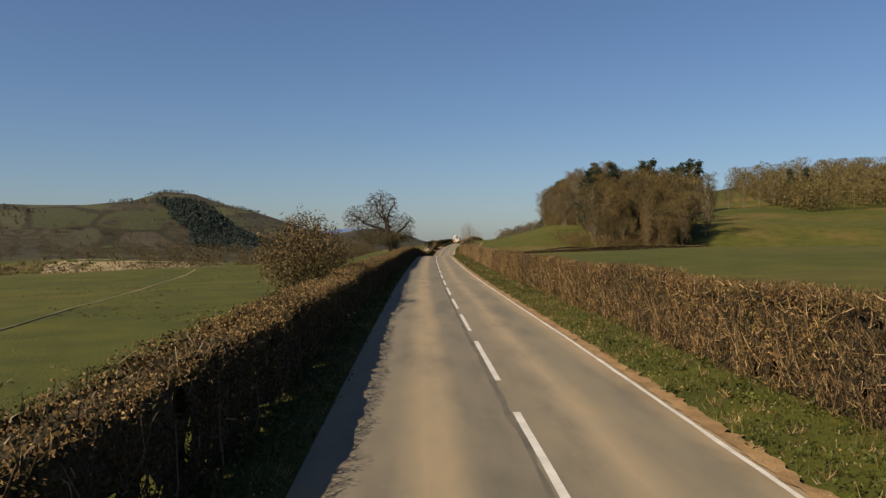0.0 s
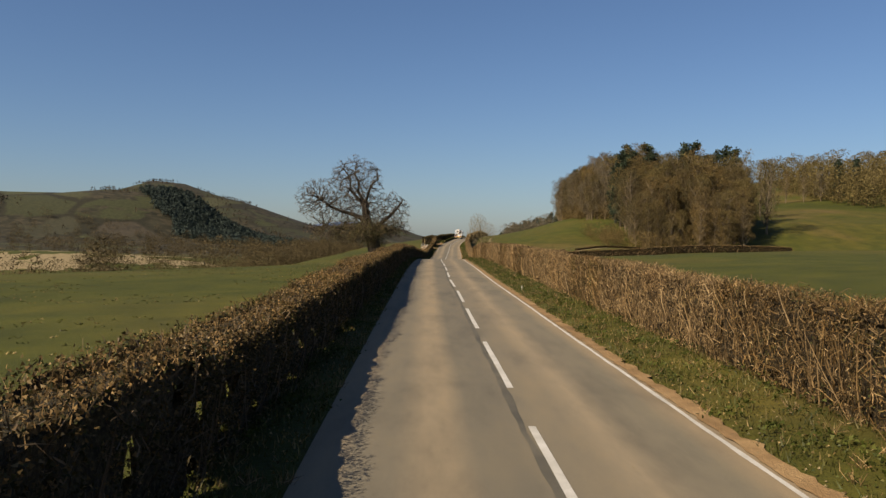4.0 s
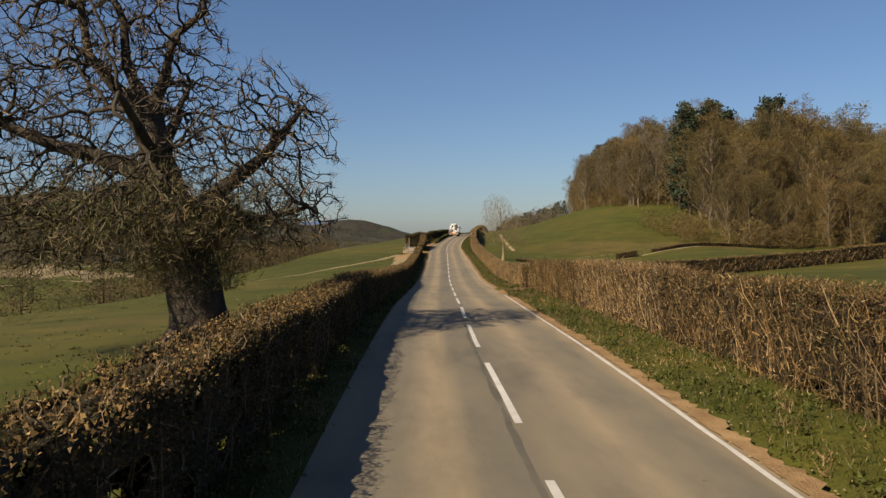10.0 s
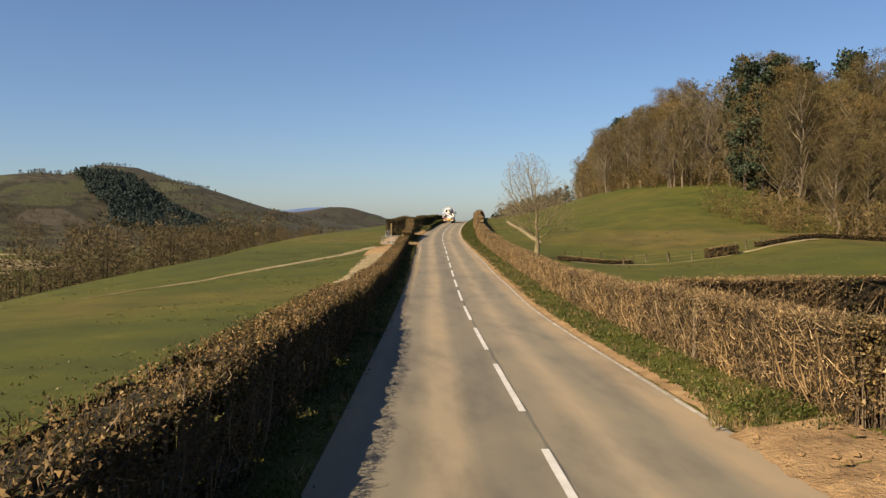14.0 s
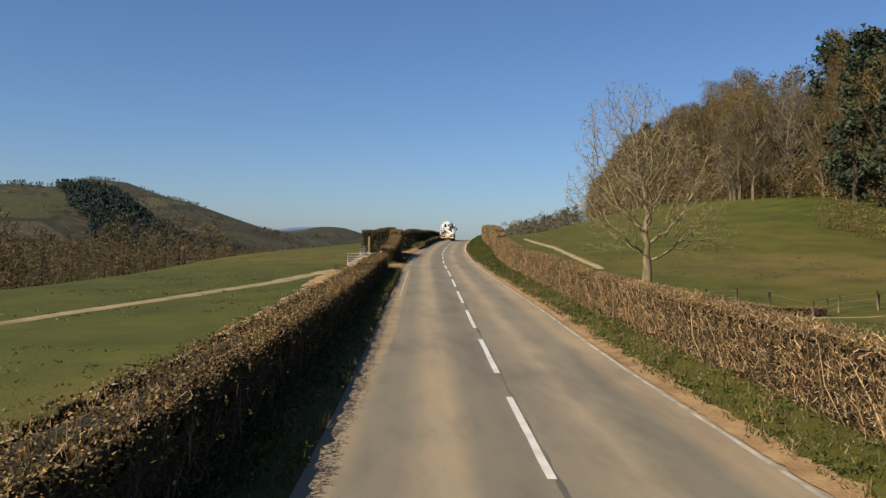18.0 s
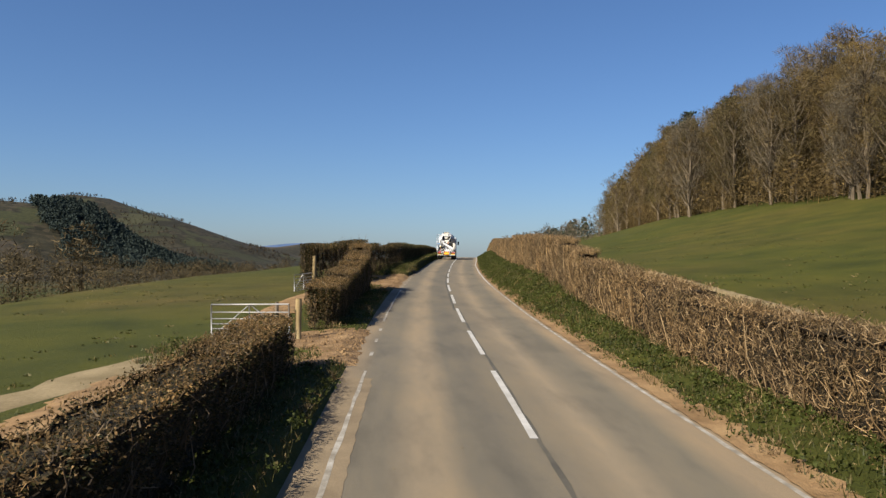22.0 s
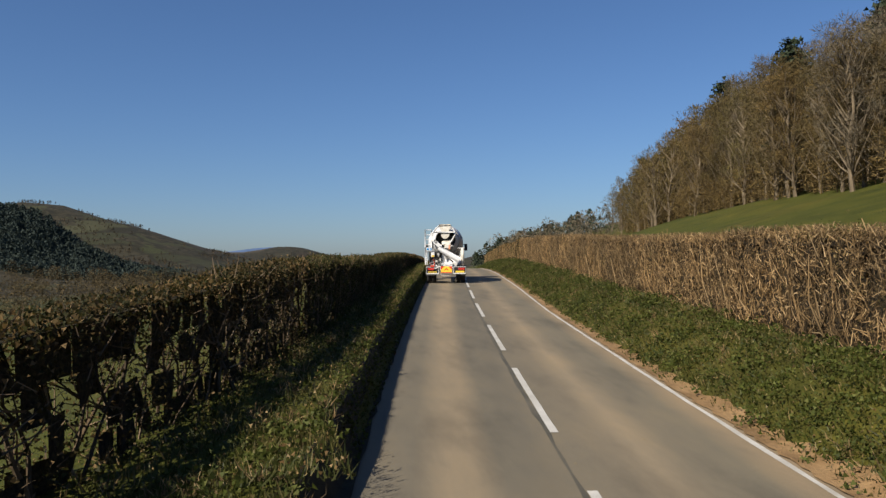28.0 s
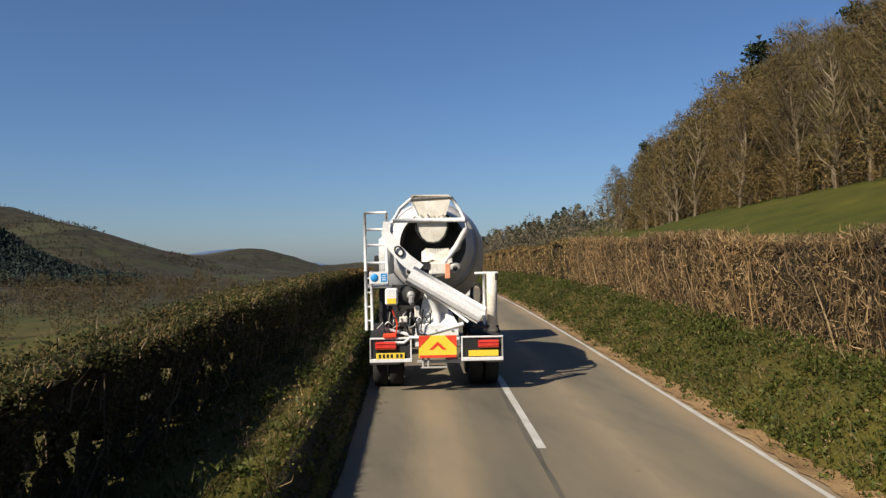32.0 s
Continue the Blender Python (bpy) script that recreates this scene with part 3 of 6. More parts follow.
for k in range(-6, 58):
    y, y1 = lerp_at(k - 0.68, DASH_END), lerp_at(k, DASH_END)
    part("centre_dash", strip("centre_dash", centre(-0.062), centre(0.062), y, y1, 0.006, M_WHITE_LINE, 1.0, 0.005, k + 60, cols=2), road)
part("tar_seam", strip("tar_seam", centre(-0.19), centre(-0.085), -60, 178, 0.004, M_TAR, 0.7, 0.04, 3, cols=2), road)
part("tar_seam", strip("tar_seam", centre(0.03), centre(0.10), 178, 300, 0.004, M_TAR, 0.7, 0.022, 4, cols=2), road)
part("tar_seam", strip("tar_seam", centre(-0.16), centre(-0.07), 300, 400, 0.004, M_TAR, 0.7, 0.03, 8, cols=2), road)
for k, (a, b) in enumerate(((-60, 60), (60, 190.8), (197.0, 320), (320, 540))):
    part("edge_line", strip("edge_line", edge(0.0), edge(0.085), a, b, 0.006, M_WORN if k == 2 else M_WHITE_LINE, 0.8, 0.012, 5 + k, cols=2), road)
for k, (a, b) in enumerate(((262, 284), (295, 313))):
    part("edge_line", strip("edge_line", -2.78, -2.71, a, b, 0.006, M_WORN, 0.8, 0.015, 15 + k), road)
for a in (286.4, 289.2, 292.0, 315.4, 318.2, 321.0, 323.8, 326.6, 329.4):
    part("gateway_dash", strip("gateway_dash", -2.79, -2.70, a, a + 0.7, 0.006, M_WORN, 0.35, 0.01, int(a)), road)
# ---------------------------------------------------------------- hedges
def hedge_section(name, seed, leaf_mat, leaves, stems, size, stem_show, twigs=0, cut_ends=420):
    """Six metres of clipped hedge, 1.8 m high: core sheets painted dark for inner shade, stems, leaves on the skin; +x
    faces the road.
    """
    rng = random.Random(seed)
    s = Soup()
    L, H, W = 6.3, 1.8, 0.50
    nx, nz = 18, 6
    for side in (-1, 1):
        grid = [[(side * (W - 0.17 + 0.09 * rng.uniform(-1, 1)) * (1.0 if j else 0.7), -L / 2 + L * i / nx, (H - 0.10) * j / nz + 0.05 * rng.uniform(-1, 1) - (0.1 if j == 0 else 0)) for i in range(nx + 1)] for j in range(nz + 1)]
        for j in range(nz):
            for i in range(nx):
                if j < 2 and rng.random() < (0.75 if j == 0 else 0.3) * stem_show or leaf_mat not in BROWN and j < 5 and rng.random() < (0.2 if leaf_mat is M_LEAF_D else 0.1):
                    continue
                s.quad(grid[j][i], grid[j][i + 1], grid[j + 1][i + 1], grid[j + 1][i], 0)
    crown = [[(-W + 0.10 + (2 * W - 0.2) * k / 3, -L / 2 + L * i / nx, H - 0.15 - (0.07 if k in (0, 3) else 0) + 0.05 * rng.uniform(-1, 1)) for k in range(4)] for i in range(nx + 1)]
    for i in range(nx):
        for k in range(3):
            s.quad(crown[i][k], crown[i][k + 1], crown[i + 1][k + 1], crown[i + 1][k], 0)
    for _ in range(stems):
        side = 1 if rng.random() < 0.8 else -1
        x, yy = side * rng.uniform(0.1, W), rng.uniform(-L / 2, L / 2)
        z0 = rng.choice((0, rng.uniform(0, 1.0), rng.uniform(0.3, 1.45)))
        ln = rng.uniform(0.25, 0.8) if z0 else rng.uniform(0.7, 1.6)
        dx, dy = rng.gauss(side * 0.14, 0.16), rng.gauss(0, 0.6 if leaf_mat in BROWN else 0.28) * ln
        z1 = min(z0 + ln, H + rng.uniform(-0.1, 0.12))
        p1 = (x + dx * 0.5 + rng.gauss(0, 0.04), yy + dy * 0.5 + rng.gauss(0, 0.06), (z0 + z1) / 2)
        xe = max(-W - 0.1, min(W + 0.1, x + dx))
        r = rng.uniform(0.005, 0.012) * (1.5 if z0 == 0 else 1) * (1.7 if leaf_mat in BROWN and rng.random() < 0.4 else 1)
        s.tube([(x, yy, z0), p1, (xe, yy + dy, z1)], [r, r * 0.8, r * 0.35], 3, 1)
    for _ in range(twigs):
        w = rng.random()
        yy, z = rng.uniform(-L / 2, L / 2), rng.uniform(0.05, H)
        x = W + rng.gauss(-0.04, 0.06) if w < 0.72 else rng.uniform(-W, W)
        if w >= 0.72:
            z = H + rng.gauss(-0.05, 0.05)
        ln = rng.uniform(0.1, 0.34)
        q = (x + rng.gauss(0.02, 0.3) * ln, yy + rng.gauss(0, 0.6) * ln, min(z + rng.gauss(0.4, 0.5) * ln, H + 0.12))
        s.twig((x, yy, z), q, rng.uniform(0.004, 0.010), rng, 5 if leaf_mat is M_LEAF_M and rng.random() < 0.72 else 1)
    made = 0
    while made < leaves:
        w = rng.random()
        yy = rng.uniform(-L / 2, L / 2)
        if w < 0.58:
            x, z = W + rng.gauss(-0.05, 0.06), H * (rng.random() ** 0.7)
        elif w < 0.61:
            x, z = -W + rng.gauss(0.02, 0.05), H * (1 - 0.55 * rng.random())
        elif w < 0.64:
            x, yy, z = rng.uniform(-W, W), rng.choice((-1, 1)) * (L / 2 + rng.gauss(-0.05, 0.04)), H * rng.random()
        else:
            x, z = rng.uniform(-W, W), H + rng.gauss(-0.06, 0.055)
        made += 1
        if z < 0.55 * stem_show and rng.random() < 0.8 * stem_show:
            continue
        if z < H - 0.15 and noise.noise((x * 1.5 + seed, yy * 1.9, z * 2.4)) < -0.24:
            continue
        b = 0.10 * noise.noise((x * 2, yy * 1.3 + seed * 9, z * 2))
        straw = leaf_mat is M_LEAF_L and z > H - 0.22 and rng.random() < 0.6
        s.blade((x + b, yy, z + b), size * rng.uniform(0.55, 1.35), rng, 3 if straw else 2)
    for _ in range(cut_ends):
        x, yy, z = rng.uniform(-W, W), rng.uniform(-L / 2, L / 2), H - 0.16
        s.twig((x, yy, z), (x + rng.gauss(0, 0.05), yy + rng.gauss(0, 0.07), H + rng.uniform(-0.06, 0.10)), rng.uniform(0.004, 0.008), rng, 4)
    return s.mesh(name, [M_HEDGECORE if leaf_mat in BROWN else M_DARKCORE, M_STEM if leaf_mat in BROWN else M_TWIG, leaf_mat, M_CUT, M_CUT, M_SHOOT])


def open_section(name, seed):
    """Six metres of overgrown hedge: leaves above, gnarled bare stems and gaps of daylight below."""
    rng = random.Random(seed)
    s = Soup()
    L, H, W = 6.3, 1.8, 0.45
    for _ in range(30):
        yy, x = rng.uniform(-L / 2, L / 2), rng.gauss(0, 0.14)
        pts, p = [], Vector((x, yy, -0.1))
        d = Vector((rng.gauss(0, 0.15), rng.gauss(0, 0.55), 1)).normalized()
        for k in range(6):
            pts.append(p.copy())
            p += d * 0.34
            d = (d + Vector((rng.gauss(0, 0.18), rng.gauss(0, 0.42), 0.25))).normalized()
        r = rng.uniform(0.014, 0.045)
        s.tube(pts, [r * (1 - 0.14 * k) for k in range(6)], 5, 0)
        for _ in range(5):
            q = rng.choice(pts[2:])
            e = q + Vector((rng.gauss(0, 0.22), rng.gauss(0, 0.4), rng.uniform(0.05, 0.6)))
            s.tube([q, (q + e) / 2 + Vector((0, rng.gauss(0, 0.06), 0)), e], [0.014, 0.010, 0.004], 3, 0)
    n = 18
    for i in range(n):      # dark sheets standing for the shade inside, mostly in the leafy upper part
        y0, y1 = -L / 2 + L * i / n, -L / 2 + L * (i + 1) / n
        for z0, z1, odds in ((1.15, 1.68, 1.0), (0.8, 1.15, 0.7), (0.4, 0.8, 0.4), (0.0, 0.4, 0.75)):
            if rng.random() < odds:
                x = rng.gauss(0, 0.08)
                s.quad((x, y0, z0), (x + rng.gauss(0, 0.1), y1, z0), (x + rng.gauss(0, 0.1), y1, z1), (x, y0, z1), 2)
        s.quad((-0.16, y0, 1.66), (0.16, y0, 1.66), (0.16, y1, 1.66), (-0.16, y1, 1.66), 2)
    for _ in range(380):
        p = Vector((rng.gauss(0, 0.3), rng.uniform(-L / 2, L / 2), rng.uniform(0.3, H)))
        s.twig(p, p + Vector((rng.gauss(0, 0.12), rng.gauss(0, 0.2), rng.uniform(0.0, 0.3))), rng.uniform(0.004, 0.009), rng, 0)
    made = 0
    while made < 9500:
        yy, x = rng.uniform(-L / 2, L / 2), rng.uniform(-W, W) + rng.gauss(0, 0.05)
        z = H * (1 - 0.85 * rng.random() ** 1.35) + rng.gauss(0, 0.05)
        made += 1
        if noise.noise((yy * 1.3 + seed, z * 1.8, x)) < 0.30 - 0.95 * (z / H):
            continue
        s.blade((x, yy, z), 0.028 * rng.uniform(0.6, 1.4), rng, 1)
    for _ in range(2600):      # thick clipped top
        s.blade((rng.uniform(-W, W), rng.uniform(-L / 2, L / 2), H - abs(rng.gauss(0, 0.14)) + 0.05), 0.03 * rng.uniform(0.6, 1.4), rng, 1)
    for _ in range(2200):
        s.blade((rng.uniform(-W - 0.2, W + 0.2), rng.uniform(-L / 2, L / 2), abs(rng.gauss(0, 0.3))), 0.03 * rng.uniform(0.6, 1.3), rng, 1)
    return s.mesh(name, [M_TWIG, M_LEAF_L, M_DARKCORE])


SEC_O = [open_section("open_section", 100 + k) for k in range(3)]
SEC_L = [hedge_section("leafy_section", 10 + k, M_LEAF_L, 9000, 90, 0.0234, 0.25, 350) for k in range(4)]
SEC_R = [hedge_section("brown_section", 30 + k, M_LEAF_R, 3600, 110, 0.0205, 0.06, 4200) for k in range(4)]
SEC_D = [hedge_section("evergreen_section", 20 + k, M_LEAF_D, 10500, 110, 0.0265, 0.05, 300) for k in range(2)]
SEC_M = [hedge_section("olive_section", 40 + k, M_LEAF_M, 7000, 130, 0.0215, 0.12, 3400) for k in range(4)]
FAR_L = [hedge_section("leafy_section", 14 + k, M_LEAF_L, 2600, 60, 0.05, 0.4) for k in range(2)]
FAR_R = [hedge_section("brown_section", 34 + k, M_LEAF_R, 2200, 90, 0.05, 0.4) for k in range(2)]


def hedge_end(name, seed, leaf_mat):
    """The bushy end of a hedge: a half-round of stems and leaves."""
    rng = random.Random(seed)
    s = Soup()
    for _ in range(170):
        a, r = rng.uniform(0, math.pi), rng.uniform(0.0, 0.42)
        x, yy = math.cos(a) * r, math.sin(a) * r * 0.8 - 0.1
        z0 = rng.choice((0, 0, rng.uniform(0, 1.0)))
        z1 = min(z0 + rng.uniform(0.5, 1.6), 1.85)
        w = rng.uniform(0.006, 0.016)
        s.tube([(x, yy, z0), (x * 1.15 + rng.gauss(0, 0.05), yy * 1.15 + rng.gauss(0, 0.05), (z0 + z1) / 2), (x * 1.3 + rng.gauss(0, 0.1), yy * 1.3 + rng.gauss(0, 0.1), z1)], [w, w * 0.8, w * 0.4], 3, 0)
    for _ in range(2400):
        a, r, z = rng.uniform(0, math.pi), 0.55 * math.sqrt(rng.random()), 0.25 + 1.6 * rng.random() ** 0.8
        s.blade((math.cos(a) * r, math.sin(a) * r * 0.9 - 0.1, z), 0.034 * rng.uniform(0.6, 1.3), rng, 1)
    return s.mesh(name, [M_TWIG, leaf_mat])


END_L, END_R = hedge_end("leafy_end", 71, M_LEAF_L), hedge_end("brown_end", 72, M_LEAF_R)


def hedge_along(label, pts, heights, secs, seed, seg=6.0):
    """A hedge along plan points (u, y); heights as (y, metres above the ground)."""
    rng = random.Random(seed)
    root = tagged(new("hedge"), label, "hedge")
    path = [Vector((road_at(y)[0] + u, y)) for u, y in pts]
    root.location = (path[0].x, path[0].y, land(path[0].x, path[0].y))
    run = 0.0
    base = root.matrix_basis.inverted()
    for a, b in zip(path, path[1:]):
        n = max(1, round((b - a).length / seg))
        for i in range(n):
            p, q = a.lerp(b, i / n), a.lerp(b, (i + 1) / n)
            zp, zq = land(p.x, p.y), land(q.x, q.y)
            d = q - p
            h = (lerp_at((p.y + q.y) / 2, heights) - (lerp_at((p.y + q.y) / 2, LBANK) if heights is LEFT_H else 0)) / 1.8 * rng.uniform(0.95, 1.05)
            flip = math.pi if secs is SEC_R else 0
            yaw = -math.atan2(d.x, d.y)
            m = (Matrix.Translation(((p.x + q.x) / 2, (p.y + q.y) / 2, (zp + zq) / 2 - 0.05)) @ Euler((math.atan2(zq - zp, d.length), 0, yaw)).to_matrix().to_4x4()
                 @ Matrix.Rotation(flip, 4, "Z") @ Matrix.Diagonal((rng.uniform(0.95, 1.08), d.length / 6.0, h, 1)))
            pool = secs
            if p.y > 396 or abs(p.x - road_at(p.y)[0]) > 14:
                pool = FAR_R if secs is SEC_R else FAR_L
            elif secs is SEC_R and p.y < 205:
                pool = SEC_M if p.y < 70 else SEC_M + SEC_R + SEC_R
            elif secs is SEC_L and 315 < p.y < 343:
                pool = SEC_O
            elif secs is SEC_L and p.y > 332:
                pool = SEC_D
            part("section", rng.choice(pool), root, at=base @ m)
    for p, nxt in ((path[0], path[1]), (path[-1], path[-2])):
        h = (lerp_at(p.y, heights) - (lerp_at(p.y, LBANK) if heights is LEFT_H else 0)) / 1.8
        m = Matrix.Translation((p.x, p.y, land(p.x, p.y) - 0.05)) @ Matrix.Rotation(-math.atan2(p.x - nxt.x, p.y - nxt.y), 4, "Z") @ Matrix.Diagonal((1, 1, h, 1))
        part("hedge_end", END_R if secs is SEC_R else END_L, root, at=base @ m)
    return root


def along(u, y0, y1, step=12):
    n = max(1, round((y1 - y0) / step))
    return [(u, y0 + (y1 - y0) * i / n) for i in range(n + 1)]


LEFT_H = [(0, 1.84), (80, 1.84), (95, 1.95), (140, 1.95), (162, 1.85), (190, 1.88), (207, 1.86), (225, 1.68), (242, 1.56), (264, 1.46), (278, 1.50), (284, 1.40), (292, 1.36), (296, 1.66), (304, 2.0), (314, 2.84), (322, 2.86), (335, 2.62), (343, 2.60), (347, 2.66), (351, 2.60), (355, 2.46), (360, 2.34), (365, 2.25), (371, 2.10), (374, 2.14), (380, 2.15), (400, 1.85), (440, 1.65)]
RIGHT_H = [(0, 1.9), (155, 1.9), (180, 2.0), (193, 1.95), (198, 1.65), (228, 1.45), (248, 1.4), (269, 1.55), (290, 1.7), (306, 2.35), (313, 2.36), (323, 2.33), (352, 2.15), (365, 2.02), (377, 2.05), (540, 2.0)]
hedge_along("long clipped hawthorn hedge, dark green and brown, beside the road", along(-4.66, -14, 80) + along(-4.5, 95, 207) + along(-4.7, 222, 278) + [(-4.75, 281), (-4.9, 284.2)], LEFT_H, SEC_L, 1)
hedge_along("short clipped hedge between two field gateways", along(-4.75, 293, 308) + [(-5.15, 313)], LEFT_H, SEC_L, 2, 2.5)
hedge_along("tall leafy hedge curving back to a gateway", [(-8.6, 316.5), (-7.4, 322), (-6.4, 328), (-6.0, 334)] + along(-5.28, 342, 470), LEFT_H, SEC_L, 3)
hedge_along("long brown winter hedge with bare stems on a verge", along(5.35, -14, 192.2), RIGHT_H, SEC_R, 4)
hedge_along("brown winter hedge rising onto a grassy bank", along(5.3, 196.4, 298) + along(5.6, 304, 316) + along(5.9, 322, 480), RIGHT_H, SEC_R, 5)
hedge_along("low hedge across the field", [(75, 236), (40, 222), (20, 216), (7.0, 213)], [(0, 1.6)], SEC_R, 6)
hedge_along("low rough hedge line along the foot of the mound", [(17.6, 262.4), (10.2, 257.6)], [(0, 0.5)], SEC_R, 7, 2.5)
hedge_along("clipped remnant of a field hedge by the fence", [(29.3, 265.6), (26.4, 265.2)], [(0, 1.1)], SEC_R, 8)
hedge_along("low overgrown hedge along the foot of the mound", [(72, 289), (54, 281), (43, 276.5), (33, 268.5)], [(0, 0.6)], SEC_R, 9)


# ---------------------------------------------------------------- verges
def verge_section(seed, width, count, lush=False):
    """Six metres of verge: short tufty grass with thin places, broad weeds and dead leaves."""
    rng = random.Random(seed)
    s = Soup()
    made = 0
    while made < count:
        x, yy = rng.uniform(-width / 2, width / 2), rng.uniform(-3, 3)
        thick = noise.noise((x * 1.3, yy * 1.1, seed))
        made += 1
        if thick < -0.22 and rng.random() < 0.75:
            continue
        h = rng.uniform(0.04, 0.13) * (1.7 if rng.random() < 0.06 else 1) * (0.7 + 0.9 * max(0, 0.4 + thick))
        a, w = rng.uniform(0, 6.28), rng.uniform(0.007, 0.017)
        dx, dy = math.cos(a) * w, math.sin(a) * w
        lx, ly = rng.gauss(0, 0.06), rng.gauss(0, 0.06)
        s.tri((x - dx, yy - dy, -0.02), (x + dx, yy + dy, -0.02), (x + lx, yy + ly, h))
    for _ in range(count // 3):
        x, yy = rng.uniform(-width / 2, width / 2), rng.uniform(-3, 3)
        s.blade((x, yy, rng.uniform(0.02, 0.10)), rng.uniform(0.015, 0.034), rng, 2 if rng.random() < (0.12 if lush else 0.55) else 0)
    for _ in range(int(width * (30 if lush else 15))):
        cx, cy, h, r = rng.uniform(-width / 2, width / 2), rng.uniform(-3, 3), rng.uniform(0.06, 0.22), rng.uniform(0.08, 0.24)
        for _ in range(24):
            s.blade((cx + rng.gauss(0, r * 0.6), cy + rng.gauss(0, r * 0.6), h * rng.uniform(0.3, 1.05)), rng.uniform(0.02, 0.048), rng, 1)
    for _ in range(int(width * (1 if lush else 5))):      # dry straw clumps
        cx, cy = rng.uniform(-width / 2, width / 2), rng.uniform(-3, 3)
        for _ in range(16):
            p = Vector((cx + rng.gauss(0, 0.05), cy + rng.gauss(0, 0.05), 0))
            s.twig(p, p + Vector((rng.gauss(0, 0.09), rng.gauss(0, 0.09), rng.uniform(0.08, 0.24))), 0.005, rng, 3)
    return s.mesh("grass_tufts", [M_GRASS, M_WEED, M_LEAF_R, M_STEM])


VR = [verge_section(50 + k, 2.1, 1150) for k in range(3)]
VL = [verge_section(60 + k, 1.0, 780) for k in range(3)]
def overhang_section(seed):
    """Six metres of grass hanging ragged over the bank's rim; +x faces the road."""
    rng = random.Random(seed)
    s = Soup()
    for _ in range(2600):
        yy = rng.uniform(-3, 3)
        reach = 0.16 + 0.18 * noise.noise((yy * 1.7, seed, 0)) + 0.08 * noise.noise((yy * 6, seed, 3))
        x = rng.uniform(-0.25, max(0.02, reach))
        z = 0.0 if x < 0 else -1.5 * x
        w = rng.uniform(0.007, 0.016)
        tip = (x + rng.uniform(-0.02, 0.10), yy + rng.gauss(0, 0.06), z + rng.uniform(0.05, 0.15) - 0.25 * max(x, 0))
        s.tri((x, yy - w, z - 0.03), (x, yy + w, z - 0.03), tip, 0)
        if rng.random() < 0.35:
            s.blade((x + 0.02, yy, z + rng.uniform(0.02, 0.09)), rng.uniform(0.018, 0.042), rng, 1)
    for _ in range(700):      # thin growth on the face below
        x, yy = rng.uniform(0.05, 0.36), rng.uniform(-3, 3)
        s.blade((x + 0.03, yy, -1.65 * x + rng.uniform(0, 0.05)), rng.uniform(0.015, 0.04), rng, 1)
    return s.mesh("rim_grass", [M_GRASS, M_WEED])


VB = [overhang_section(90 + k) for k in range(3)]
VG = [verge_section(65 + k, 2.1, 1300, True) for k in range(3)]
grass = tagged(new("verge_grass"), "rough grass and weeds on the road verges", "grass", kind="stuff")
rng = random.Random(5)
for u, secs, spans in ((4.15, VR, ((-12, 189), (199.5, 282))),
                       (4.15, VG, ((282, 460),)), (5.3, VG, ((306, 460),)), (5.0, VG, ((276, 303),)), (3.95, VG, ((300, 460),)), (-3.64, VL, ((336, 460),)), (-4.4, VL, ((334, 460),)), (-5.1, VL, ((331, 460),)), (-4.35, VL, ((-12, 284), (294, 312))), (-3.74, VL, ((-12, 284), (294, 312)))):
    for a, b in spans:
        yy = a
        while yy < b:
            off = u + (max(0.0, lerp_at(yy, RIGHT_EDGE) - 2.72) if u > 0 else 0)
            p, q = place(off, yy - 3), place(off, yy + 3)
            c = place(off, yy)
            m = Matrix.Translation(c) @ Euler((math.atan2(q.z - p.z, 6), -math.atan2(place(off + 0.7, yy).z - place(off - 0.7, yy).z, 1.4) if u > 0 else 0, -heading(yy))).to_matrix().to_4x4() @ Matrix.Rotation(rng.choice((0, math.pi)), 4, "Z")
            part("tuft_patch", rng.choice(secs), grass, at=m)
            yy += 6
for k in range(20):
    yy = 341 + 6 * k
    p, q = place(-3.17, yy - 3), place(-3.17, yy + 3)
    part("tuft_patch", VB[k % 3], grass, at=Matrix.Translation(place(-3.17, yy)) @ Euler((math.atan2(q.z - p.z, 6), 0, -heading(yy))).to_matrix().to_4x4())
for u, yy in ((3.75, 188.9), (4.7, 188.9), (4.2, 189.6), (3.8, 198.4), (4.7, 198.0), (-7.3, 318.5), (-6.4, 322.5), (-5.7, 326.5), (-5.0, 331), (-4.4, 330), (-7.7, 287.5), (-4.2, 293.8), (-6.6, 294.0), (-8.3, 289.5), (-4.6, 286.2), (-4.5, 315.2), (-3.75, 330.6), (-3.6, 332.6), (-4.2, 332.4), (-3.5, 334.6), (-3.45, 336.8), (-3.9, 334.4), (-6.3, 315.4), (-5.7, 316.6), (-6.6, 317.2), (-5.4, 314.8)):
    part("tuft_patch", rng.choice(VL), grass, at=Matrix.Translation(place(u, yy) + Vector((0, 0, 0.05))) @ Matrix.Rotation(rng.uniform(-0.3, 0.5), 4, "Z") @ Matrix.Diagonal((1.1, 0.55, 1.1, 1)))
def earth_out(y):
    return lerp_at(y, RIGHT_EDGE) + 0.46 + 0.10 * noise.noise((0, y * 0.35, 3)) + 0.14 * noise.noise((0, y * 2.3, 6)) + 0.16 * noise.noise((0, y * 6.1, 2)) + 0.22 * smooth(205, 260, y) * (1 - smooth(330, 350, y))


def dust_in(y):
    return -2.52 - 0.3 * (1 - smooth(238, 250, y)) + 0.05 * noise.noise((4, y * 0.3, 3)) + 0.05 * noise.noise((4, y * 2.1, 6))


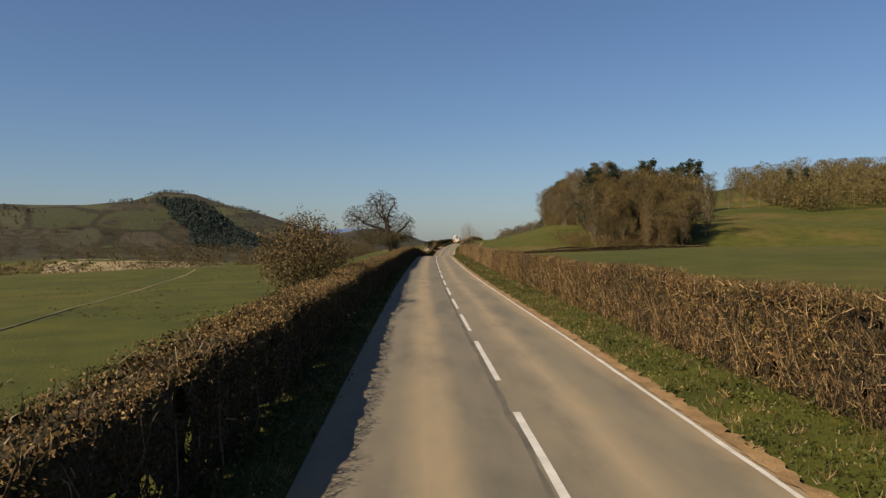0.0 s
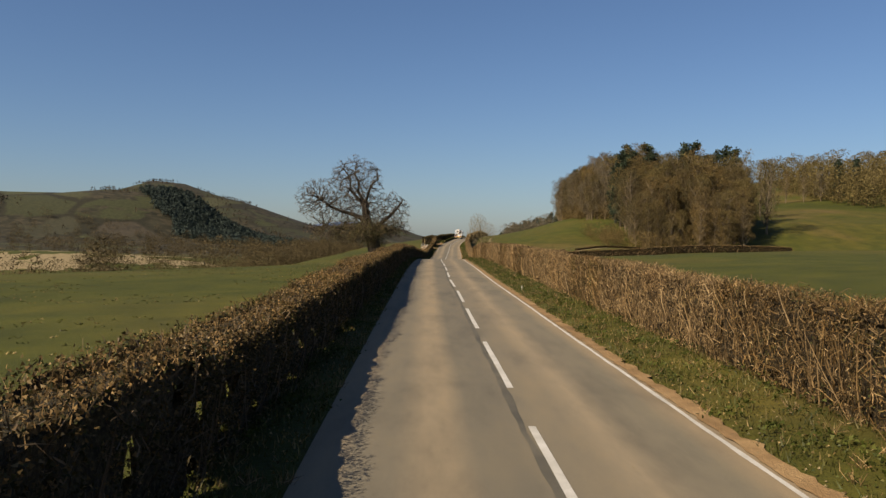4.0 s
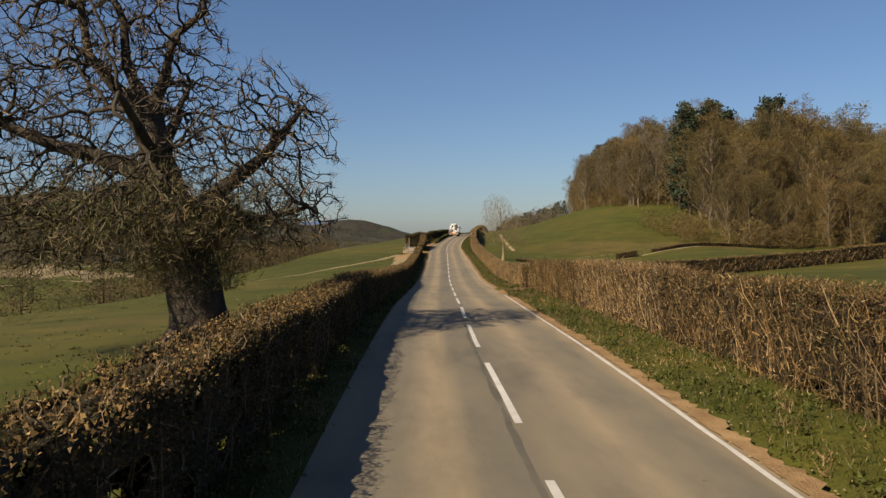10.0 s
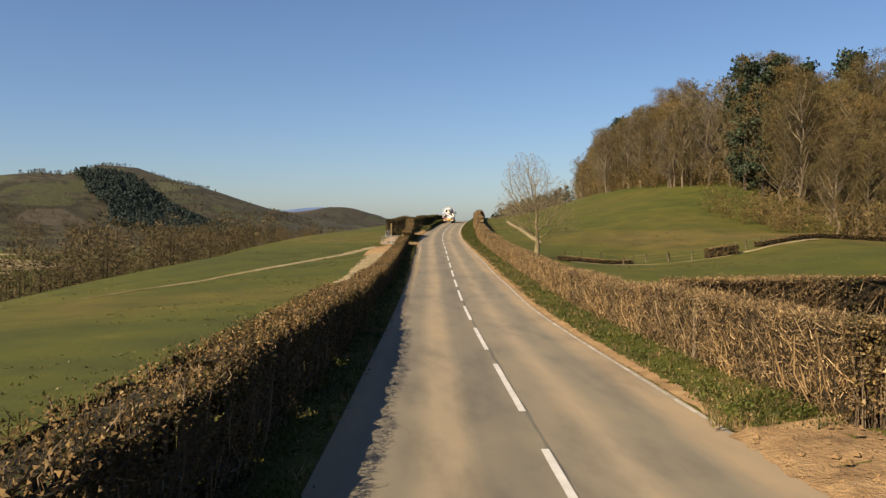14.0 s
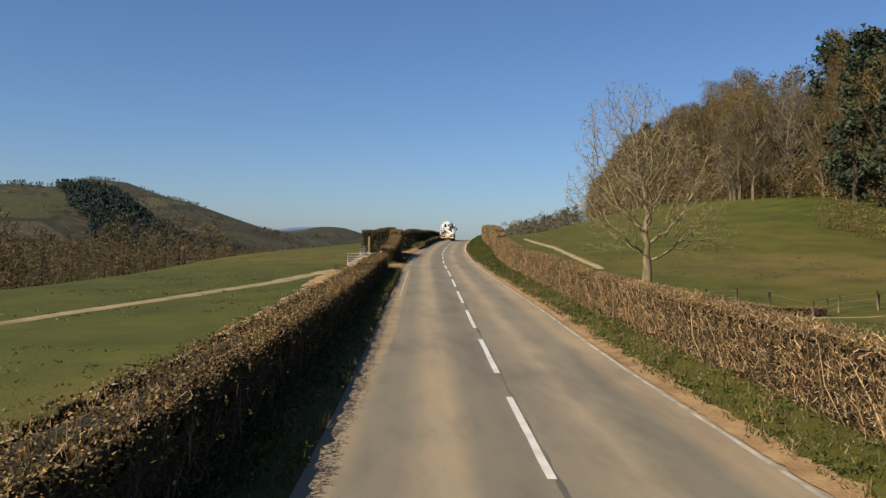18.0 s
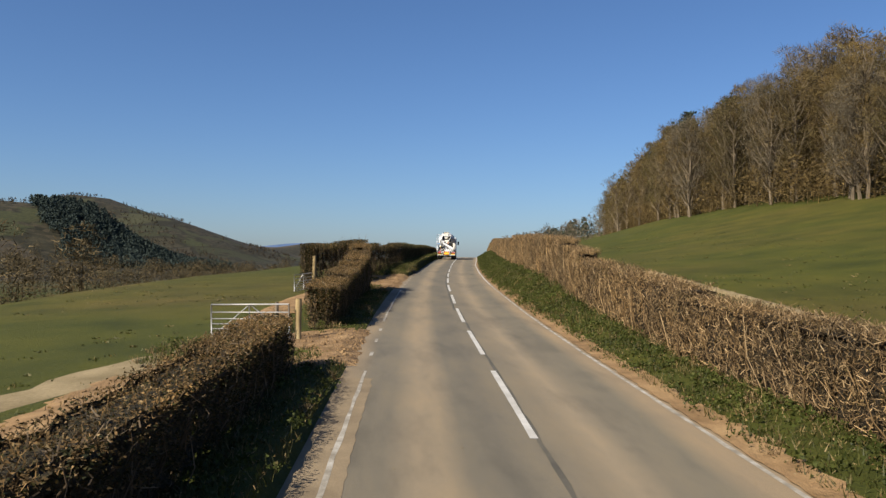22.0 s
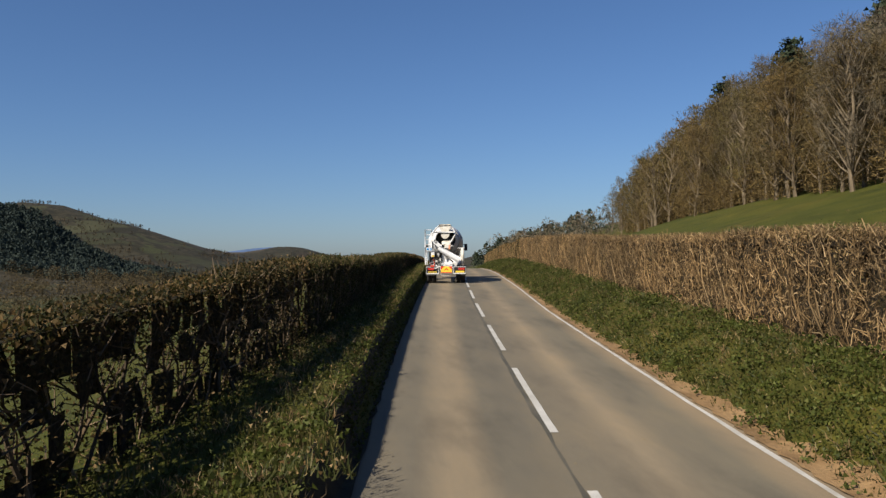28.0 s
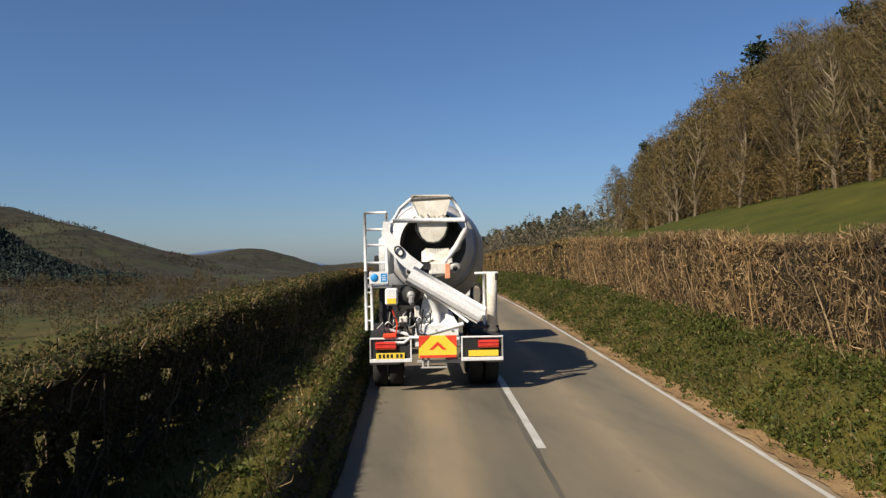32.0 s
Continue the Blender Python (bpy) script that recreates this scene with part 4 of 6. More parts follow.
part("earth_edge", strip("earth_edge", edge(0.14), earth_out, -40, 460, 0.022, M_DIRT, 0.2, 0.04, 9, follow=False, cols=4), ground)
part("earth_edge", strip("earth_edge", -3.2, dust_in, 238, 283, 0.004, M_DUST, 0.3, 0.02, 10, follow=False, cols=3), ground)
part("bank_face", strip("bank_face", -3.19, -2.75, 335, 460, 0.03, M_SHADED_SOIL, 0.5, 0.03, 12, follow=False, cols=12), ground, "bank soil with its shade painted in dark")


# ---------------------------------------------------------------- trees
def colonise(seed, stem, blobs, step, kill, rounds, parents=None, wild=0.22):
    """Branches that grow towards points strewn in a crown of ellipsoids. Returns nodes, parents and radii."""
    r = np.random.RandomState(seed)
    pts = []
    for cx, cy, cz, rx, ry, rz, n in blobs:
        q = r.normal(size=(n, 3))
        q *= (r.rand(n, 1) ** 0.40) / np.linalg.norm(q, axis=1, keepdims=True)
        pts.append(q * (rx, ry, rz) + (cx, cy, cz))
    goals = np.concatenate(pts)
    nodes = [np.array(p, float) for p in stem]
    parent = list(parents) if parents else [-1] + list(range(len(stem) - 1))
    arr = np.array(nodes)
    dist = np.linalg.norm(goals[:, None] - arr[None], axis=2)
    near, best = dist.argmin(1), dist.min(1)
    for _ in range(rounds):
        if len(goals) == 0:
            break
        pull = {}
        for g, k in zip(goals, near):
            d = g - nodes[k]
            pull.setdefault(int(k), []).append(d / (np.linalg.norm(d) + 1e-9))
        fresh = []
        for k, ds in pull.items():
            d = np.mean(ds, axis=0) + r.normal(size=3) * wild
            d /= np.linalg.norm(d) + 1e-9
            fresh.append((nodes[k] + d * step, k))
        start = len(nodes)
        for p, k in fresh:
            nodes.append(p)
            parent.append(k)
        new_pts = np.array([p for p, k in fresh])
        dist = np.linalg.norm(goals[:, None] - new_pts[None], axis=2)
        m, j = dist.min(1), dist.argmin(1) + start
        closer = m < best
        best, near = np.where(closer, m, best), np.where(closer, j, near)
        keep = best > kill
        goals, best, near = goals[keep], best[keep], near[keep]
    return nodes, parent


def branch_parts(root, nodes, parent, stem_len, tip, power, mat, limbs, twig_len, twig_mat, seed, cap=9.0, sprigs=3):
    """Turns grown nodes into limb meshes and a spray of twigs."""
    n = len(nodes)
    kids = [[] for _ in range(n)]
    for i, p in enumerate(parent):
        if p >= 0:
            kids[p].append(i)
    area = [0.0] * n
    for i in range(n - 1, -1, -1):
        area[i] = max(sum(area[k] for k in kids[i]), tip ** power)
    rad = [min(a ** (1 / power), cap) for a in area]
    starts = [(k, i) for i in range(stem_len) for k in kids[i] if k >= stem_len]
    starts.sort(key=lambda s: -area[s[0]])
    soups = [Soup() for _ in range(min(limbs, len(starts)))]
    tips = []
    for rank, (k, p) in enumerate(starts):
        s = soups[rank if rank < len(soups) else rank % len(soups)]
        todo = [(k, p)]
        while todo:
            k, p = todo.pop()
            chain, radii = [nodes[p]], [min(rad[k] * 1.05, rad[p])]
            while True:
                chain.append(nodes[k])
                radii.append(rad[k])
                if not kids[k]:
                    tips.append((Vector(nodes[k]), Vector(nodes[k] - nodes[parent[k]]).normalized()))
                    break
                order = sorted(kids[k], key=lambda c: -area[c])
                todo += [(c, k) for c in order[1:]]
                k = order[0]
            big = max(radii)
            s.tube(chain, radii, 8 if big > 0.15 else (5 if big > 0.05 else 3), 0)
    for s in soups:
        part("limb", s.mesh("limb", [mat], True), root)
    rng = random.Random(seed)
    w = Soup()
    for p, d in tips:
        for _ in range(sprigs):
            e = (d + Vector((rng.gauss(0, 0.7), rng.gauss(0, 0.7), rng.gauss(0.1, 0.7)))).normalized()
            q = p - d * rng.uniform(0, 0.2)
            w.twig(q, q + e * rng.uniform(0.4, 1.0) * twig_len, tip * 0.55, rng, 0)
    tagged(part("twig_spray", w.mesh("twig_spray", [twig_mat]), root), kind="stuff")
    return tips


def build_oak():
    rng = random.Random(21)
    root = tagged(new("oak_tree"), "huge old bare oak with gnarled trunk and brown shoots", "tree")
    root.location = place(-8.7, 165.7)
    t = Soup()
    t.tube([(0, 0, -0.4), (0.02, 0, 0.3), (-0.05, 0, 1.2), (-0.25, 0, 2.2), (-0.55, 0.05, 3.4), (-0.95, 0.05, 4.8), (-1.3, 0, 6.0), (-1.5, 0, 7.3), (-1.9, 0.1, 8.2)],
           [1.3, 1.0, 0.86, 0.84, 0.74, 0.60, 0.50, 0.38, 0.24], 18, 0)
    t.v = [(x + 0.13 * noise.noise((x * 2.2, y * 2.2, z * 0.9)), y + 0.13 * noise.noise((x * 2.2 + 9, y * 2.2, z * 0.9)), z) for x, y, z in t.v]
    for k in range(7):
        w = k * 0.9 + 0.3
        t.tube([(math.cos(w) * 0.5, math.sin(w) * 0.5, 0.8), (math.cos(w) * 1.0, math.sin(w) * 1.0, 0.15), (math.cos(w) * 1.5, math.sin(w) * 1.5, -0.3)], [0.45, 0.35, 0.15], 6, 0)
    part("trunk", t.mesh("oak_trunk", [M_BARK], True), root)
    # the great limbs, each a crooked line with its thickness
    stem, parents = [(0, 0, 1.6), (-0.3, 0, 2.6), (-0.65, 0, 3.8), (-0.95, 0, 4.8), (-1.3, 0, 6.0), (-1.5, 0, 7.3), (-1.9, 0.1, 8.2)], [-1, 0, 1, 2, 3, 4, 5]
    for base, pts, r0 in ((2, [(0.2, 0.2, 4.5), (1.0, 0.1, 5.3), (1.9, 0.3, 6.0), (2.7, 0.1, 6.8), (3.3, 0.3, 7.6)], 0.34),
                          (1, [(0.5, -0.4, 3.4), (1.4, -0.5, 3.9), (2.4, -0.3, 4.0), (3.3, -0.6, 4.5)], 0.24),
                          (3, [(-2.0, -0.3, 5.6), (-3.3, -0.2, 6.2), (-4.6, 0.2, 6.4), (-6.0, 0.0, 7.2), (-7.2, 0.3, 8.0)], 0.36),
                          (2, [(-1.8, 0.6, 4.0), (-3.2, 0.9, 4.3), (-4.8, 0.6, 4.1), (-6.4, 1.0, 4.7)], 0.28),
                          (5, [(-2.5, -0.4, 8.2), (-3.3, -0.2, 9.3), (-3.5, -0.5, 10.6), (-4.2, -0.2, 11.8)], 0.24),
                          (5, [(-1.0, 0.3, 8.4), (-0.6, 0.1, 9.6), (0.1, 0.4, 10.6), (0.1, 0.2, 11.8)], 0.22),
                          (4, [(-1.4, 1.2, 6.8), (-1.2, 2.2, 7.6), (-1.5, 3.2, 8.0), (-1.2, 4.0, 9.0)], 0.26),
                          (3, [(-1.0, -1.2, 5.6), (-0.8, -2.2, 6.0), (-1.2, -3.2, 7.0), (-1.1, -4.0, 7.4)], 0.26),
                          (6, [(-2.3, 0.4, 9.0), (-2.2, 0.3, 10.2), (-2.8, 0.6, 11.4), (-2.6, 0.5, 12.6)], 0.2)):
        s = Soup()
        chain = [stem[base]] + pts
        s.tube([tuple(Vector(p) + Vector((rng.gauss(0, 0.08), rng.gauss(0, 0.08), rng.gauss(0, 0.08))) * (1 if k else 0)) for k, p in enumerate(chain)], [r0 * (1 - 0.75 * k / len(pts)) for k in range(len(chain))], 9, 0)
        part("great_limb", s.mesh("great_limb", [M_BARK], True), root)
        for k, p in enumerate(pts):
            parents.append(base if k == 0 else len(stem) - 1)
            stem.append(p)
    nodes, parent = colonise(4, stem, [(-2.6, 0, 10.3, 3.6, 4.0, 3.4, 2000), (-7.0, 0, 7.8, 3.5, 3.6, 3.0, 1500), (-3.0, 0.8, 7.0, 4.6, 4.8, 3.2, 1500), (1.9, 0.3, 6.6, 2.6, 3.4, 2.6, 1000),
                                       (-4.0, -0.3, 3.9, 5.4, 3.6, 1.6, 1100), (2.2, 0, 4.2, 2.6, 2.8, 1.3, 420), (-0.6, -2.8, 4.4, 3.6, 3.0, 1.5, 300)], 0.26, 0.33, 90, parents, 0.27)
    branch_parts(root, nodes, parent, len(stem), 0.019, 2.2, M_BARK, 400, 0.55, M_TWIG, 5, 0.17, 9)
    v = Soup()
    for p in nodes[7:]:
        if p[2] > 6.4 or p[0] < -7.5 or p[0] > 3.4:
            continue
        for _ in range(int(22 * (1 - 0.5 * smooth(2.0, 5.5, -p[0])) * (1 - smooth(4.0, 6.2, p[2])) * (1 if noise.noise((p[0] * 1.1, p[1] * 1.1, p[2] * 1.1)) > -0.02 else 0.12))):
            q = Vector((p[0] + rng.gauss(0, 0.2), p[1] + rng.gauss(0, 0.2), p[2] + rng.gauss(0, 0.2)))
            v.twig(q, q + Vector((rng.gauss(0, 0.14), rng.gauss(0, 0.14), rng.gauss(0.10, 0.14))), rng.uniform(0.008, 0.016), rng, 0)
    for _ in range(6000):
        a, z = rng.uniform(0, 6.28), rng.uniform(1.8, 4.6)
        r = 0.8 + abs(rng.gauss(0, 0.55)) * min(1, (z - 1.3))
        q = Vector((math.cos(a) * r - 0.25 * (z - 1.6), math.sin(a) * r, z))
        v.twig(q, q + Vector((rng.gauss(0, 0.10) + 0.1 * math.cos(a), rng.gauss(0, 0.10) + 0.1 * math.sin(a), rng.gauss(0.12, 0.12))), rng.uniform(0.006, 0.013), rng, 0)
    tagged(part("shoot_growth", v.mesh("oak_shoots", [M_IVY]), root, "brown and olive shoots round the bole"), kind="stuff")
    return root


def build_ash():
    rng = random.Random(33)
    root = tagged(new("ash_tree"), "slender bare roadside tree with pale branches and spring buds", "tree")
    root.location = place(14.7 - road_at(259.3)[0], 259.3)
    t = Soup()
    t.tube([(0, 0, -0.3), (0.05, 0, 0.6), (0.1, 0, 1.4), (0.02, 0, 2.2)], [0.34, 0.25, 0.2, 0.14], 9, 0)
    part("trunk", t.mesh("ash_trunk", [M_ASHBARK], True), root)
    stem = [(0.08, 0, 1.0), (0.1, 0, 1.4), (0.06, 0, 1.8), (0.02, 0, 2.2)]
    nodes, parent = colonise(9, stem, [(-0.9, 0, 6.8, 2.4, 2.6, 3.1, 1700), (1.3, 0, 5.2, 2.6, 2.6, 2.6, 1200), (-1.9, 0, 4.6, 2.0, 2.2, 1.6, 600), (2.7, 0, 2.9, 1.9, 1.6, 0.9, 150), (-1.5, 0, 2.8, 1.5, 1.4, 0.8, 110)], 0.2, 0.24, 110, None, 0.2)
    branch_parts(root, nodes, parent, len(stem), 0.0075, 2.15, M_ASHBARK, 400, 0.42, M_ASHBARK, 6, 0.13, 5)
    v = Soup()
    for p in nodes[4:]:
        for _ in range(1):
            v.blade((p[0] + rng.gauss(0, 0.1), p[1] + rng.gauss(0, 0.1), p[2] + rng.gauss(0, 0.1)), rng.uniform(0.02, 0.05), rng, 0)
    tagged(part("bud_growth", v.mesh("ash_buds", [M_BUD]), root), kind="stuff")
    return root


build_oak()
build_ash()


def wood_tree(kind, seed, sprays=165, thick=0.025, lobes=42):
    """One tree of the wood, about 16 m high, built once and repeated."""
    rng = random.Random(seed)
    name = {"pine": "pine_tree", "pale": "pale_tree"}.get(kind, "bare_tree")
    label = {"pine": "tall dark evergreen pine standing above the wood", "pale": "pale grey bare tree in the wood"}.get(kind, "bare brown broadleaf tree in the hanging wood")
    root = tagged(new(name), label, "tree", "trees of the wood")
    t, c = Soup(), Soup()
    if kind == "pine":
        t.tube([(0, 0, -1), (0.1, 0, 8), (0, 0, 19)], [0.45, 0.33, 0.12], 6)
        for _ in range(68):
            z = 0.8 + 19.0 * rng.random() ** 0.8
            a, r = rng.uniform(0, 6.28), (21.5 - z) * 0.20 + 0.7
            r *= rng.uniform(0.35, 1.15)
            e = Vector((math.cos(a) * r, math.sin(a) * r, z + 0.3))
            t.tube([(0, 0, z - 0.5), e], [0.08, 0.04], 3)
            for _ in range(44):
                q = e * 0.85 + Vector((0, 0, 0.15 * z)) + Vector((rng.gauss(0, 0.6), rng.gauss(0, 0.6), rng.gauss(0, 0.38)))
                c.blade(q, rng.uniform(0.2, 0.45), rng, 0)
    else:
        top = rng.uniform(14.5, 17)
        lean = Vector((rng.gauss(0, 0.5), rng.gauss(0, 0.5), 0))
        wide = rng.uniform(3.3, 4.4)
        sway = [lean * (z / top) + Vector((rng.gauss(0, 0.2), rng.gauss(0, 0.2), z)) for z in (1.8, 4.2, 6.8, 9.4, top * 0.8)]
        t.tube([(0, 0, -1)] + [tuple(p) for p in sway], [0.25, 0.20, 0.17, 0.13, 0.09, 0.03], 6)
        for k in range(lobes):
            q = (k + rng.random()) / lobes
            z = top * (0.20 + 0.74 * q ** 0.85)
            a = k * 2.4 + rng.gauss(0, 0.4)
            r = wide * math.sqrt(max(0.06, 1 - ((z / top - 0.52) / 0.50) ** 2)) * rng.uniform(0.25, 0.88)
            c0 = lean * (z / top) + Vector((math.cos(a) * r, math.sin(a) * r, z))
            root_z = max(1.5, z - r * rng.uniform(0.8, 1.6) - 0.8)
            p0 = lean * (root_z / top) + Vector((0, 0, root_z))
            t.tube([p0, p0.lerp(c0, 0.5) + Vector((rng.gauss(0, 0.15), rng.gauss(0, 0.15), -0.25)), c0], [0.085, 0.055, 0.02], 3)
            size = rng.uniform(0.7, 1.35) * (1.0 if q < 0.85 else 0.8)
            for _ in range(sprays):
                v = Vector((rng.gauss(0, 1), rng.gauss(0, 1), rng.gauss(0.15, 1))).normalized()
                p = c0 + Vector((v.x, v.y, v.z * 0.8)) * size * rng.random() ** 0.5
                d = (v + Vector((rng.gauss(0, 0.5), rng.gauss(0, 0.5), rng.gauss(0.35, 0.45)))).normalized() * rng.uniform(0.25, 0.7)
                w = Matrix.Rotation(rng.uniform(0, 3.1), 3, d.normalized()) @ d.orthogonal().normalized() * rng.uniform(0.4, 1.3) * thick
                c.tri(p - w, p + w, p + d)
    part("trunk", t.mesh("trunk", [M_BARK if kind == "pine" else M_WOODTRUNK]), root)
    part("crown", c.mesh("crown", [M_PINE if kind == "pine" else (M_PALETWIG if kind == "pale" else M_WOODTWIG)]), root)
    return root


def put_tree(proto, x, y, rng, size=1.0, sink=0.3):
    m = Matrix.Translation((x, y, land(x, y) - sink)) @ Matrix.Rotation(rng.uniform(0, 6.28), 4, "Z") @ Matrix.Diagonal((size * rng.uniform(0.9, 1.15), size * rng.uniform(0.9, 1.15), size, 1))
    ob = copy_thing(proto, Matrix())
    ob.matrix_basis = m
    return ob


BARE = [wood_tree("bare", 70 + k) for k in range(6)] + [wood_tree("pale", 80)]
DEEP = [wood_tree("bare", 84 + k, 52, 0.058, 38) for k in range(3)] + [wood_tree("pale", 88, 52, 0.058, 38)]
PINES = [wood_tree("pine", 90), wood_tree("pine", 91)]
for k, o in enumerate(BARE + PINES + DEEP):
    o.location = (150 + 9 * k, 470, land(150 + 9 * k, 470))
# front edge of the wood, from its near corner round to the far end
EDGE = [(128, 318), (77, 307), (66, 330), (60, 362), (62, 403), (70, 450), (78, 500), (90, 561)]


def edge_x(y):
    return float(np.interp(y, [p[1] for p in EDGE[1:]], [p[0] for p in EDGE[1:]]))


rng = random.Random(17)
count, INTERIOR = 0, []
while count < 360:
    y = 305 + rng.random() ** 0.9 * 270
    d = rng.random() ** 1.7 * 75
    x = edge_x(y) + d + rng.gauss(0, 1.2)
    if y < 420 and x > 118 + (y - 305) * 0.14:
        continue
    pale = rng.random() < 0.12 or (y > 505 and rng.random() < 0.5)
    proto = BARE[6] if pale else BARE[rng.randrange(6)]
    deep = d > 13 or y > 480
    if deep:
        proto = DEEP[3] if pale else DEEP[rng.randrange(3)]
    rim = 0.82 if (y < 420 and x > 108) else 1.0
    size = rng.uniform(0.92, 1.28) * (0.86 if d < 7 else 1.1) * rim * lerp_at(y, [(305, 1.22), (365, 1.16), (400, 1.12), (450, 1.22), (500, 1.30), (540, 1.05)])
    if deep:
        INTERIOR.append((proto, x, y, size, rng.uniform(0, 6.28)))
    else:
        put_tree(proto, x, y, rng, size)
    count += 1


def join_trees(label, rows):
    """The crowded trees inside the wood, as one object."""
    verts, faces, mats, base = [], [], [], 0
    for proto, x, y, size, turn in rows:
        m = np.array(Matrix.Translation((x, y, land(x, y) - 0.3)) @ Matrix.Rotation(turn, 4, "Z") @ Matrix.Diagonal((size, size, size, 1)))
        for ob in proto.children:
            co = np.empty(len(ob.data.vertices) * 3)
            ob.data.vertices.foreach_get("co", co)
            co = co.reshape(-1, 3) @ m[:3, :3].T + m[:3, 3]
            verts.append(co)
            faces += [tuple(v + base for v in p.vertices) for p in ob.data.polygons]
            mats += [0 if ob.name.startswith("crown") else 1] * len(ob.data.polygons)
            base += len(co)
    me = link_mesh("wood_interior", np.concatenate(verts).tolist(), faces, [M_WOODTWIG, M_WOODTRUNK], mats)
    return tagged(new("wood_interior", me), label, "woodland", kind="stuff")


for k in range(6):
    rows = [r for i, r in enumerate(INTERIOR) if i % 6 == k]
    join_trees("crowded bare brown trees inside the hanging wood", rows)
for _ in range(120):      # the near corner of the wood comes down to the foot of the mound
    y = rng.uniform(286, 328)
    front = 60 + (y - 286) * 0.16
    x = front + (0.325 * y - front) * rng.random() ** 1.2
    put_tree(BARE[rng.randrange(6)], x, y, rng, rng.uniform(0.8, 1.15) * lerp_at(y, [(286, 0.72), (296, 1.1), (328, 1.3)]))
for x, y, sz in ((66, 322, 1.04), (69.5, 326, 1.14), (63.5, 318, 0.8), (73, 323, 1.05), (67, 330, 1.12), (64, 326, 0.96), (76, 328, 1.1), (80, 348, 1.3), (73, 349, 1.25), (94, 448, 1.4), (100, 483, 1.45), (92, 499, 1.4), (84, 422, 1.1), (92, 344, 1.3), (98, 350, 1.35), (72, 416, 1.05), (73, 438, 1.08), (97, 545, 1.0), (93, 552, 1.0), (150, 457, 1.5), (144, 452, 1.4), (157, 463, 1.45), (138, 448, 1.3)):
    put_tree(PINES[rng.randrange(2)], x, y, rng, sz)


# ---------------------------------------------------------------- hawthorn in the hedge
M_RUST = leafy("rusty_leaf", [(0.0, (0.045, 0.036, 0.012)), (0.5, (0.098, 0.068, 0.023)), (1.0, (0.185, 0.122, 0.045))], 0.6, 0.3, 0.2)


def build_hawthorn(u, y, h, seed):
    rng = random.Random(seed)
    root = tagged(new("hawthorn"), "small reddish-brown hawthorn tree growing beside the hedge", "tree")
    root.location = place(u, y)
    stem = [(0, 0, -0.2), (0, 0, 0.3), (0.05, 0, 0.8)]
    nodes, parent = colonise(seed, stem, [(0, 0, h * 0.55, h * 0.52, h * 0.52, h * 0.46, 820)], 0.2, 0.3, 60)
    branch_parts(root, nodes, parent, len(stem), 0.008, 2.1, M_BARK, 400, 0.3, M_TWIG, seed, 0.12)
    v = Soup()
    for p in nodes[3:]:
        for _ in range(21):
            v.blade((p[0] + rng.gauss(0, 0.19), p[1] + rng.gauss(0, 0.19), p[2] + rng.gauss(0, 0.19)), rng.uniform(0.03, 0.068), rng)
    tagged(part("leaf_growth", v.mesh("hawthorn_leaves", [M_RUST]), root), kind="stuff")


build_hawthorn(-6.9, 38, 4.3, 3)

# ---------------------------------------------------------------- valley trees and far woods
def far_wood(name, label, spots, pine, seed, mat, count=90, fine=0.02):
    rng = random.Random(seed)
    s = Soup()
    for x, y, h in spots:
        z = land(x, y)
        if pine:
            for _ in range(count):
                q, a = rng.random(), rng.uniform(0, 6.28)
                r = h * 0.34 * (1 - q) ** 0.6 * math.sqrt(rng.random()) * 1.25
                p = Vector((x + math.cos(a) * r, y + math.sin(a) * r, z + h * (0.05 + 0.9 * q)))
                s.blade(p, h * rng.uniform(0.7, 1.4) * (0.62 / math.sqrt(count) + 0.01), rng)
        else:
            s.tube([(x, y, z - 0.5), (x + h * 0.02, y, z + h * 0.6)], [0.013 * h, 0.004 * h], 3)
            for _ in range(count):
                a, q = rng.uniform(0, 6.28), rng.random()
                r = h * 0.42 * math.sqrt(rng.random() * max(0.05, 1 - (2 * q - 0.95) ** 2))
                p = Vector((x + math.cos(a) * r, y + math.sin(a) * r, z + h * (0.04 + 0.9 * q)))
                d = Vector((rng.gauss(0, 0.6) + 0.4 * math.cos(a), rng.gauss(0, 0.6) + 0.4 * math.sin(a), rng.gauss(0.35, 0.45))).normalized() * h * rng.uniform(0.05, 0.13)
                w = d.orthogonal().normalized() * h * rng.uniform(0.5, 1.3) * fine
                w = Matrix.Rotation(rng.uniform(0, 3.1), 3, d.normalized()) @ w
                s.tri(p - w, p + w, p + d)
    return tagged(new(name, s.mesh(name, [mat])), label, "woodland", kind="stuff")


rng = random.Random(41)
spots = []
while len(spots) < 2600:      # dark plantation on the spur, its lower edge slanting up the slope
    x, y = rng.uniform(-430, -150), rng.uniform(1130, 1330)
    ragged = 14 * noise.noise((x * 0.02, y * 0.02, 7)) + rng.gauss(0, 4)
    lower = 1 - smooth(1130, 1300, y)
    if not (-0.357 + 0.04 * lower) * (y - 170) + ragged < x < -0.155 * (y - 170) + ragged:
        continue
    spots.append((x, y, rng.uniform(8, 12)))
far_wood("conifer_plantation", "dark conifer plantation on the far hillside", spots, True, 42, M_DARKPINE, 50)
spots = []
for _ in range(430):      # a belt of trees just below the brow of the pasture
    y = rng.uniform(185, 500)
    e = lerp_at(y, LEFT_EDGE)
    if y < 260 and rng.random() < 0.6:
        continue
    spots.append((road_at(y)[0] - e * rng.uniform(1.15, 2.0) - (0 if y < 345 else 14), y, rng.uniform(4.0, 7.0) * (1 if y < 345 else 0.85)))
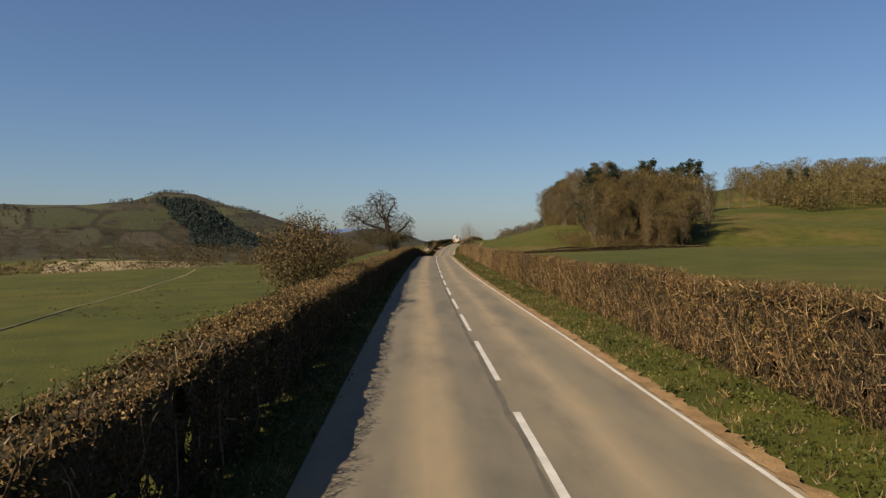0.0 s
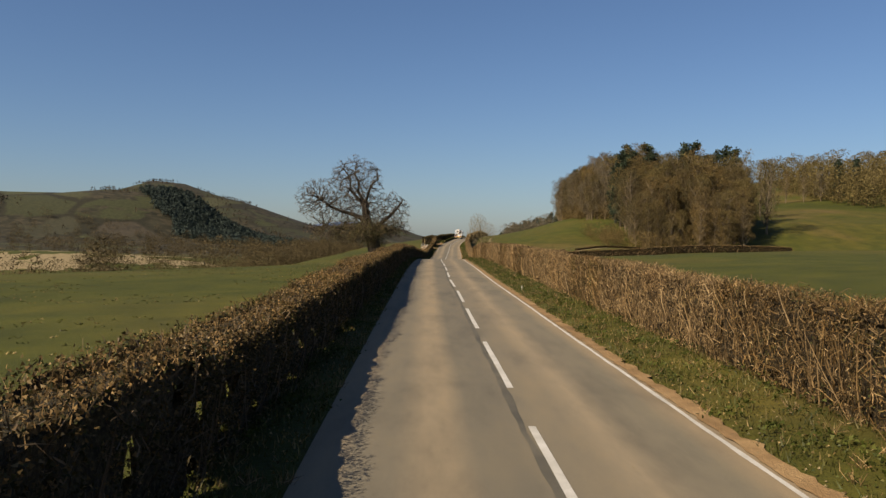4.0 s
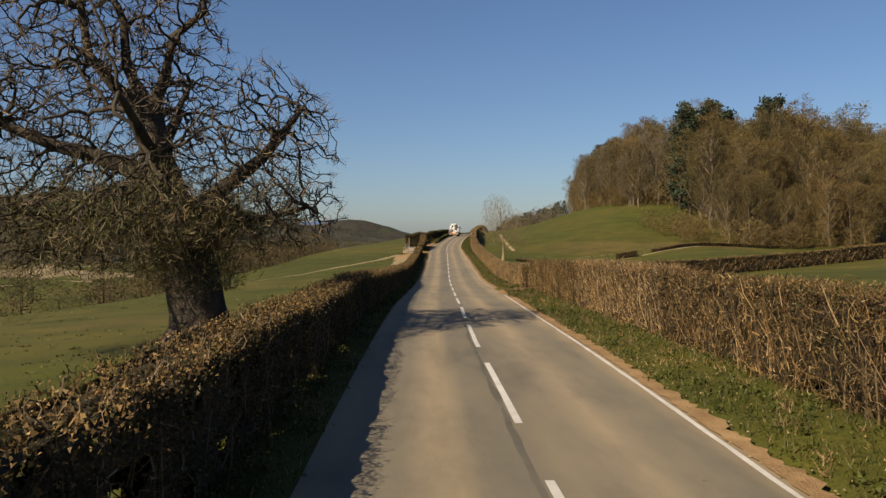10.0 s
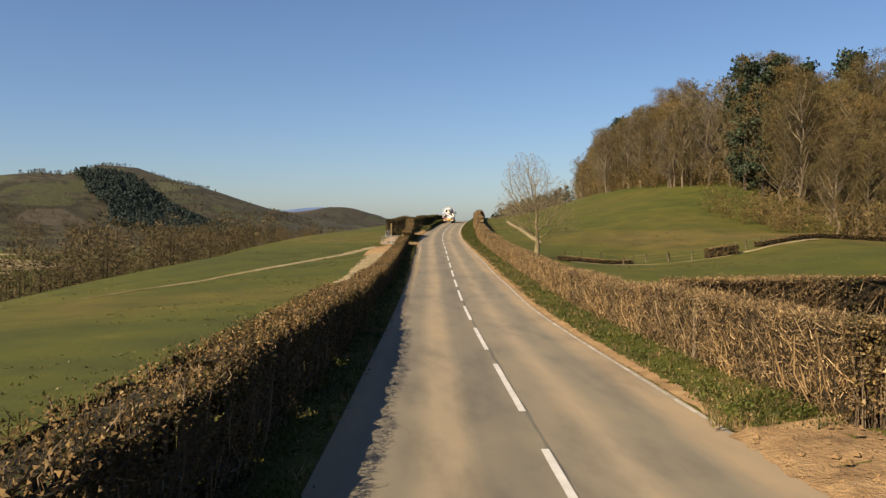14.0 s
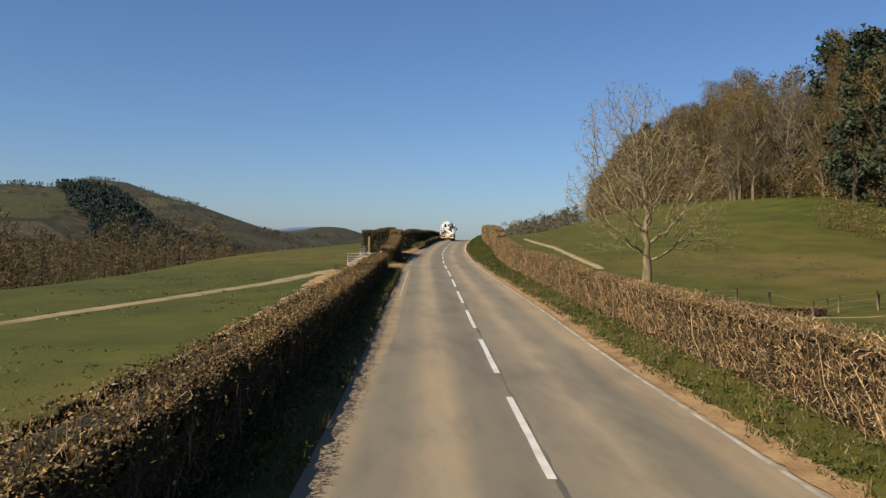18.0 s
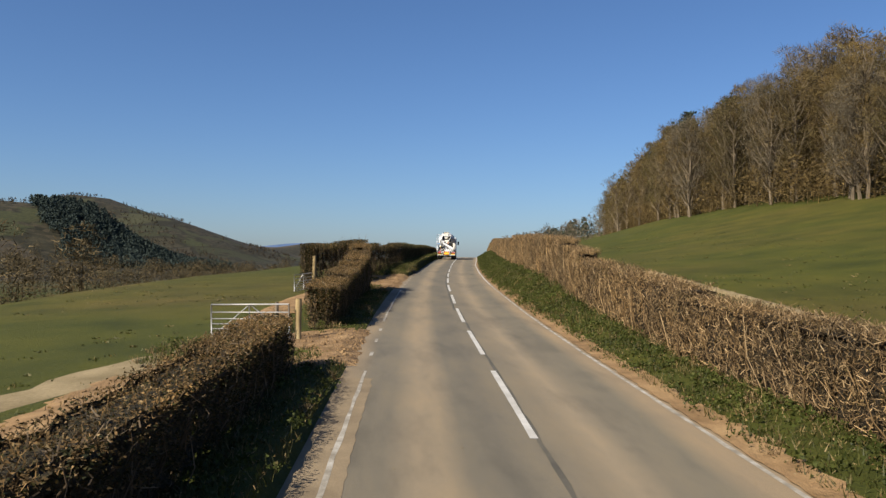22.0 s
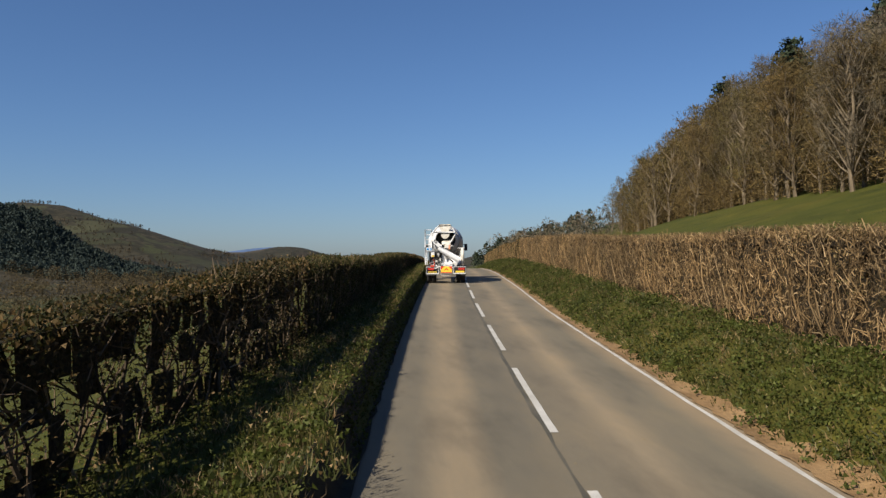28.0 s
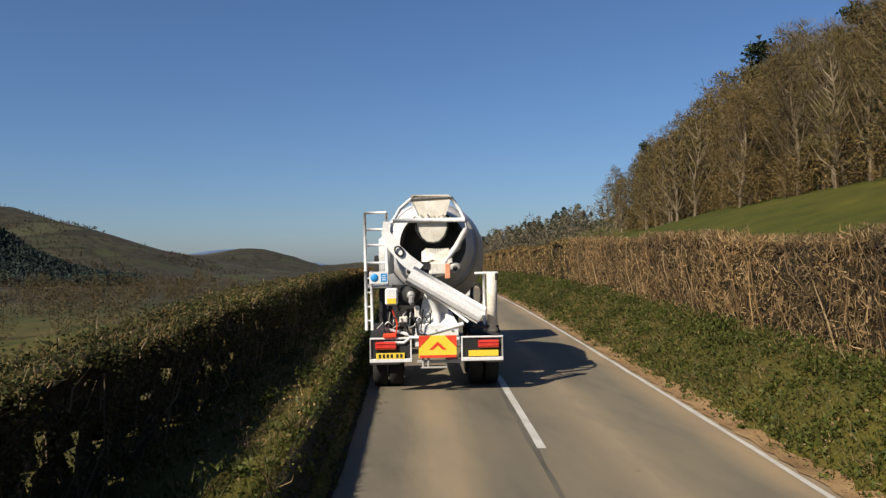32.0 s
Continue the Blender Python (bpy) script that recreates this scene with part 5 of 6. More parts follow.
far_wood("brow_trees", "belt of bare grey-brown trees below the pasture", [p for p in spots if noise.noise((p[0] * 0.025, p[1] * 0.025, 3)) > -0.3], False, 49, M_VALLEY, 430, 0.0075)
spots = []
for _ in range(260):
    y = 200 + 800 * rng.random() ** 1.3
    spots.append((road_at(min(y, 540))[0] - 60 - 110 * rng.random(), y, rng.uniform(8, 13)))
for _ in range(300):
    spots.append((rng.uniform(-480, -60), rng.uniform(700, 1130), rng.uniform(9, 15)))
for _ in range(130):
    spots.append((rng.uniform(-330, -130), rng.uniform(300, 430), rng.uniform(7, 12)))
spots = [p for p in spots if noise.noise((p[0] * 0.025, p[1] * 0.025, 3)) > -0.3 and not (p[1] < 490 and -0.56 < p[0] / p[1] < -0.35 and p[1] > 300)]
far_wood("valley_trees", "bare brown trees along the valley floor", spots, False, 43, M_VALLEY, 260, 0.011)
spots = []
while len(spots) < 2600:
    x, y = rng.uniform(-1000, -80), rng.uniform(1000, 2250)
    wooded = noise.noise((x * 0.008, y * 0.006, 11)) > 0.05
    if wooded or rng.random() < 0.02:
        spots.append((x, y, rng.uniform(3.5, 6.5)))
far_wood("hillside_trees", "scattered woods and hedgerow trees on the hills", spots, True, 44, M_HILLTWIG, 20)
far_wood("crest_pines", "dark low pines where the road runs out of sight", [(62 + rng.uniform(-4, 34), 585 + rng.uniform(0, 70), rng.uniform(4, 8.5)) for _ in range(90)], True, 45, M_PINE, 150)
far_wood("crest_trees", "bare trees on the far bank of the road", [(58 + rng.uniform(-6, 22), 530 + rng.uniform(0, 60), rng.uniform(6, 11)) for _ in range(44)], False, 46, M_PALETWIG, 220, 0.012)
spots = []
for _ in range(260):      # second wood up the slope
    y = rng.uniform(410, 640)
    spots.append((192 + (y - 410) * 0.21 + rng.random() ** 1.4 * 130, y, rng.uniform(13, 20)))
far_wood("upper_wood", "bare brown wood on the slope beyond the pasture", spots, False, 48, M_WOODTWIG, 320, 0.011)
far_wood("wood_undergrowth", "low scrub along the edge of the wood", [(edge_x(y) + rng.uniform(-1, 8), y, rng.uniform(3, 7)) for y in [305 + 256 * rng.random() for _ in range(320)]] + [(rng.uniform(50, 88), rng.uniform(281, 308), rng.uniform(2.0, 5.5)) for _ in range(170)], False, 47, M_WOODTWIG, 270, 0.010)
# the farthest ridge, pale with distance haze painted as blue glow, closes the valley
def build_backdrop():
    m, n, l, b = material("ridge_haze_glow", 1.0, 0, 0.0)
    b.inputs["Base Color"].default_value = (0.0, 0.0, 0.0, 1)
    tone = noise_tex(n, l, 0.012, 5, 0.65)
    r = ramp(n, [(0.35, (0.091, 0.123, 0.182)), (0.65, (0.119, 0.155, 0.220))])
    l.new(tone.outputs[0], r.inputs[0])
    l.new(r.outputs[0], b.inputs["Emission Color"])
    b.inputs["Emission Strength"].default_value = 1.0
    crest = [(-1500, 60), (-900, 84), (-560, 70), (-430, 86), (-330, 93), (-240, 86), (-150, 66), (-60, 40), (20, 20), (120, 4), (420, 10), (900, 40)]
    verts, faces = [], []
    n_steps = 240
    for i in range(n_steps + 1):
        x = -1500 + 2400 * i / n_steps
        z = lerp_at(x, crest) + 5 * noise.noise((x * 0.011, 0, 5)) + 1.6 * noise.noise((x * 0.07, 0, 8))
        verts += [(x, 4250, -60), (x, 4330, z * 0.6), (x, 4400, z)]
    for i in range(n_steps):
        for j in range(2):
            k = i * 3 + j
            faces.append((k, k + 3, k + 4, k + 1))
    return tagged(new("backdrop", link_mesh("backdrop", verts, faces, m, smooth=True)), "ridge at the far end of the valley, blue haze painted as glow", "hills", kind="structure")


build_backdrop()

# ---------------------------------------------------------------- gateways, gates, posts and fences
def gate(label, p, q, height, seed, mat=M_GALV):
    """A seven-bar field gate from p to q on the ground, with braces to the middle of the top bar."""
    p, q = Vector(p), Vector(q)
    d = q - p
    w = d.length
    root = tagged(new("field_gate"), label, "gate")
    root.matrix_basis = Matrix.Translation(p) @ Euler((0, -math.atan2(d.z, w), math.atan2(d.y, d.x))).to_matrix().to_4x4()

    def bar(name, a, b, r=0.02):
        s = Soup()
        s.tube([a, b], [r, r], 7, 0, True)
        part(name, s.mesh(name, [mat], True), root)
    z0 = 0.12
    for k in (0, 0.12, 0.25, 0.40, 0.56, 0.76, 1.0):
        bar("bar", (0, 0, z0 + (height - z0) * k), (w, 0, z0 + (height - z0) * k), 0.024 if k in (0, 1.0) else 0.018)
    for x in (0, w / 2, w):
        bar("stile", (x, 0, z0), (x, 0, height), 0.024)
    bar("brace", (0, 0.03, z0), (w / 2, 0.03, height), 0.018)
    bar("brace", (w, 0.03, z0), (w / 2, 0.03, height), 0.018)
    return root


def post(name, label, at, h, r, mat, lean=(0, 0), group=""):
    s = Soup()
    s.tube([(0, 0, -0.3), (lean[0] * 0.5, lean[1] * 0.5, h * 0.5), (lean[0], lean[1], h - 0.03), (lean[0], lean[1], h)], [r, r, r * 0.97, r * 0.8], 9, 0, True)
    ob = new(name, s.mesh(name, [mat], True))
    ob.location = at
    return tagged(ob, label, "post", group)


gate("galvanised seven-bar steel field gate, shut across a gateway", place(-7.85, 291.3), place(-5.32, 290.1), 1.1, 1)
post("gate_post", "stout yellowish wooden gate post beside the hedge", place(-5.1, 290.3), 1.25, 0.095, M_STRAWPOST)
post("gate_post", "short dark wooden post behind the gate", place(-6.0, 291.9), 1.05, 0.06, M_POST)
gate("galvanised field gate beside the recessed gateway", place(-8.9, 313.6), place(-8.3, 316.4), 1.05, 2)
post("gate_post", "tall weathered wooden gate post at the hedge end", place(-8.2, 316.3), 2.1, 0.12, M_STRAWPOST)
gate("weathered field gate in a gap of the brown hedge", place(5.75, 192.9), place(5.6, 195.8), 1.2, 3, M_POST)
post("gate_post", "square weathered gate post at the hedge gap", place(5.5, 196.1), 1.3, 0.09, M_POST)
post("gate_post", "weathered gate post half hidden by the hedge", place(5.7, 192.6), 1.2, 0.1, M_POST)


def fence(label, pts, spacing, seed):
    rng = random.Random(seed)
    root = tagged(new("wire_fence"), label, "fence")
    a, b = place(*pts[0]), place(*pts[1])
    root.location = a
    n = int((b - a).length / spacing)
    tops = []
    for i in range(n + 1):
        p = a.lerp(b, i / n) + Vector((rng.gauss(0, 0.4), rng.gauss(0, 0.4), 0))
        p.z = land(p.x, p.y)
        s = Soup()
        h, lx = rng.uniform(0.7, 1.1), rng.gauss(0, 0.07)
        s.tube([(0, 0, -0.3), (lx, 0, h)], [0.055, 0.05], 7, 0, True)
        part("post", s.mesh("fence_post", [M_WOODTRUNK], True), root, at=Matrix.Translation(p - a))
        tops.append(p - a + Vector((lx, 0, h)))
    for z in (0.1, 0.4, 0.7):
        s = Soup()
        s.tube([t - Vector((0, 0, z)) for t in tops], [0.004] * len(tops), 3)
        part("wire", s.mesh("fence_wire", [M_GALV]), root)
    return root


fence("old post and wire fence across the rough pasture", [(10.8, 258.2), (22.4, 265)], 2.2, 3)
fence("post and wire fence leading along the field edge", [(22.4, 265), (33, 269)], 2.0, 4)
post("hedge_stake", "thin pale stake standing in the hedge", place(4.9, 251.5), 1.3, 0.045, M_WOODTRUNK)
post("hedge_stake", "thin pale stake standing in the hedge", place(4.9, 204), 1.4, 0.05, M_POST)
post("marker_post", "small white verge marker post", place(3.45, 102), 0.24, 0.035, M_WHITE_LINE)


def earth(name, label, u0, u1, y0, y1, lift, mat, seed, ragged=0.35, lumps=0.05):
    """A trodden patch that follows the ground, with a broken outline and clods."""
    rng = random.Random(seed)
    nu, ny = max(3, int(abs(u1 - u0) / 0.35)), max(3, int((y1 - y0) / 0.35))
    verts, faces = [], []
    for j in range(ny + 1):
        for i in range(nu + 1):
            u, y = u0 + (u1 - u0) * i / nu, y0 + (y1 - y0) * j / ny
            edge = i in (0, nu) or j in (0, ny)
            if edge:
                u += rng.uniform(-ragged, ragged) * (0 if abs(u) < 3.1 else 1)
                y += rng.uniform(-ragged, ragged)
            x = road_at(y)[0] + u
            z = land(x, y) + (-0.03 if edge and abs(u) > 3.1 else lift + lumps * max(noise.noise((x * 1.7, y * 1.7, seed)), -0.3) + lumps * 0.6 * noise.noise((x * 5, y * 5, seed)))
            verts.append((x, y, z))
    for j in range(ny):
        for i in range(nu):
            k = j * (nu + 1) + i
            faces.append((k, k + 1, k + nu + 2, k + nu + 1))
    return tagged(new(name, link_mesh(name, verts, faces, mat)), label, "earth", kind="structure")


earth("gateway_earth", "bare dusty earth in the field gateway", -8.2, -2.9, 284.8, 292.6, 0.05, M_MUD, 1)
earth("gateway_earth", "rutted dry mud in the recessed gateway", -6.6, -2.9, 314.2, 329.5, 0.06, M_MUD, 2, lumps=0.09)
earth("gateway_earth", "churned mud in front of the hedge gate", 3.0, 5.4, 190.6, 197.2, 0.04, M_MUD, 3, lumps=0.08)
earth("farm_track", "pale trodden track along the back of the hedge", -8.8, -5.9, 270, 285, 0.05, M_DIRT, 4)
earth("farm_track", "pale trodden track along the field side of the hedge", -8.4, -6.4, 293.5, 314, 0.05, M_DIRT, 6, 0.15)
earth("hedge_margin", "dry straw-coloured margin behind the hedge", -6.7, -5.8, 40, 284, 0.05, M_PATH, 7)
earth("hedge_margin", "wide straw-coloured margin where the track meets the hedge", -8.2, -5.6, 236, 272, 0.045, M_PATH, 12, 0.5)
earth("field_margin", "bare margin at the top of the bank", 11.8, 12.6, 286, 352, 0.10, M_PATH, 8, 0.2)


def track(name, label, pts, width, mat, seed, taper=True):
    rng = random.Random(seed)
    verts, faces = [], []
    path = []
    for a, b in zip(pts, pts[1:]):
        for i in range(12):
            path.append((a[0] + (b[0] - a[0]) * i / 12, a[1] + (b[1] - a[1]) * i / 12))
    path.append(pts[-1])
    world_pts = [Vector((road_at(y)[0] + u, y)) for u, y in path]
    for i, p in enumerate(world_pts):
        d = (world_pts[min(i + 1, len(world_pts) - 1)] - world_pts[max(i - 1, 0)]).normalized()
        n = Vector((-d.y, d.x))
        for s in (-1, -0.33, 0.33, 1):
            q = p + n * s * width / 2 * rng.uniform(0.75, 1.2) * (0.06 + 0.94 * smooth(0, 0.9 * len(world_pts), i) if taper else 1)
            verts.append((q.x, q.y, land(q.x, q.y) + (0.06 if abs(s) < 1 else 0.0)))
    for i in range(len(world_pts) - 1):
        for j in range(3):
            k = i * 4 + j
            faces.append((k, k + 1, k + 5, k + 4))
    return tagged(new(name, link_mesh(name, verts, faces, mat, smooth=True)), label, "track", kind="structure")


track("farm_track", "pale farm track crossing the pasture", [(-24, 238), (-19, 247), (-15.5, 260), (-11, 275), (-8.4, 288)], 1.6, M_PATH, 1)
track("trodden_margin", "dry pale earth along the foot of the old fence", [(11, 256.8), (17, 260.6), (24, 263.6), (32, 266.6), (42, 274)], 0.7, M_PATH, 5)
track("ditch", "dry bank of an old ditch in the pasture", [(-15, 15), (-18, 33), (-24, 71), (-32, 110)], 0.3, M_PATH, 2)
track("stubble_field", "tan stubble field on the valley floor", [(-215, 425), (-180, 440), (-135, 465)], 85, M_PATH, 3, False)


def clods(label, u0, u1, y0, y1, count, mat, seed):
    rng = random.Random(seed)
    s = Soup()
    for _ in range(count):
        p = place(rng.uniform(u0, u1), rng.uniform(y0, y1)) + Vector((0, 0, 0.05))
        r = 0.02 + 0.07 * rng.random() ** 2.5
        t = [p + Vector((math.cos(a) * r * rng.uniform(0.7, 1.3), math.sin(a) * r * rng.uniform(0.7, 1.3), 0)) for a in (0, 1.57, 3.14, 4.71)]
        top = p + Vector((rng.gauss(0, r * 0.2), rng.gauss(0, r * 0.2), r * rng.uniform(0.5, 1)))
        for i in range(4):
            s.tri(t[i], t[(i + 1) % 4], top)
    return tagged(new("mud_clods", s.mesh("mud_clods", [mat])), label, "earth", kind="stuff")


clods("dry clods and stones in the gateway", -7.8, -3.0, 285.2, 292, 420, M_MUD, 1)
clods("dry clods and ruts in the recessed gateway", -6.3, -3.0, 314.5, 329, 600, M_MUD, 2)
clods("clods of churned mud by the hedge gate", 3.1, 5.2, 190.8, 197.0, 160, M_MUD, 3)



def scatter(name, label, mat, count, seed, u0, u1, y0, y1, small, large, flat):
    """Small stones or leaves lying on the road and its edges."""
    rng = random.Random(seed)
    s = Soup()
    for _ in range(count):
        y = rng.uniform(y0, y1)
        u = rng.uniform(u0, u1) + (lerp_at(y, RIGHT_EDGE) if u0 < 1 and u1 < 1 else 0)
        cx, rz = road_at(y)
        x = cx + u
        r = rng.uniform(small, large)
        p = Vector((x, y, max(rz, land(x, y)) + 0.012))
        ring = [p + Vector((math.cos(w) * r * rng.uniform(0.6, 1.2), math.sin(w) * r * rng.uniform(0.6, 1.2), 0)) for w in (0.2, 1.8, 3.2, 4.9)]
        top = p + Vector((rng.gauss(0, r * 0.2), rng.gauss(0, r * 0.2), r * flat))
        for i in range(4):
            s.tri(ring[i], ring[(i + 1) % 4], top)
    return tagged(new(name, s.mesh(name, [mat])), label, "debris", kind="stuff")


scatter("roadside_gravel", "loose gravel and crumbs of earth along the road edge", M_PATH, 2600, 61, 0.12, 0.75, -5, 400, 0.012, 0.04, 0.6)
scatter("road_grit", "pale grit and dry leaves strewn on the asphalt", M_PATH, 700, 62, -5.4, -0.1, -5, 378, 0.008, 0.026, 0.25)


def field_tufts(name, label, spans, seed):
    """Coarse grass clumps standing in the pasture."""
    rng = random.Random(seed)
    s = Soup()
    for u0, u1, y0, y1, count in spans:
        for _ in range(count):
            u, y = u0 + (u1 - u0) * rng.random() ** 1.4, rng.uniform(y0, y1)
            p = place(u, y)
            if noise.noise((p.x * 0.09, p.y * 0.09, 5)) < -0.05:
                continue
            for _ in range(7):
                w, h = rng.uniform(0, 6.28), rng.uniform(0.03, 0.09)
                q = p + Vector((rng.gauss(0, 0.1), rng.gauss(0, 0.1), 0))
                d = Vector((math.cos(w) * 0.035, math.sin(w) * 0.035, 0))
                s.tri(q - d, q + d, q + Vector((rng.gauss(0, 0.07), rng.gauss(0, 0.07), h)))
    return tagged(new(name, s.mesh(name, [M_GRASS])), label, "grass", kind="stuff")


field_tufts("pasture_tufts", "coarse grass tufts in the grazed pasture", ((-6.2, -34, 15, 330, 5200), (6.8, 30, 225, 400, 2600)), 63)

# ---------------------------------------------------------------- mixer lorry
M_WPAINT = noisy("white_paint", [(0.25, (0.50, 0.49, 0.46)), (0.5, (0.72, 0.72, 0.71)), (0.8, (0.80, 0.80, 0.79))], 1.6, 22, 0.4, bump=0.05, spec=0.5)
M_DRUM = noisy("drum_paint", [(0.25, (0.46, 0.46, 0.45)), (0.5, (0.60, 0.60, 0.60)), (0.8, (0.70, 0.70, 0.70))], 1.2, 25, 0.45, bump=0.05, spec=0.5)
M_CONCRETE = noisy("concrete_crust", [(0.3, (0.34, 0.31, 0.25)), (0.7, (0.55, 0.51, 0.43))], 3, 25, 0.9, bump=0.7)
M_DRUMIN = noisy("drum_inside", [(0.3, (0.05, 0.048, 0.044)), (0.7, (0.12, 0.115, 0.105))], 3, 25, 0.9, bump=0.5)
M_CREAM = noisy("cement_splashed_paint", [(0.3, (0.46, 0.42, 0.33)), (0.5, (0.62, 0.58, 0.49)), (0.7, (0.72, 0.70, 0.65))], 2.2, 18, 0.75, bump=0.4)
M_RUBBER = noisy("tyre_rubber", [(0.3, (0.012, 0.012, 0.012)), (0.7, (0.035, 0.034, 0.032))], 3, 30, 0.85)
M_BLACK = noisy("black_chassis", [(0.3, (0.012, 0.012, 0.013)), (0.7, (0.04, 0.038, 0.036))], 3, 30, 0.6)
M_YELLOW = noisy("reflective_yellow", [(0.3, (0.80, 0.55, 0.03)), (0.7, (0.90, 0.66, 0.06))], 3, 30, 0.4, bump=0)
M_RED = noisy("reflective_red", [(0.3, (0.62, 0.05, 0.02)), (0.7, (0.75, 0.08, 0.03))], 3, 30, 0.4, bump=0)
M_LENS = noisy("red_lamp_lens", [(0.3, (0.45, 0.02, 0.02)), (0.7, (0.6, 0.05, 0.04))], 8, 60, 0.2, bump=0, spec=0.6)
M_AMBER = noisy("orange_guard", [(0.3, (0.60, 0.24, 0.12)), (0.7, (0.75, 0.35, 0.2))], 3, 30, 0.5, bump=0)
M_BLUE = noisy("blue_sign", [(0.3, (0.02, 0.22, 0.55)), (0.7, (0.04, 0.30, 0.66))], 3, 30, 0.5, bump=0)
M_GLASS = noisy("dark_glass", [(0.3, (0.01, 0.012, 0.014)), (0.7, (0.02, 0.022, 0.025))], 1, 5, 0.08, bump=0, spec=0.7)


def lathe(name, profile, mat, segs=40, arc=(0, 2 * math.pi)):
    """A turned shape about the local y axis: profile as (y, radius)."""
    verts, faces = [], []
    for y, r in profile:
        for k in range(segs):
            a = arc[0] + (arc[1] - arc[0]) * k / segs
            verts.append((math.cos(a) * r, y, math.sin(a) * r))
    for j in range(len(profile) - 1):
        for k in range(segs):
            t = (k + 1) % segs
            faces.append((j * segs + k, j * segs + t, (j + 1) * segs + t, (j + 1) * segs + k))
    return link_mesh(name, verts, faces, mat, smooth=True)


def build_lorry():
    truck = tagged(new("mixer_lorry"), "white concrete mixer lorry with a ladder, folded chute and yellow chevrons", "lorry")
    ty = 379.9
    tx, tz = road_at(ty)
    truck.matrix_basis = Matrix.Translation((tx - 1.41, ty, tz)) @ Euler((math.atan(0.028), 0, -heading(ty))).to_matrix().to_4x4()
    T = Matrix.Translation

    def box(name, c, size, mat, r=0.015, parent=truck, label="", turn=None):
        m = T(c) @ (turn or Matrix())
        return part(name, bevel_box(name, size, mat, r), parent, label, m)

    def pipe(name, pts, r, mat, parent=truck, sides=10, label=""):
        s = Soup()
        s.tube(pts, [r] * len(pts), sides, 0, True)
        return part(name, s.mesh(name, [mat], True), parent, label)

    # chassis
    for x in (-0.42, 0.42):
        box("chassis_rail", (x, 4.2, 0.98), (0.10, 8.0, 0.26), M_BLACK)
    s = Soup()
    ring = [[(-0.40, 0.0, 1.10), (0.42, 0.0, 1.10), (0.42, 0.5, 1.10), (-0.40, 0.5, 1.10)], [(-0.40, 0.0, 1.30), (0.42, 0.0, 1.30), (0.42, 0.5, 1.30), (-0.40, 0.5, 1.30)],
            [(-0.26, 0.22, 1.52), (0.30, 0.22, 1.52), (0.30, 0.5, 1.52), (-0.26, 0.5, 1.52)]]
    for lo, hi in zip(ring, ring[1:]):
        for i in range(4):
            s.quad(lo[i], lo[(i + 1) % 4], hi[(i + 1) % 4], hi[i])
    s.quad(*ring[2])
    part("pedestal_base", s.mesh("pedestal_base", [M_WPAINT]), truck, "splashed white sloping pedestal base")
    box("rear_crossmember", (0.02, 0.12, 0.98), (0.88, 0.2, 0.22), M_WPAINT, 0.03)
    for x in (-0.3, 0.0, 0.3):
        part("bolt", lathe("bolt", [(0, 0.001), (-0.02, 0.02), (0, 0.025)], M_GALV, 8), truck, at=T((x, -0.004, 1.2)))
    # wheels: rear pairs, front steering axles
    tyre = lathe("tyre", [(-0.13, 0.30), (-0.14, 0.44), (-0.12, 0.50), (0.12, 0.50), (0.14, 0.44), (0.13, 0.30)], M_RUBBER, 32)
    rim = lathe("rim", [(-0.05, 0.02), (-0.05, 0.12), (-0.10, 0.20), (-0.125, 0.29), (-0.125, 0.31)], M_BLACK, 24)
    for y, xs in ((1.1, (-1.11, -0.80, 0.80, 1.11)), (2.45, (-1.11, -0.80, 0.80, 1.11)), (5.6, (-1.08, 1.08)), (7.4, (-1.08, 1.08))):
        for x in xs:
            w = part("wheel", tyre, truck, "black lorry tyre", T((x, y, 0.5)) @ Matrix.Rotation(math.pi / 2 * (1 if x < 0 else -1), 4, "Z"))
            part("rim", rim, w)
    # mudguards
    for x in (-1.0, 1.0):
        for y in (1.1, 2.45):
            s = Soup()
            pts = [(math.cos(a) * 0.62, math.sin(a) * 0.62) for a in [math.pi * k / 8 for k in range(9)]]
            for (a, b), (c, d) in zip(pts, pts[1:]):
                s.quad((x - 0.3, y + a, 0.5 + b), (x + 0.3, y + a, 0.5 + b), (x + 0.3, y + c, 0.5 + d), (x - 0.3, y + c, 0.5 + d))
            part("mudguard", s.mesh("mudguard", [M_BLACK], True), truck)
    # lamp boards
    for sx in (-1, 1):
        b = box("lamp_board", (sx * 0.87, 0.02, 0.85), (0.77, 0.05, 0.44), M_BLACK, 0.02)
        for nm, c, sz, mt in (("top_rail", (0, -0.03, 0.215), (0.80, 0.05, 0.035), M_WPAINT), ("bottom_rail", (0, -0.03, -0.205), (0.80, 0.06, 0.07), M_WPAINT),
                              ("side_rail", (sx * 0.385, -0.03, 0), (0.03, 0.05, 0.42), M_GALV), ("inner_rail", (-sx * 0.385, -0.03, 0), (0.03, 0.05, 0.42), M_WPAINT)):
            part(nm, bevel_box(nm, sz, mt, 0.008), b, at=T(c))
        part("tail_lamp", bevel_box("tail_lamp", (0.40, 0.07, 0.15), M_LENS, 0.02), b, "red tail lamp cluster", T((sx * 0.12 if sx > 0 else -0.09, -0.05, 0.08)))
        for z in (0.055, 0.125):
            part("lamp_bar", bevel_box("lamp_bar", (0.38, 0.02, 0.012), M_RED, 0.003), b, at=T((sx * 0.12 if sx > 0 else -0.09, -0.088, z)))
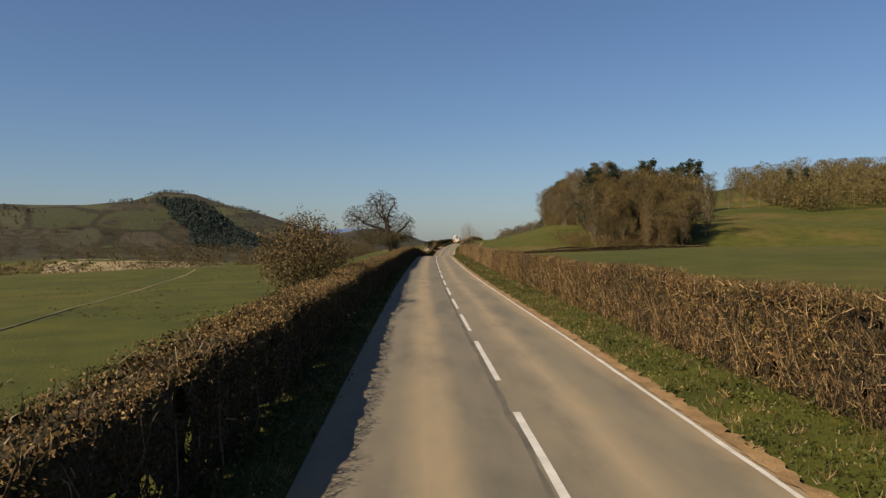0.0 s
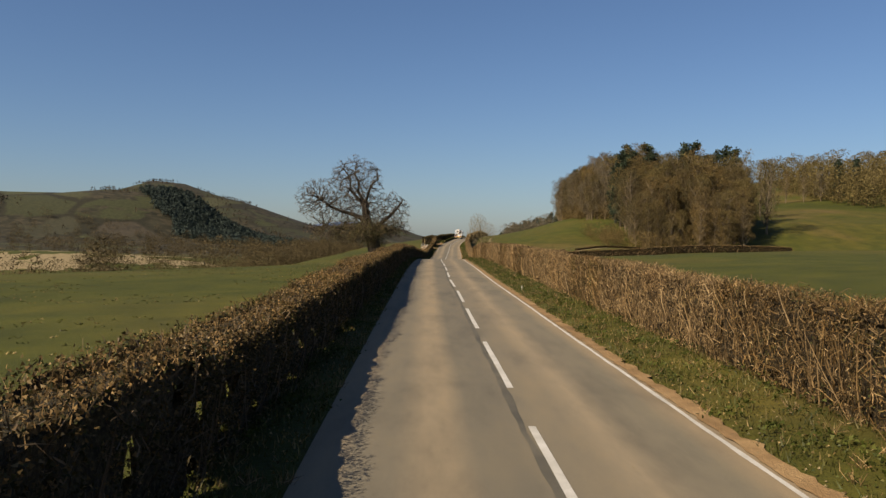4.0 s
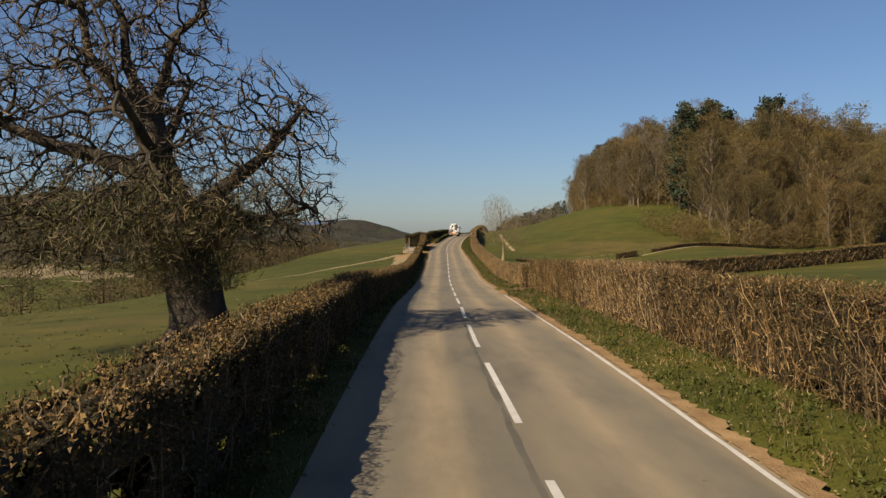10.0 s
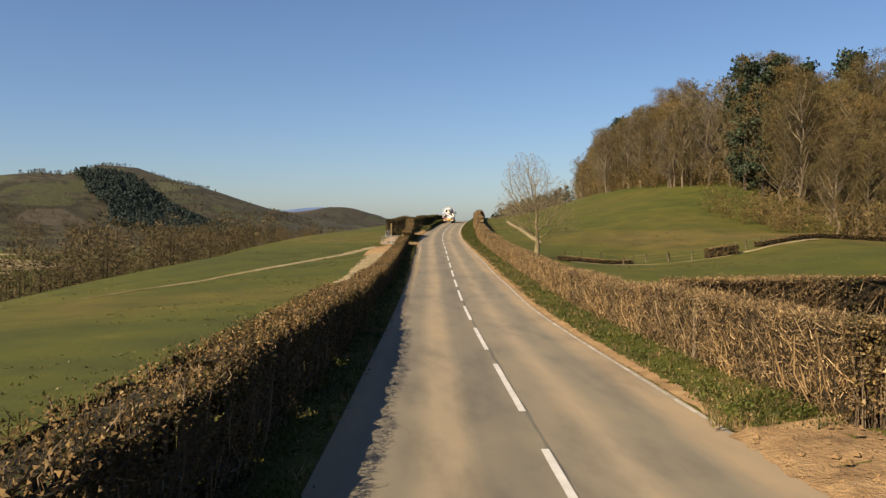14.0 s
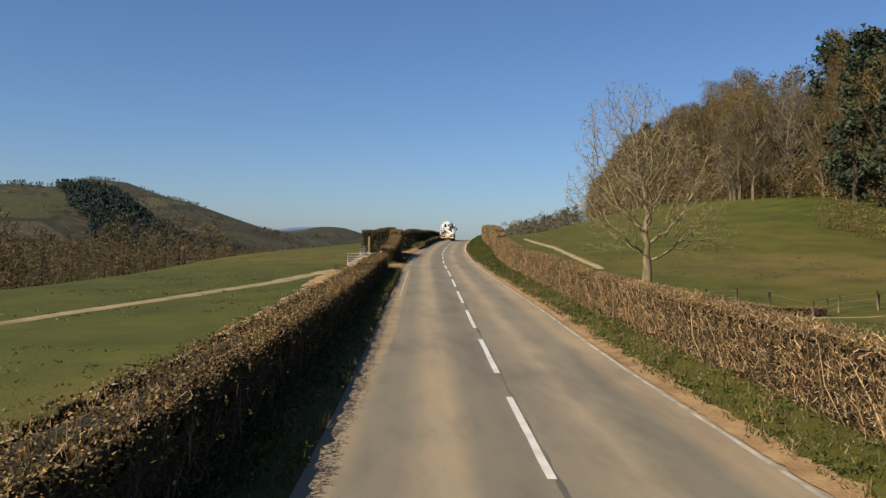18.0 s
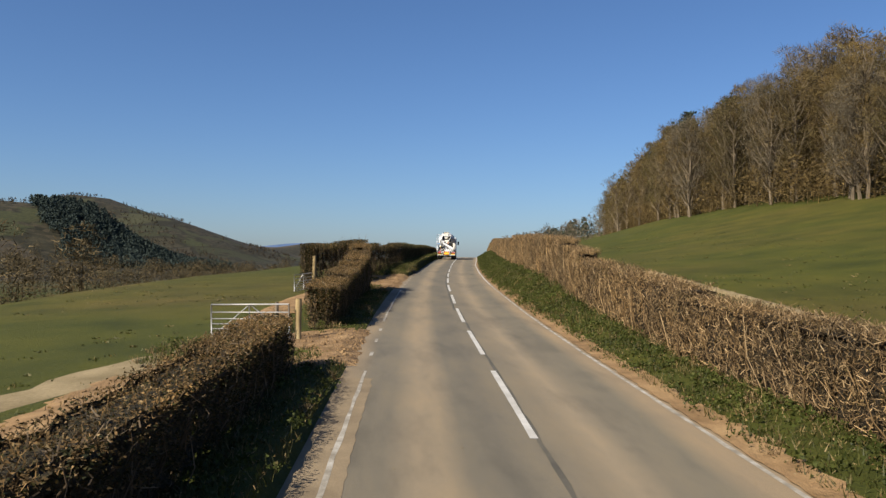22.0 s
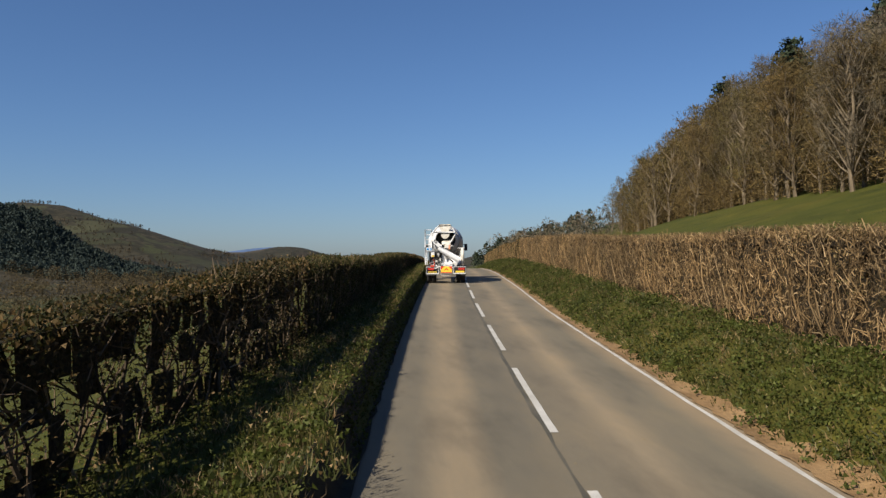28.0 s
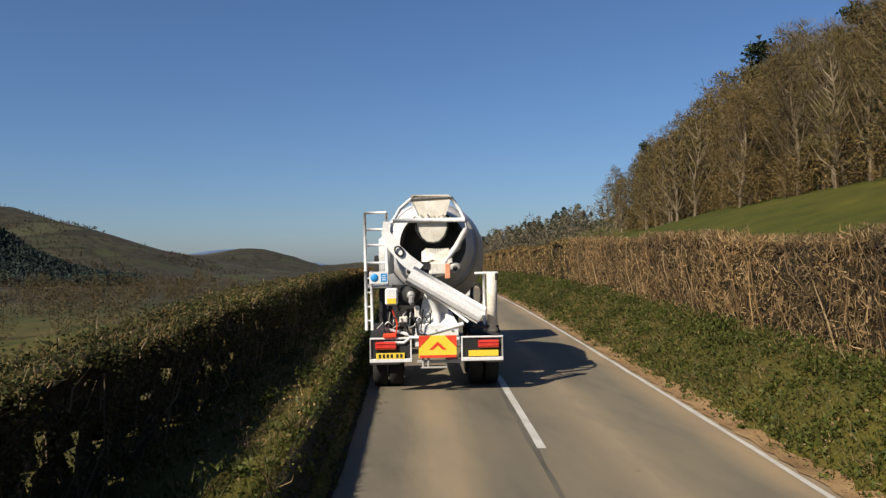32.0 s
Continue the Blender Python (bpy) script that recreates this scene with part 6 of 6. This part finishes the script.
    s = box("marker_plate", (0.89, -0.035, 0.755), (0.57, 0.012, 0.115), M_YELLOW, 0.003, label="plain yellow reflective plate")
    s = box("number_plate", (-0.88, -0.035, 0.735), (0.54, 0.012, 0.11), M_YELLOW, 0.003, label="yellow plate with dark bars")
    for k in range(6):
        part("plate_bar", bevel_box("plate_bar", (0.045, 0.004, 0.07), M_BLACK, 0), s, at=T((-0.2 + k * 0.075 + (0.03 if k > 3 else 0), -0.009, 0)))
    # chevron board
    ch = box("chevron_board", (0.02, -0.06, 0.90), (0.72, 0.015, 0.42), M_YELLOW, 0.004, label="yellow and red chevron board")
    s = Soup()
    s.quad((-0.36, -0.011, 0.21), (-0.13, -0.011, 0.21), (-0.36, -0.011, -0.03), (-0.36, -0.011, 0.06))
    part("red_stripe", s.mesh("red_stripe", [M_RED]), ch)
    s = Soup()
    s.quad((0.13, -0.011, 0.21), (0.36, -0.011, 0.21), (0.36, -0.011, 0.06), (0.36, -0.011, -0.03))
    part("red_stripe", s.mesh("red_stripe", [M_RED]), ch)
    s = Soup()
    for a, b, c, d in (((0, 0.10), (0.17, -0.06), (0.09, -0.06), (0, 0.02)), ((0, 0.10), (0, 0.02), (-0.09, -0.06), (-0.17, -0.06))):
        s.quad(*[(p[0], -0.011, p[1]) for p in (a, b, c, d)])
    part("red_chevron", s.mesh("red_chevron", [M_RED]), ch)
    part("orange_strip", bevel_box("orange_strip", (0.70, 0.006, 0.05), M_RED, 0), ch, at=T((0, -0.011, -0.185)))
    # tow hitch and under-run bar
    box("underrun_bar", (0.05, 0.05, 0.60), (0.85, 0.08, 0.06), M_GALV)
    box("hitch_bar", (-0.05, -0.04, 0.50), (0.50, 0.06, 0.04), M_GALV)
    for x in (-0.26, -0.16):
        box("hitch_bracket", (x, 0.0, 0.60), (0.05, 0.06, 0.24), M_GALV)
    # drum: axis sloping down to the front
    drum = part("drum", lathe("drum", [(0.0, 0.66), (0.06, 0.70), (0.5, 0.82), (1.2, 1.03), (1.9, 1.17), (3.0, 1.19), (3.7, 1.08), (4.6, 0.74), (4.75, 0.55), (4.8, 0.02)], M_DRUM, 56), truck,
                "pale grey-white mixing drum", T((-0.02, 0.75, 2.84)) @ Matrix.Rotation(radians(-6.5), 4, "X"))
    part("drum_mouth", lathe("drum_mouth", [(0.02, 0.66), (0.15, 0.60), (0.9, 0.74), (0.95, 0.02)], M_DRUMIN, 40), drum)
    part("roller_ring", lathe("roller_ring", [(0.62, 0.84), (0.62, 0.92), (0.76, 0.96), (0.76, 0.86)], M_GALV, 40), drum)
    for x, z in ((-0.50, 2.32), (0.40, 2.36)):
        rl = part("drum_roller", lathe("drum_roller", [(0, 0.02), (0, 0.07), (0.02, 0.12), (0.16, 0.12)], M_GALV, 24), truck, "grey steel drum roller", T((x, 0.42, z)))
        part("roller_hub", lathe("roller_hub", [(-0.015, 0.002), (-0.015, 0.045), (0.0, 0.05)], M_BLACK, 16), rl)
    for x, z, w in ((0.43, 2.78, 1), (-0.68, 2.72, -1)):
        s = Soup()
        s.tube([(math.cos(q) * 0.07, 0, math.sin(q) * 0.10) for q in np.linspace(0, 6.28, 15)], [0.018] * 15, 6)
        part("painted_mark", s.mesh("painted_mark", [M_BLACK], True), truck, "dark ring painted on the frame", T((x, -0.10 if w < 0 else 0.28, z)) @ Matrix.Rotation(0.6 * w, 4, "Y"))
    # charging hopper
    s = Soup()
    top = [(-0.44, 0.22, 3.70), (0.32, 0.22, 3.73), (0.30, 0.85, 3.80), (-0.42, 0.85, 3.80)]
    band = [(-0.42, 0.20, 3.60), (0.30, 0.20, 3.62), (0.28, 0.82, 3.66), (-0.40, 0.82, 3.66)]
    mid = [(-0.33, 0.16, 3.34), (0.20, 0.16, 3.34), (0.18, 0.70, 3.34), (-0.31, 0.70, 3.34)]
    for p, q in ((top, band), (band, mid)):
        for i in range(4):
            s.quad(p[i], p[(i + 1) % 4], q[(i + 1) % 4], q[i])
    h = part("hopper", s.mesh("hopper", [M_CREAM]), truck, "cement-splashed charging hopper")
    pipe("hopper_rim", top + [top[0]], 0.03, M_CONCRETE, h, 8)
    # rounded bucket below the hopper
    s = Soup()
    us = [(-0.36, 3.30), (-0.345, 3.12), (-0.27, 2.97), (-0.16, 2.88), (-0.03, 2.86), (0.09, 2.89), (0.19, 2.99), (0.25, 3.13), (0.26, 3.30)]
    for (x0, z0), (x1, z1) in zip(us, us[1:]):
        s.quad((x0, 0.14, z0), (x1, 0.14, z1), (x1, 0.62, z1), (x0, 0.62, z0))
        s.tri((x0, 0.15, z0), (-0.05, 0.15, 3.30), (x1, 0.15, z1))
    bk = part("hopper_bucket", s.mesh("hopper_bucket", [M_CREAM]), truck, "rounded cream bucket under the hopper")
    pipe("bucket_lip", [(x, 0.13, z) for x, z in us], 0.022, M_BLACK, bk, 6)
    rng = random.Random(4)
    s = Soup()
    for k in range(16):
        p = Vector((-0.34 + 0.042 * k, 0.12, 3.33 + rng.gauss(0, 0.02)))
        r = rng.uniform(0.03, 0.06)
        s.tube([p + Vector((0, 0, -r)), p, p + Vector((rng.gauss(0, 0.01), 0, r))], [r * 0.5, r, r * 0.35], 6, 0, True)
    part("concrete_lumps", s.mesh("concrete_lumps", [M_CREAM], True), bk, "set lumps of pale concrete")
    # rear frame
    for pts, r in (([(-0.80, 0.1, 3.30), (0.58, 0.1, 3.30)], 0.042), ([(-0.44, 0.25, 3.72), (-0.66, 0.2, 3.52), (-0.82, 0.12, 3.25), (-0.82, 0.08, 3.05)], 0.036),
                   ([(0.33, 0.25, 3.74), (0.48, 0.22, 3.52), (0.60, 0.12, 3.28), (0.62, 0.1, 3.08), (0.42, 0.08, 2.76), (0.16, 0.05, 2.50)], 0.034), ([(-0.42, 0.24, 3.66), (-0.30, 0.12, 3.30)], 0.03)):
        pipe("frame_tube", pts, r, M_WPAINT, label="white rear frame tube")
    pipe("frame_tube", [(0.60, 0.02, 3.12), (0.40, 0.0, 2.78), (0.16, -0.02, 2.48)], 0.055, M_WPAINT, label="white rear frame tube")
    # catch trough down the left of the frame
    s = Soup()
    lane = [Vector(p) for p in ((-0.90, 0.0, 3.28), (-0.93, -0.02, 3.08), (-0.80, -0.05, 2.82), (-0.55, -0.08, 2.55), (-0.30, -0.10, 2.36))]
    k = Vector((0, 0.14, 0))
    sides = []
    for i, p in enumerate(lane):
        d = (lane[min(i + 1, 4)] - lane[max(i - 1, 0)]).normalized()
        n = Vector((d.z, 0, -d.x)).normalized() * (0.07 + 0.05 * smooth(0, 3, i))
        sides.append((p + n, p - n))
    for (p0, q0), (p1, q1) in zip(sides, sides[1:]):
        s.quad(p0, p1, q1, q0)
        s.quad(p0, p0 + k, p1 + k, p1)
        s.quad(q0, q1, q1 + k, q0 + k)
    part("trough", s.mesh("trough", [M_WPAINT]), truck)
    s = Soup()
    for k in range(9):
        w = k * 0.7
        s.tube([(-0.16 + 0.05 * k, 0.04, 2.52 + 0.05 * math.sin(w)), (-0.17 + 0.05 * k, 0.02, 2.66 + 0.04 * math.cos(w)), (-0.15 + 0.05 * k, 0.1, 2.74)], [0.10, 0.085, 0.03], 7, 0, True)
    part("collector_mouth", s.mesh("collector_mouth", [M_CREAM], True), truck, "lumpy cement-covered collector mouth")
    box("collector", (0.05, 0.0, 2.38), (0.34, 0.25, 0.26), M_CREAM, 0.04, label="cream cement-splashed collector")
    box("guard_plate", (0.23, -0.06, 2.33), (0.10, 0.16, 0.28), M_AMBER, 0.01, label="orange guard plate")
    box("collector_flap", (-0.12, -0.10, 2.42), (0.22, 0.04, 0.12), M_BLACK, 0.01)
    # folded chute
    s = Soup()
    a, b = Vector((-0.48, -0.14, 2.30)), Vector((0.86, -0.26, 1.50))
    d = (b - a).normalized()
    up = Vector((-d.z, 0, d.x))
    prof = [(-0.17, -0.10), (-0.14, 0.0), (-0.07, 0.06), (0, 0.07), (0.06, 0.05), (0.10, 0.0), (0.12, -0.10)]
    for (p0, q0), (p1, q1) in zip(prof, prof[1:]):
        o0, o1 = up * p0 + Vector((0, -q0, 0)), up * p1 + Vector((0, -q1, 0))
        s.quad(a + o0, a + o1, b + o1, b + o0)
    c = part("chute", s.mesh("chute", [M_WPAINT], True), truck, "white half-round discharge chute")
    pipe("chute_edge", [a - up * 0.18 + Vector((0, 0.10, 0)), b - up * 0.18 + Vector((0, 0.10, 0))], 0.02, M_GALV, c)
    pipe("chute_edge", [a + up * 0.13 + Vector((0, 0.06, 0)), b + up * 0.13 + Vector((0, 0.06, 0))], 0.035, M_WPAINT, c)
    pipe("chute_strut", [(-0.28, -0.05, 2.05), (0.60, -0.12, 1.36)], 0.025, M_WPAINT, c)
    # spare chute standing on the right
    part("spare_chute", lathe("spare_chute", [(-0.56, 0.02), (-0.56, 0.10), (0.56, 0.10), (0.56, 0.02)], M_CREAM, 20), truck, "white spare chute section standing upright", T((1.08, 0.10, 1.72)) @ Matrix.Rotation(math.pi / 2, 4, "X"))
    box("chute_bracket", (0.98, 0.12, 2.27), (0.46, 0.06, 0.05), M_WPAINT)
    box("chute_bracket", (1.16, 0.05, 2.20), (0.05, 0.1, 0.14), M_BLACK)
    box("chute_bracket", (0.95, 0.12, 1.25), (0.5, 0.2, 0.05), M_BLACK)
    pipe("side_post", [(0.94, 0.2, 1.15), (0.94, 0.2, 2.3)], 0.03, M_WPAINT)
    pipe("hose_coil", [(0.80 + 0.10 * math.cos(k), 0.3, 1.85 + 0.22 * math.sin(k)) for k in np.linspace(0, 6.28, 13)], 0.03, M_RUBBER)
    # pedestal
    s = Soup()
    for x0, x1, y in ((-0.18, 0.10, 0.2), (-0.18, 0.10, 0.5)):
        s.quad((x0 - 0.22, y, 1.06), (x1 + 0.28, y, 1.06), (x1, y, 2.08), (x0, y, 2.08))
    part("pedestal", s.mesh("pedestal", [M_WPAINT]), truck)
    pipe("pedestal_leg", [(-0.15, 0.12, 2.0), (0.02, 0.08, 1.5), (0.02, 0.08, 1.08)], 0.075, M_WPAINT)
    pipe("brace", [(-0.25, 0.02, 1.10), (0.52, 0.0, 1.32)], 0.035, M_WPAINT)
    pipe("brace", [(-1.1, 0.05, 1.28), (-0.35, 0.05, 1.08)], 0.03, M_WPAINT)
    # black block added in place of the shade between pedestal and frame
    box("dark_recess", (0.28, 0.7, 1.55), (0.35, 0.3, 0.7), M_BLACK)
    # ladder and platform
    for x in (-1.33, -1.22):
        pipe("ladder_rail", [(x, 0.1, 1.22), (x, 0.1, 2.35)], 0.028, M_WPAINT)
    for k in range(4):
        pipe("rung", [(-1.33, 0.1, 1.4 + k * 0.27), (-1.22, 0.1, 1.4 + k * 0.27)], 0.016, M_WPAINT)
    for x in (-1.33, -0.92):
        pipe("handrail", [(x, 0.15, 2.05), (x, 0.15, 3.46)], 0.03, M_WPAINT)
    for z in (2.50, 2.84, 3.14, 3.46):
        pipe("handrail_bar", [(-1.33, 0.15, z), (-0.92, 0.15, z)], 0.025, M_WPAINT)
    box("platform", (-1.08, 0.4, 2.04), (0.50, 0.6, 0.05), M_GALV)
    sg = box("sign", (-1.08, 0.05, 2.22), (0.36, 0.012, 0.23), M_WPAINT, 0.004, label="blue and white safety sign")
    part("sign_disc", lathe("sign_disc", [(-0.008, 0.002), (-0.008, 0.075), (0, 0.078)], M_BLUE, 20), sg, at=T((-0.08, -0.004, 0)))
    part("sign_panel", bevel_box("sign_panel", (0.12, 0.006, 0.16), M_BLUE, 0), sg, at=T((0.10, -0.008, 0)))
    for k in range(3):
        part("sign_bar", bevel_box("sign_bar", (0.07, 0.004, 0.018), M_WPAINT, 0), sg, at=T((0.10, -0.013, 0.04 - 0.04 * k)))
    # tank, pump, hoses
    part("water_tank", lathe("water_tank", [(0.0, 0.02), (0.0, 0.12), (0.04, 0.15), (0.7, 0.15), (0.74, 0.02)], M_WPAINT, 24), truck, "white water tank", T((-0.95, 0.75, 2.98)) @ Matrix.Rotation(radians(-90), 4, "X"))
    bx = box("control_box", (-0.84, 0.0, 1.86), (0.24, 0.16, 0.32), M_WPAINT, 0.03)
    part("warning_panel", bevel_box("warning_panel", (0.17, 0.006, 0.10), M_YELLOW, 0), bx, at=T((0, -0.084, -0.08)))
    part("pump", lathe("pump", [(0, 0.02), (0, 0.07), (0.02, 0.075), (0.03, 0.16), (0.2, 0.19), (0.22, 0.02)], M_BLACK, 24), truck, "black hydraulic pump", T((-0.47, -0.02, 1.88)))
    part("pump_hub", lathe("pump_hub", [(-0.02, 0.01), (-0.02, 0.07), (0.02, 0.08)], M_GALV, 18), truck, at=T((-0.47, -0.02, 1.88)))
    box("dark_panel", (-0.62, 0.6, 1.62), (0.95, 0.4, 0.85), M_BLACK, 0.05)
    rng = random.Random(9)
    for k in range(7):
        x = -1.05 + 0.11 * k
        z0 = rng.uniform(1.35, 1.8)
        pipe("hose", [(x, 0.1, z0), (x + rng.uniform(0, 0.15), -0.04, z0 - 0.25), (x + rng.uniform(0.05, 0.3), 0.0, 1.12), (x + rng.uniform(0.2, 0.4), 0.2, 1.0)], 0.018, M_RED if k == 2 else M_BLACK, sides=6)
    for k in range(9):
        x, z = -1.12 + 0.1 * k, 1.25 + 0.04 * (k % 3)
        pipe("service_pipe", [(x, 0.02, z), (x + 0.10, -0.03, z + rng.uniform(0.05, 0.22)), (x + 0.2, 0.02, z + rng.uniform(-0.05, 0.3)), (x + 0.24, 0.15, z + 0.3)], 0.014, (M_GALV, M_WPAINT, M_BLACK)[k % 3], sides=6)
    box("valve_body", (-0.62, 0.02, 1.42), (0.16, 0.12, 0.12), M_CREAM, 0.02)
    box("valve_body", (-0.36, 0.04, 1.56), (0.10, 0.12, 0.22), M_CREAM, 0.02)
    box("hanging_weight", (-0.47, -0.12, 1.80), (0.10, 0.05, 0.16), M_GALV, 0.03)
    box("valve_block", (-0.88, 0.0, 1.12), (0.26, 0.14, 0.09), M_RED, 0.02)
    pipe("lever", [(-0.30, -0.06, 1.20), (-0.24, -0.1, 1.62)], 0.014, M_BLACK, sides=6)
    pipe("drain_pipe", [(-1.0, 0.0, 0.98), (-0.62, -0.02, 0.98), (-0.5, -0.02, 1.08), (-0.3, -0.02, 1.08)], 0.03, M_WPAINT)
    # cab and its mirrors, beyond the drum
    cab = box("cab", (0, 7.6, 1.95), (2.4, 1.9, 2.3), M_WPAINT, 0.12)
    part("rear_window", bevel_box("rear_window", (1.2, 0.02, 0.5), M_GLASS, 0.02), cab, at=T((0, -0.96, 0.55)))
    for sx in (-1, 1):
        part("mirror", bevel_box("mirror", (0.22, 0.12, 0.5), M_BLACK, 0.03), cab, at=T((sx * 1.46, 0.75, 0.3)))
        part("mirror_arm", bevel_box("mirror_arm", (0.24, 0.04, 0.04), M_BLACK, 0.01), cab, at=T((sx * 1.27, 0.75, 0.5)))
    part("beacon", lathe("beacon", [(0, 0.02), (0, 0.06), (0.12, 0.05), (0.13, 0.01)], M_AMBER, 16), cab, at=T((0.5, 0.2, 1.15)) @ Matrix.Rotation(math.pi / 2, 4, "X"))
    return truck


build_lorry()
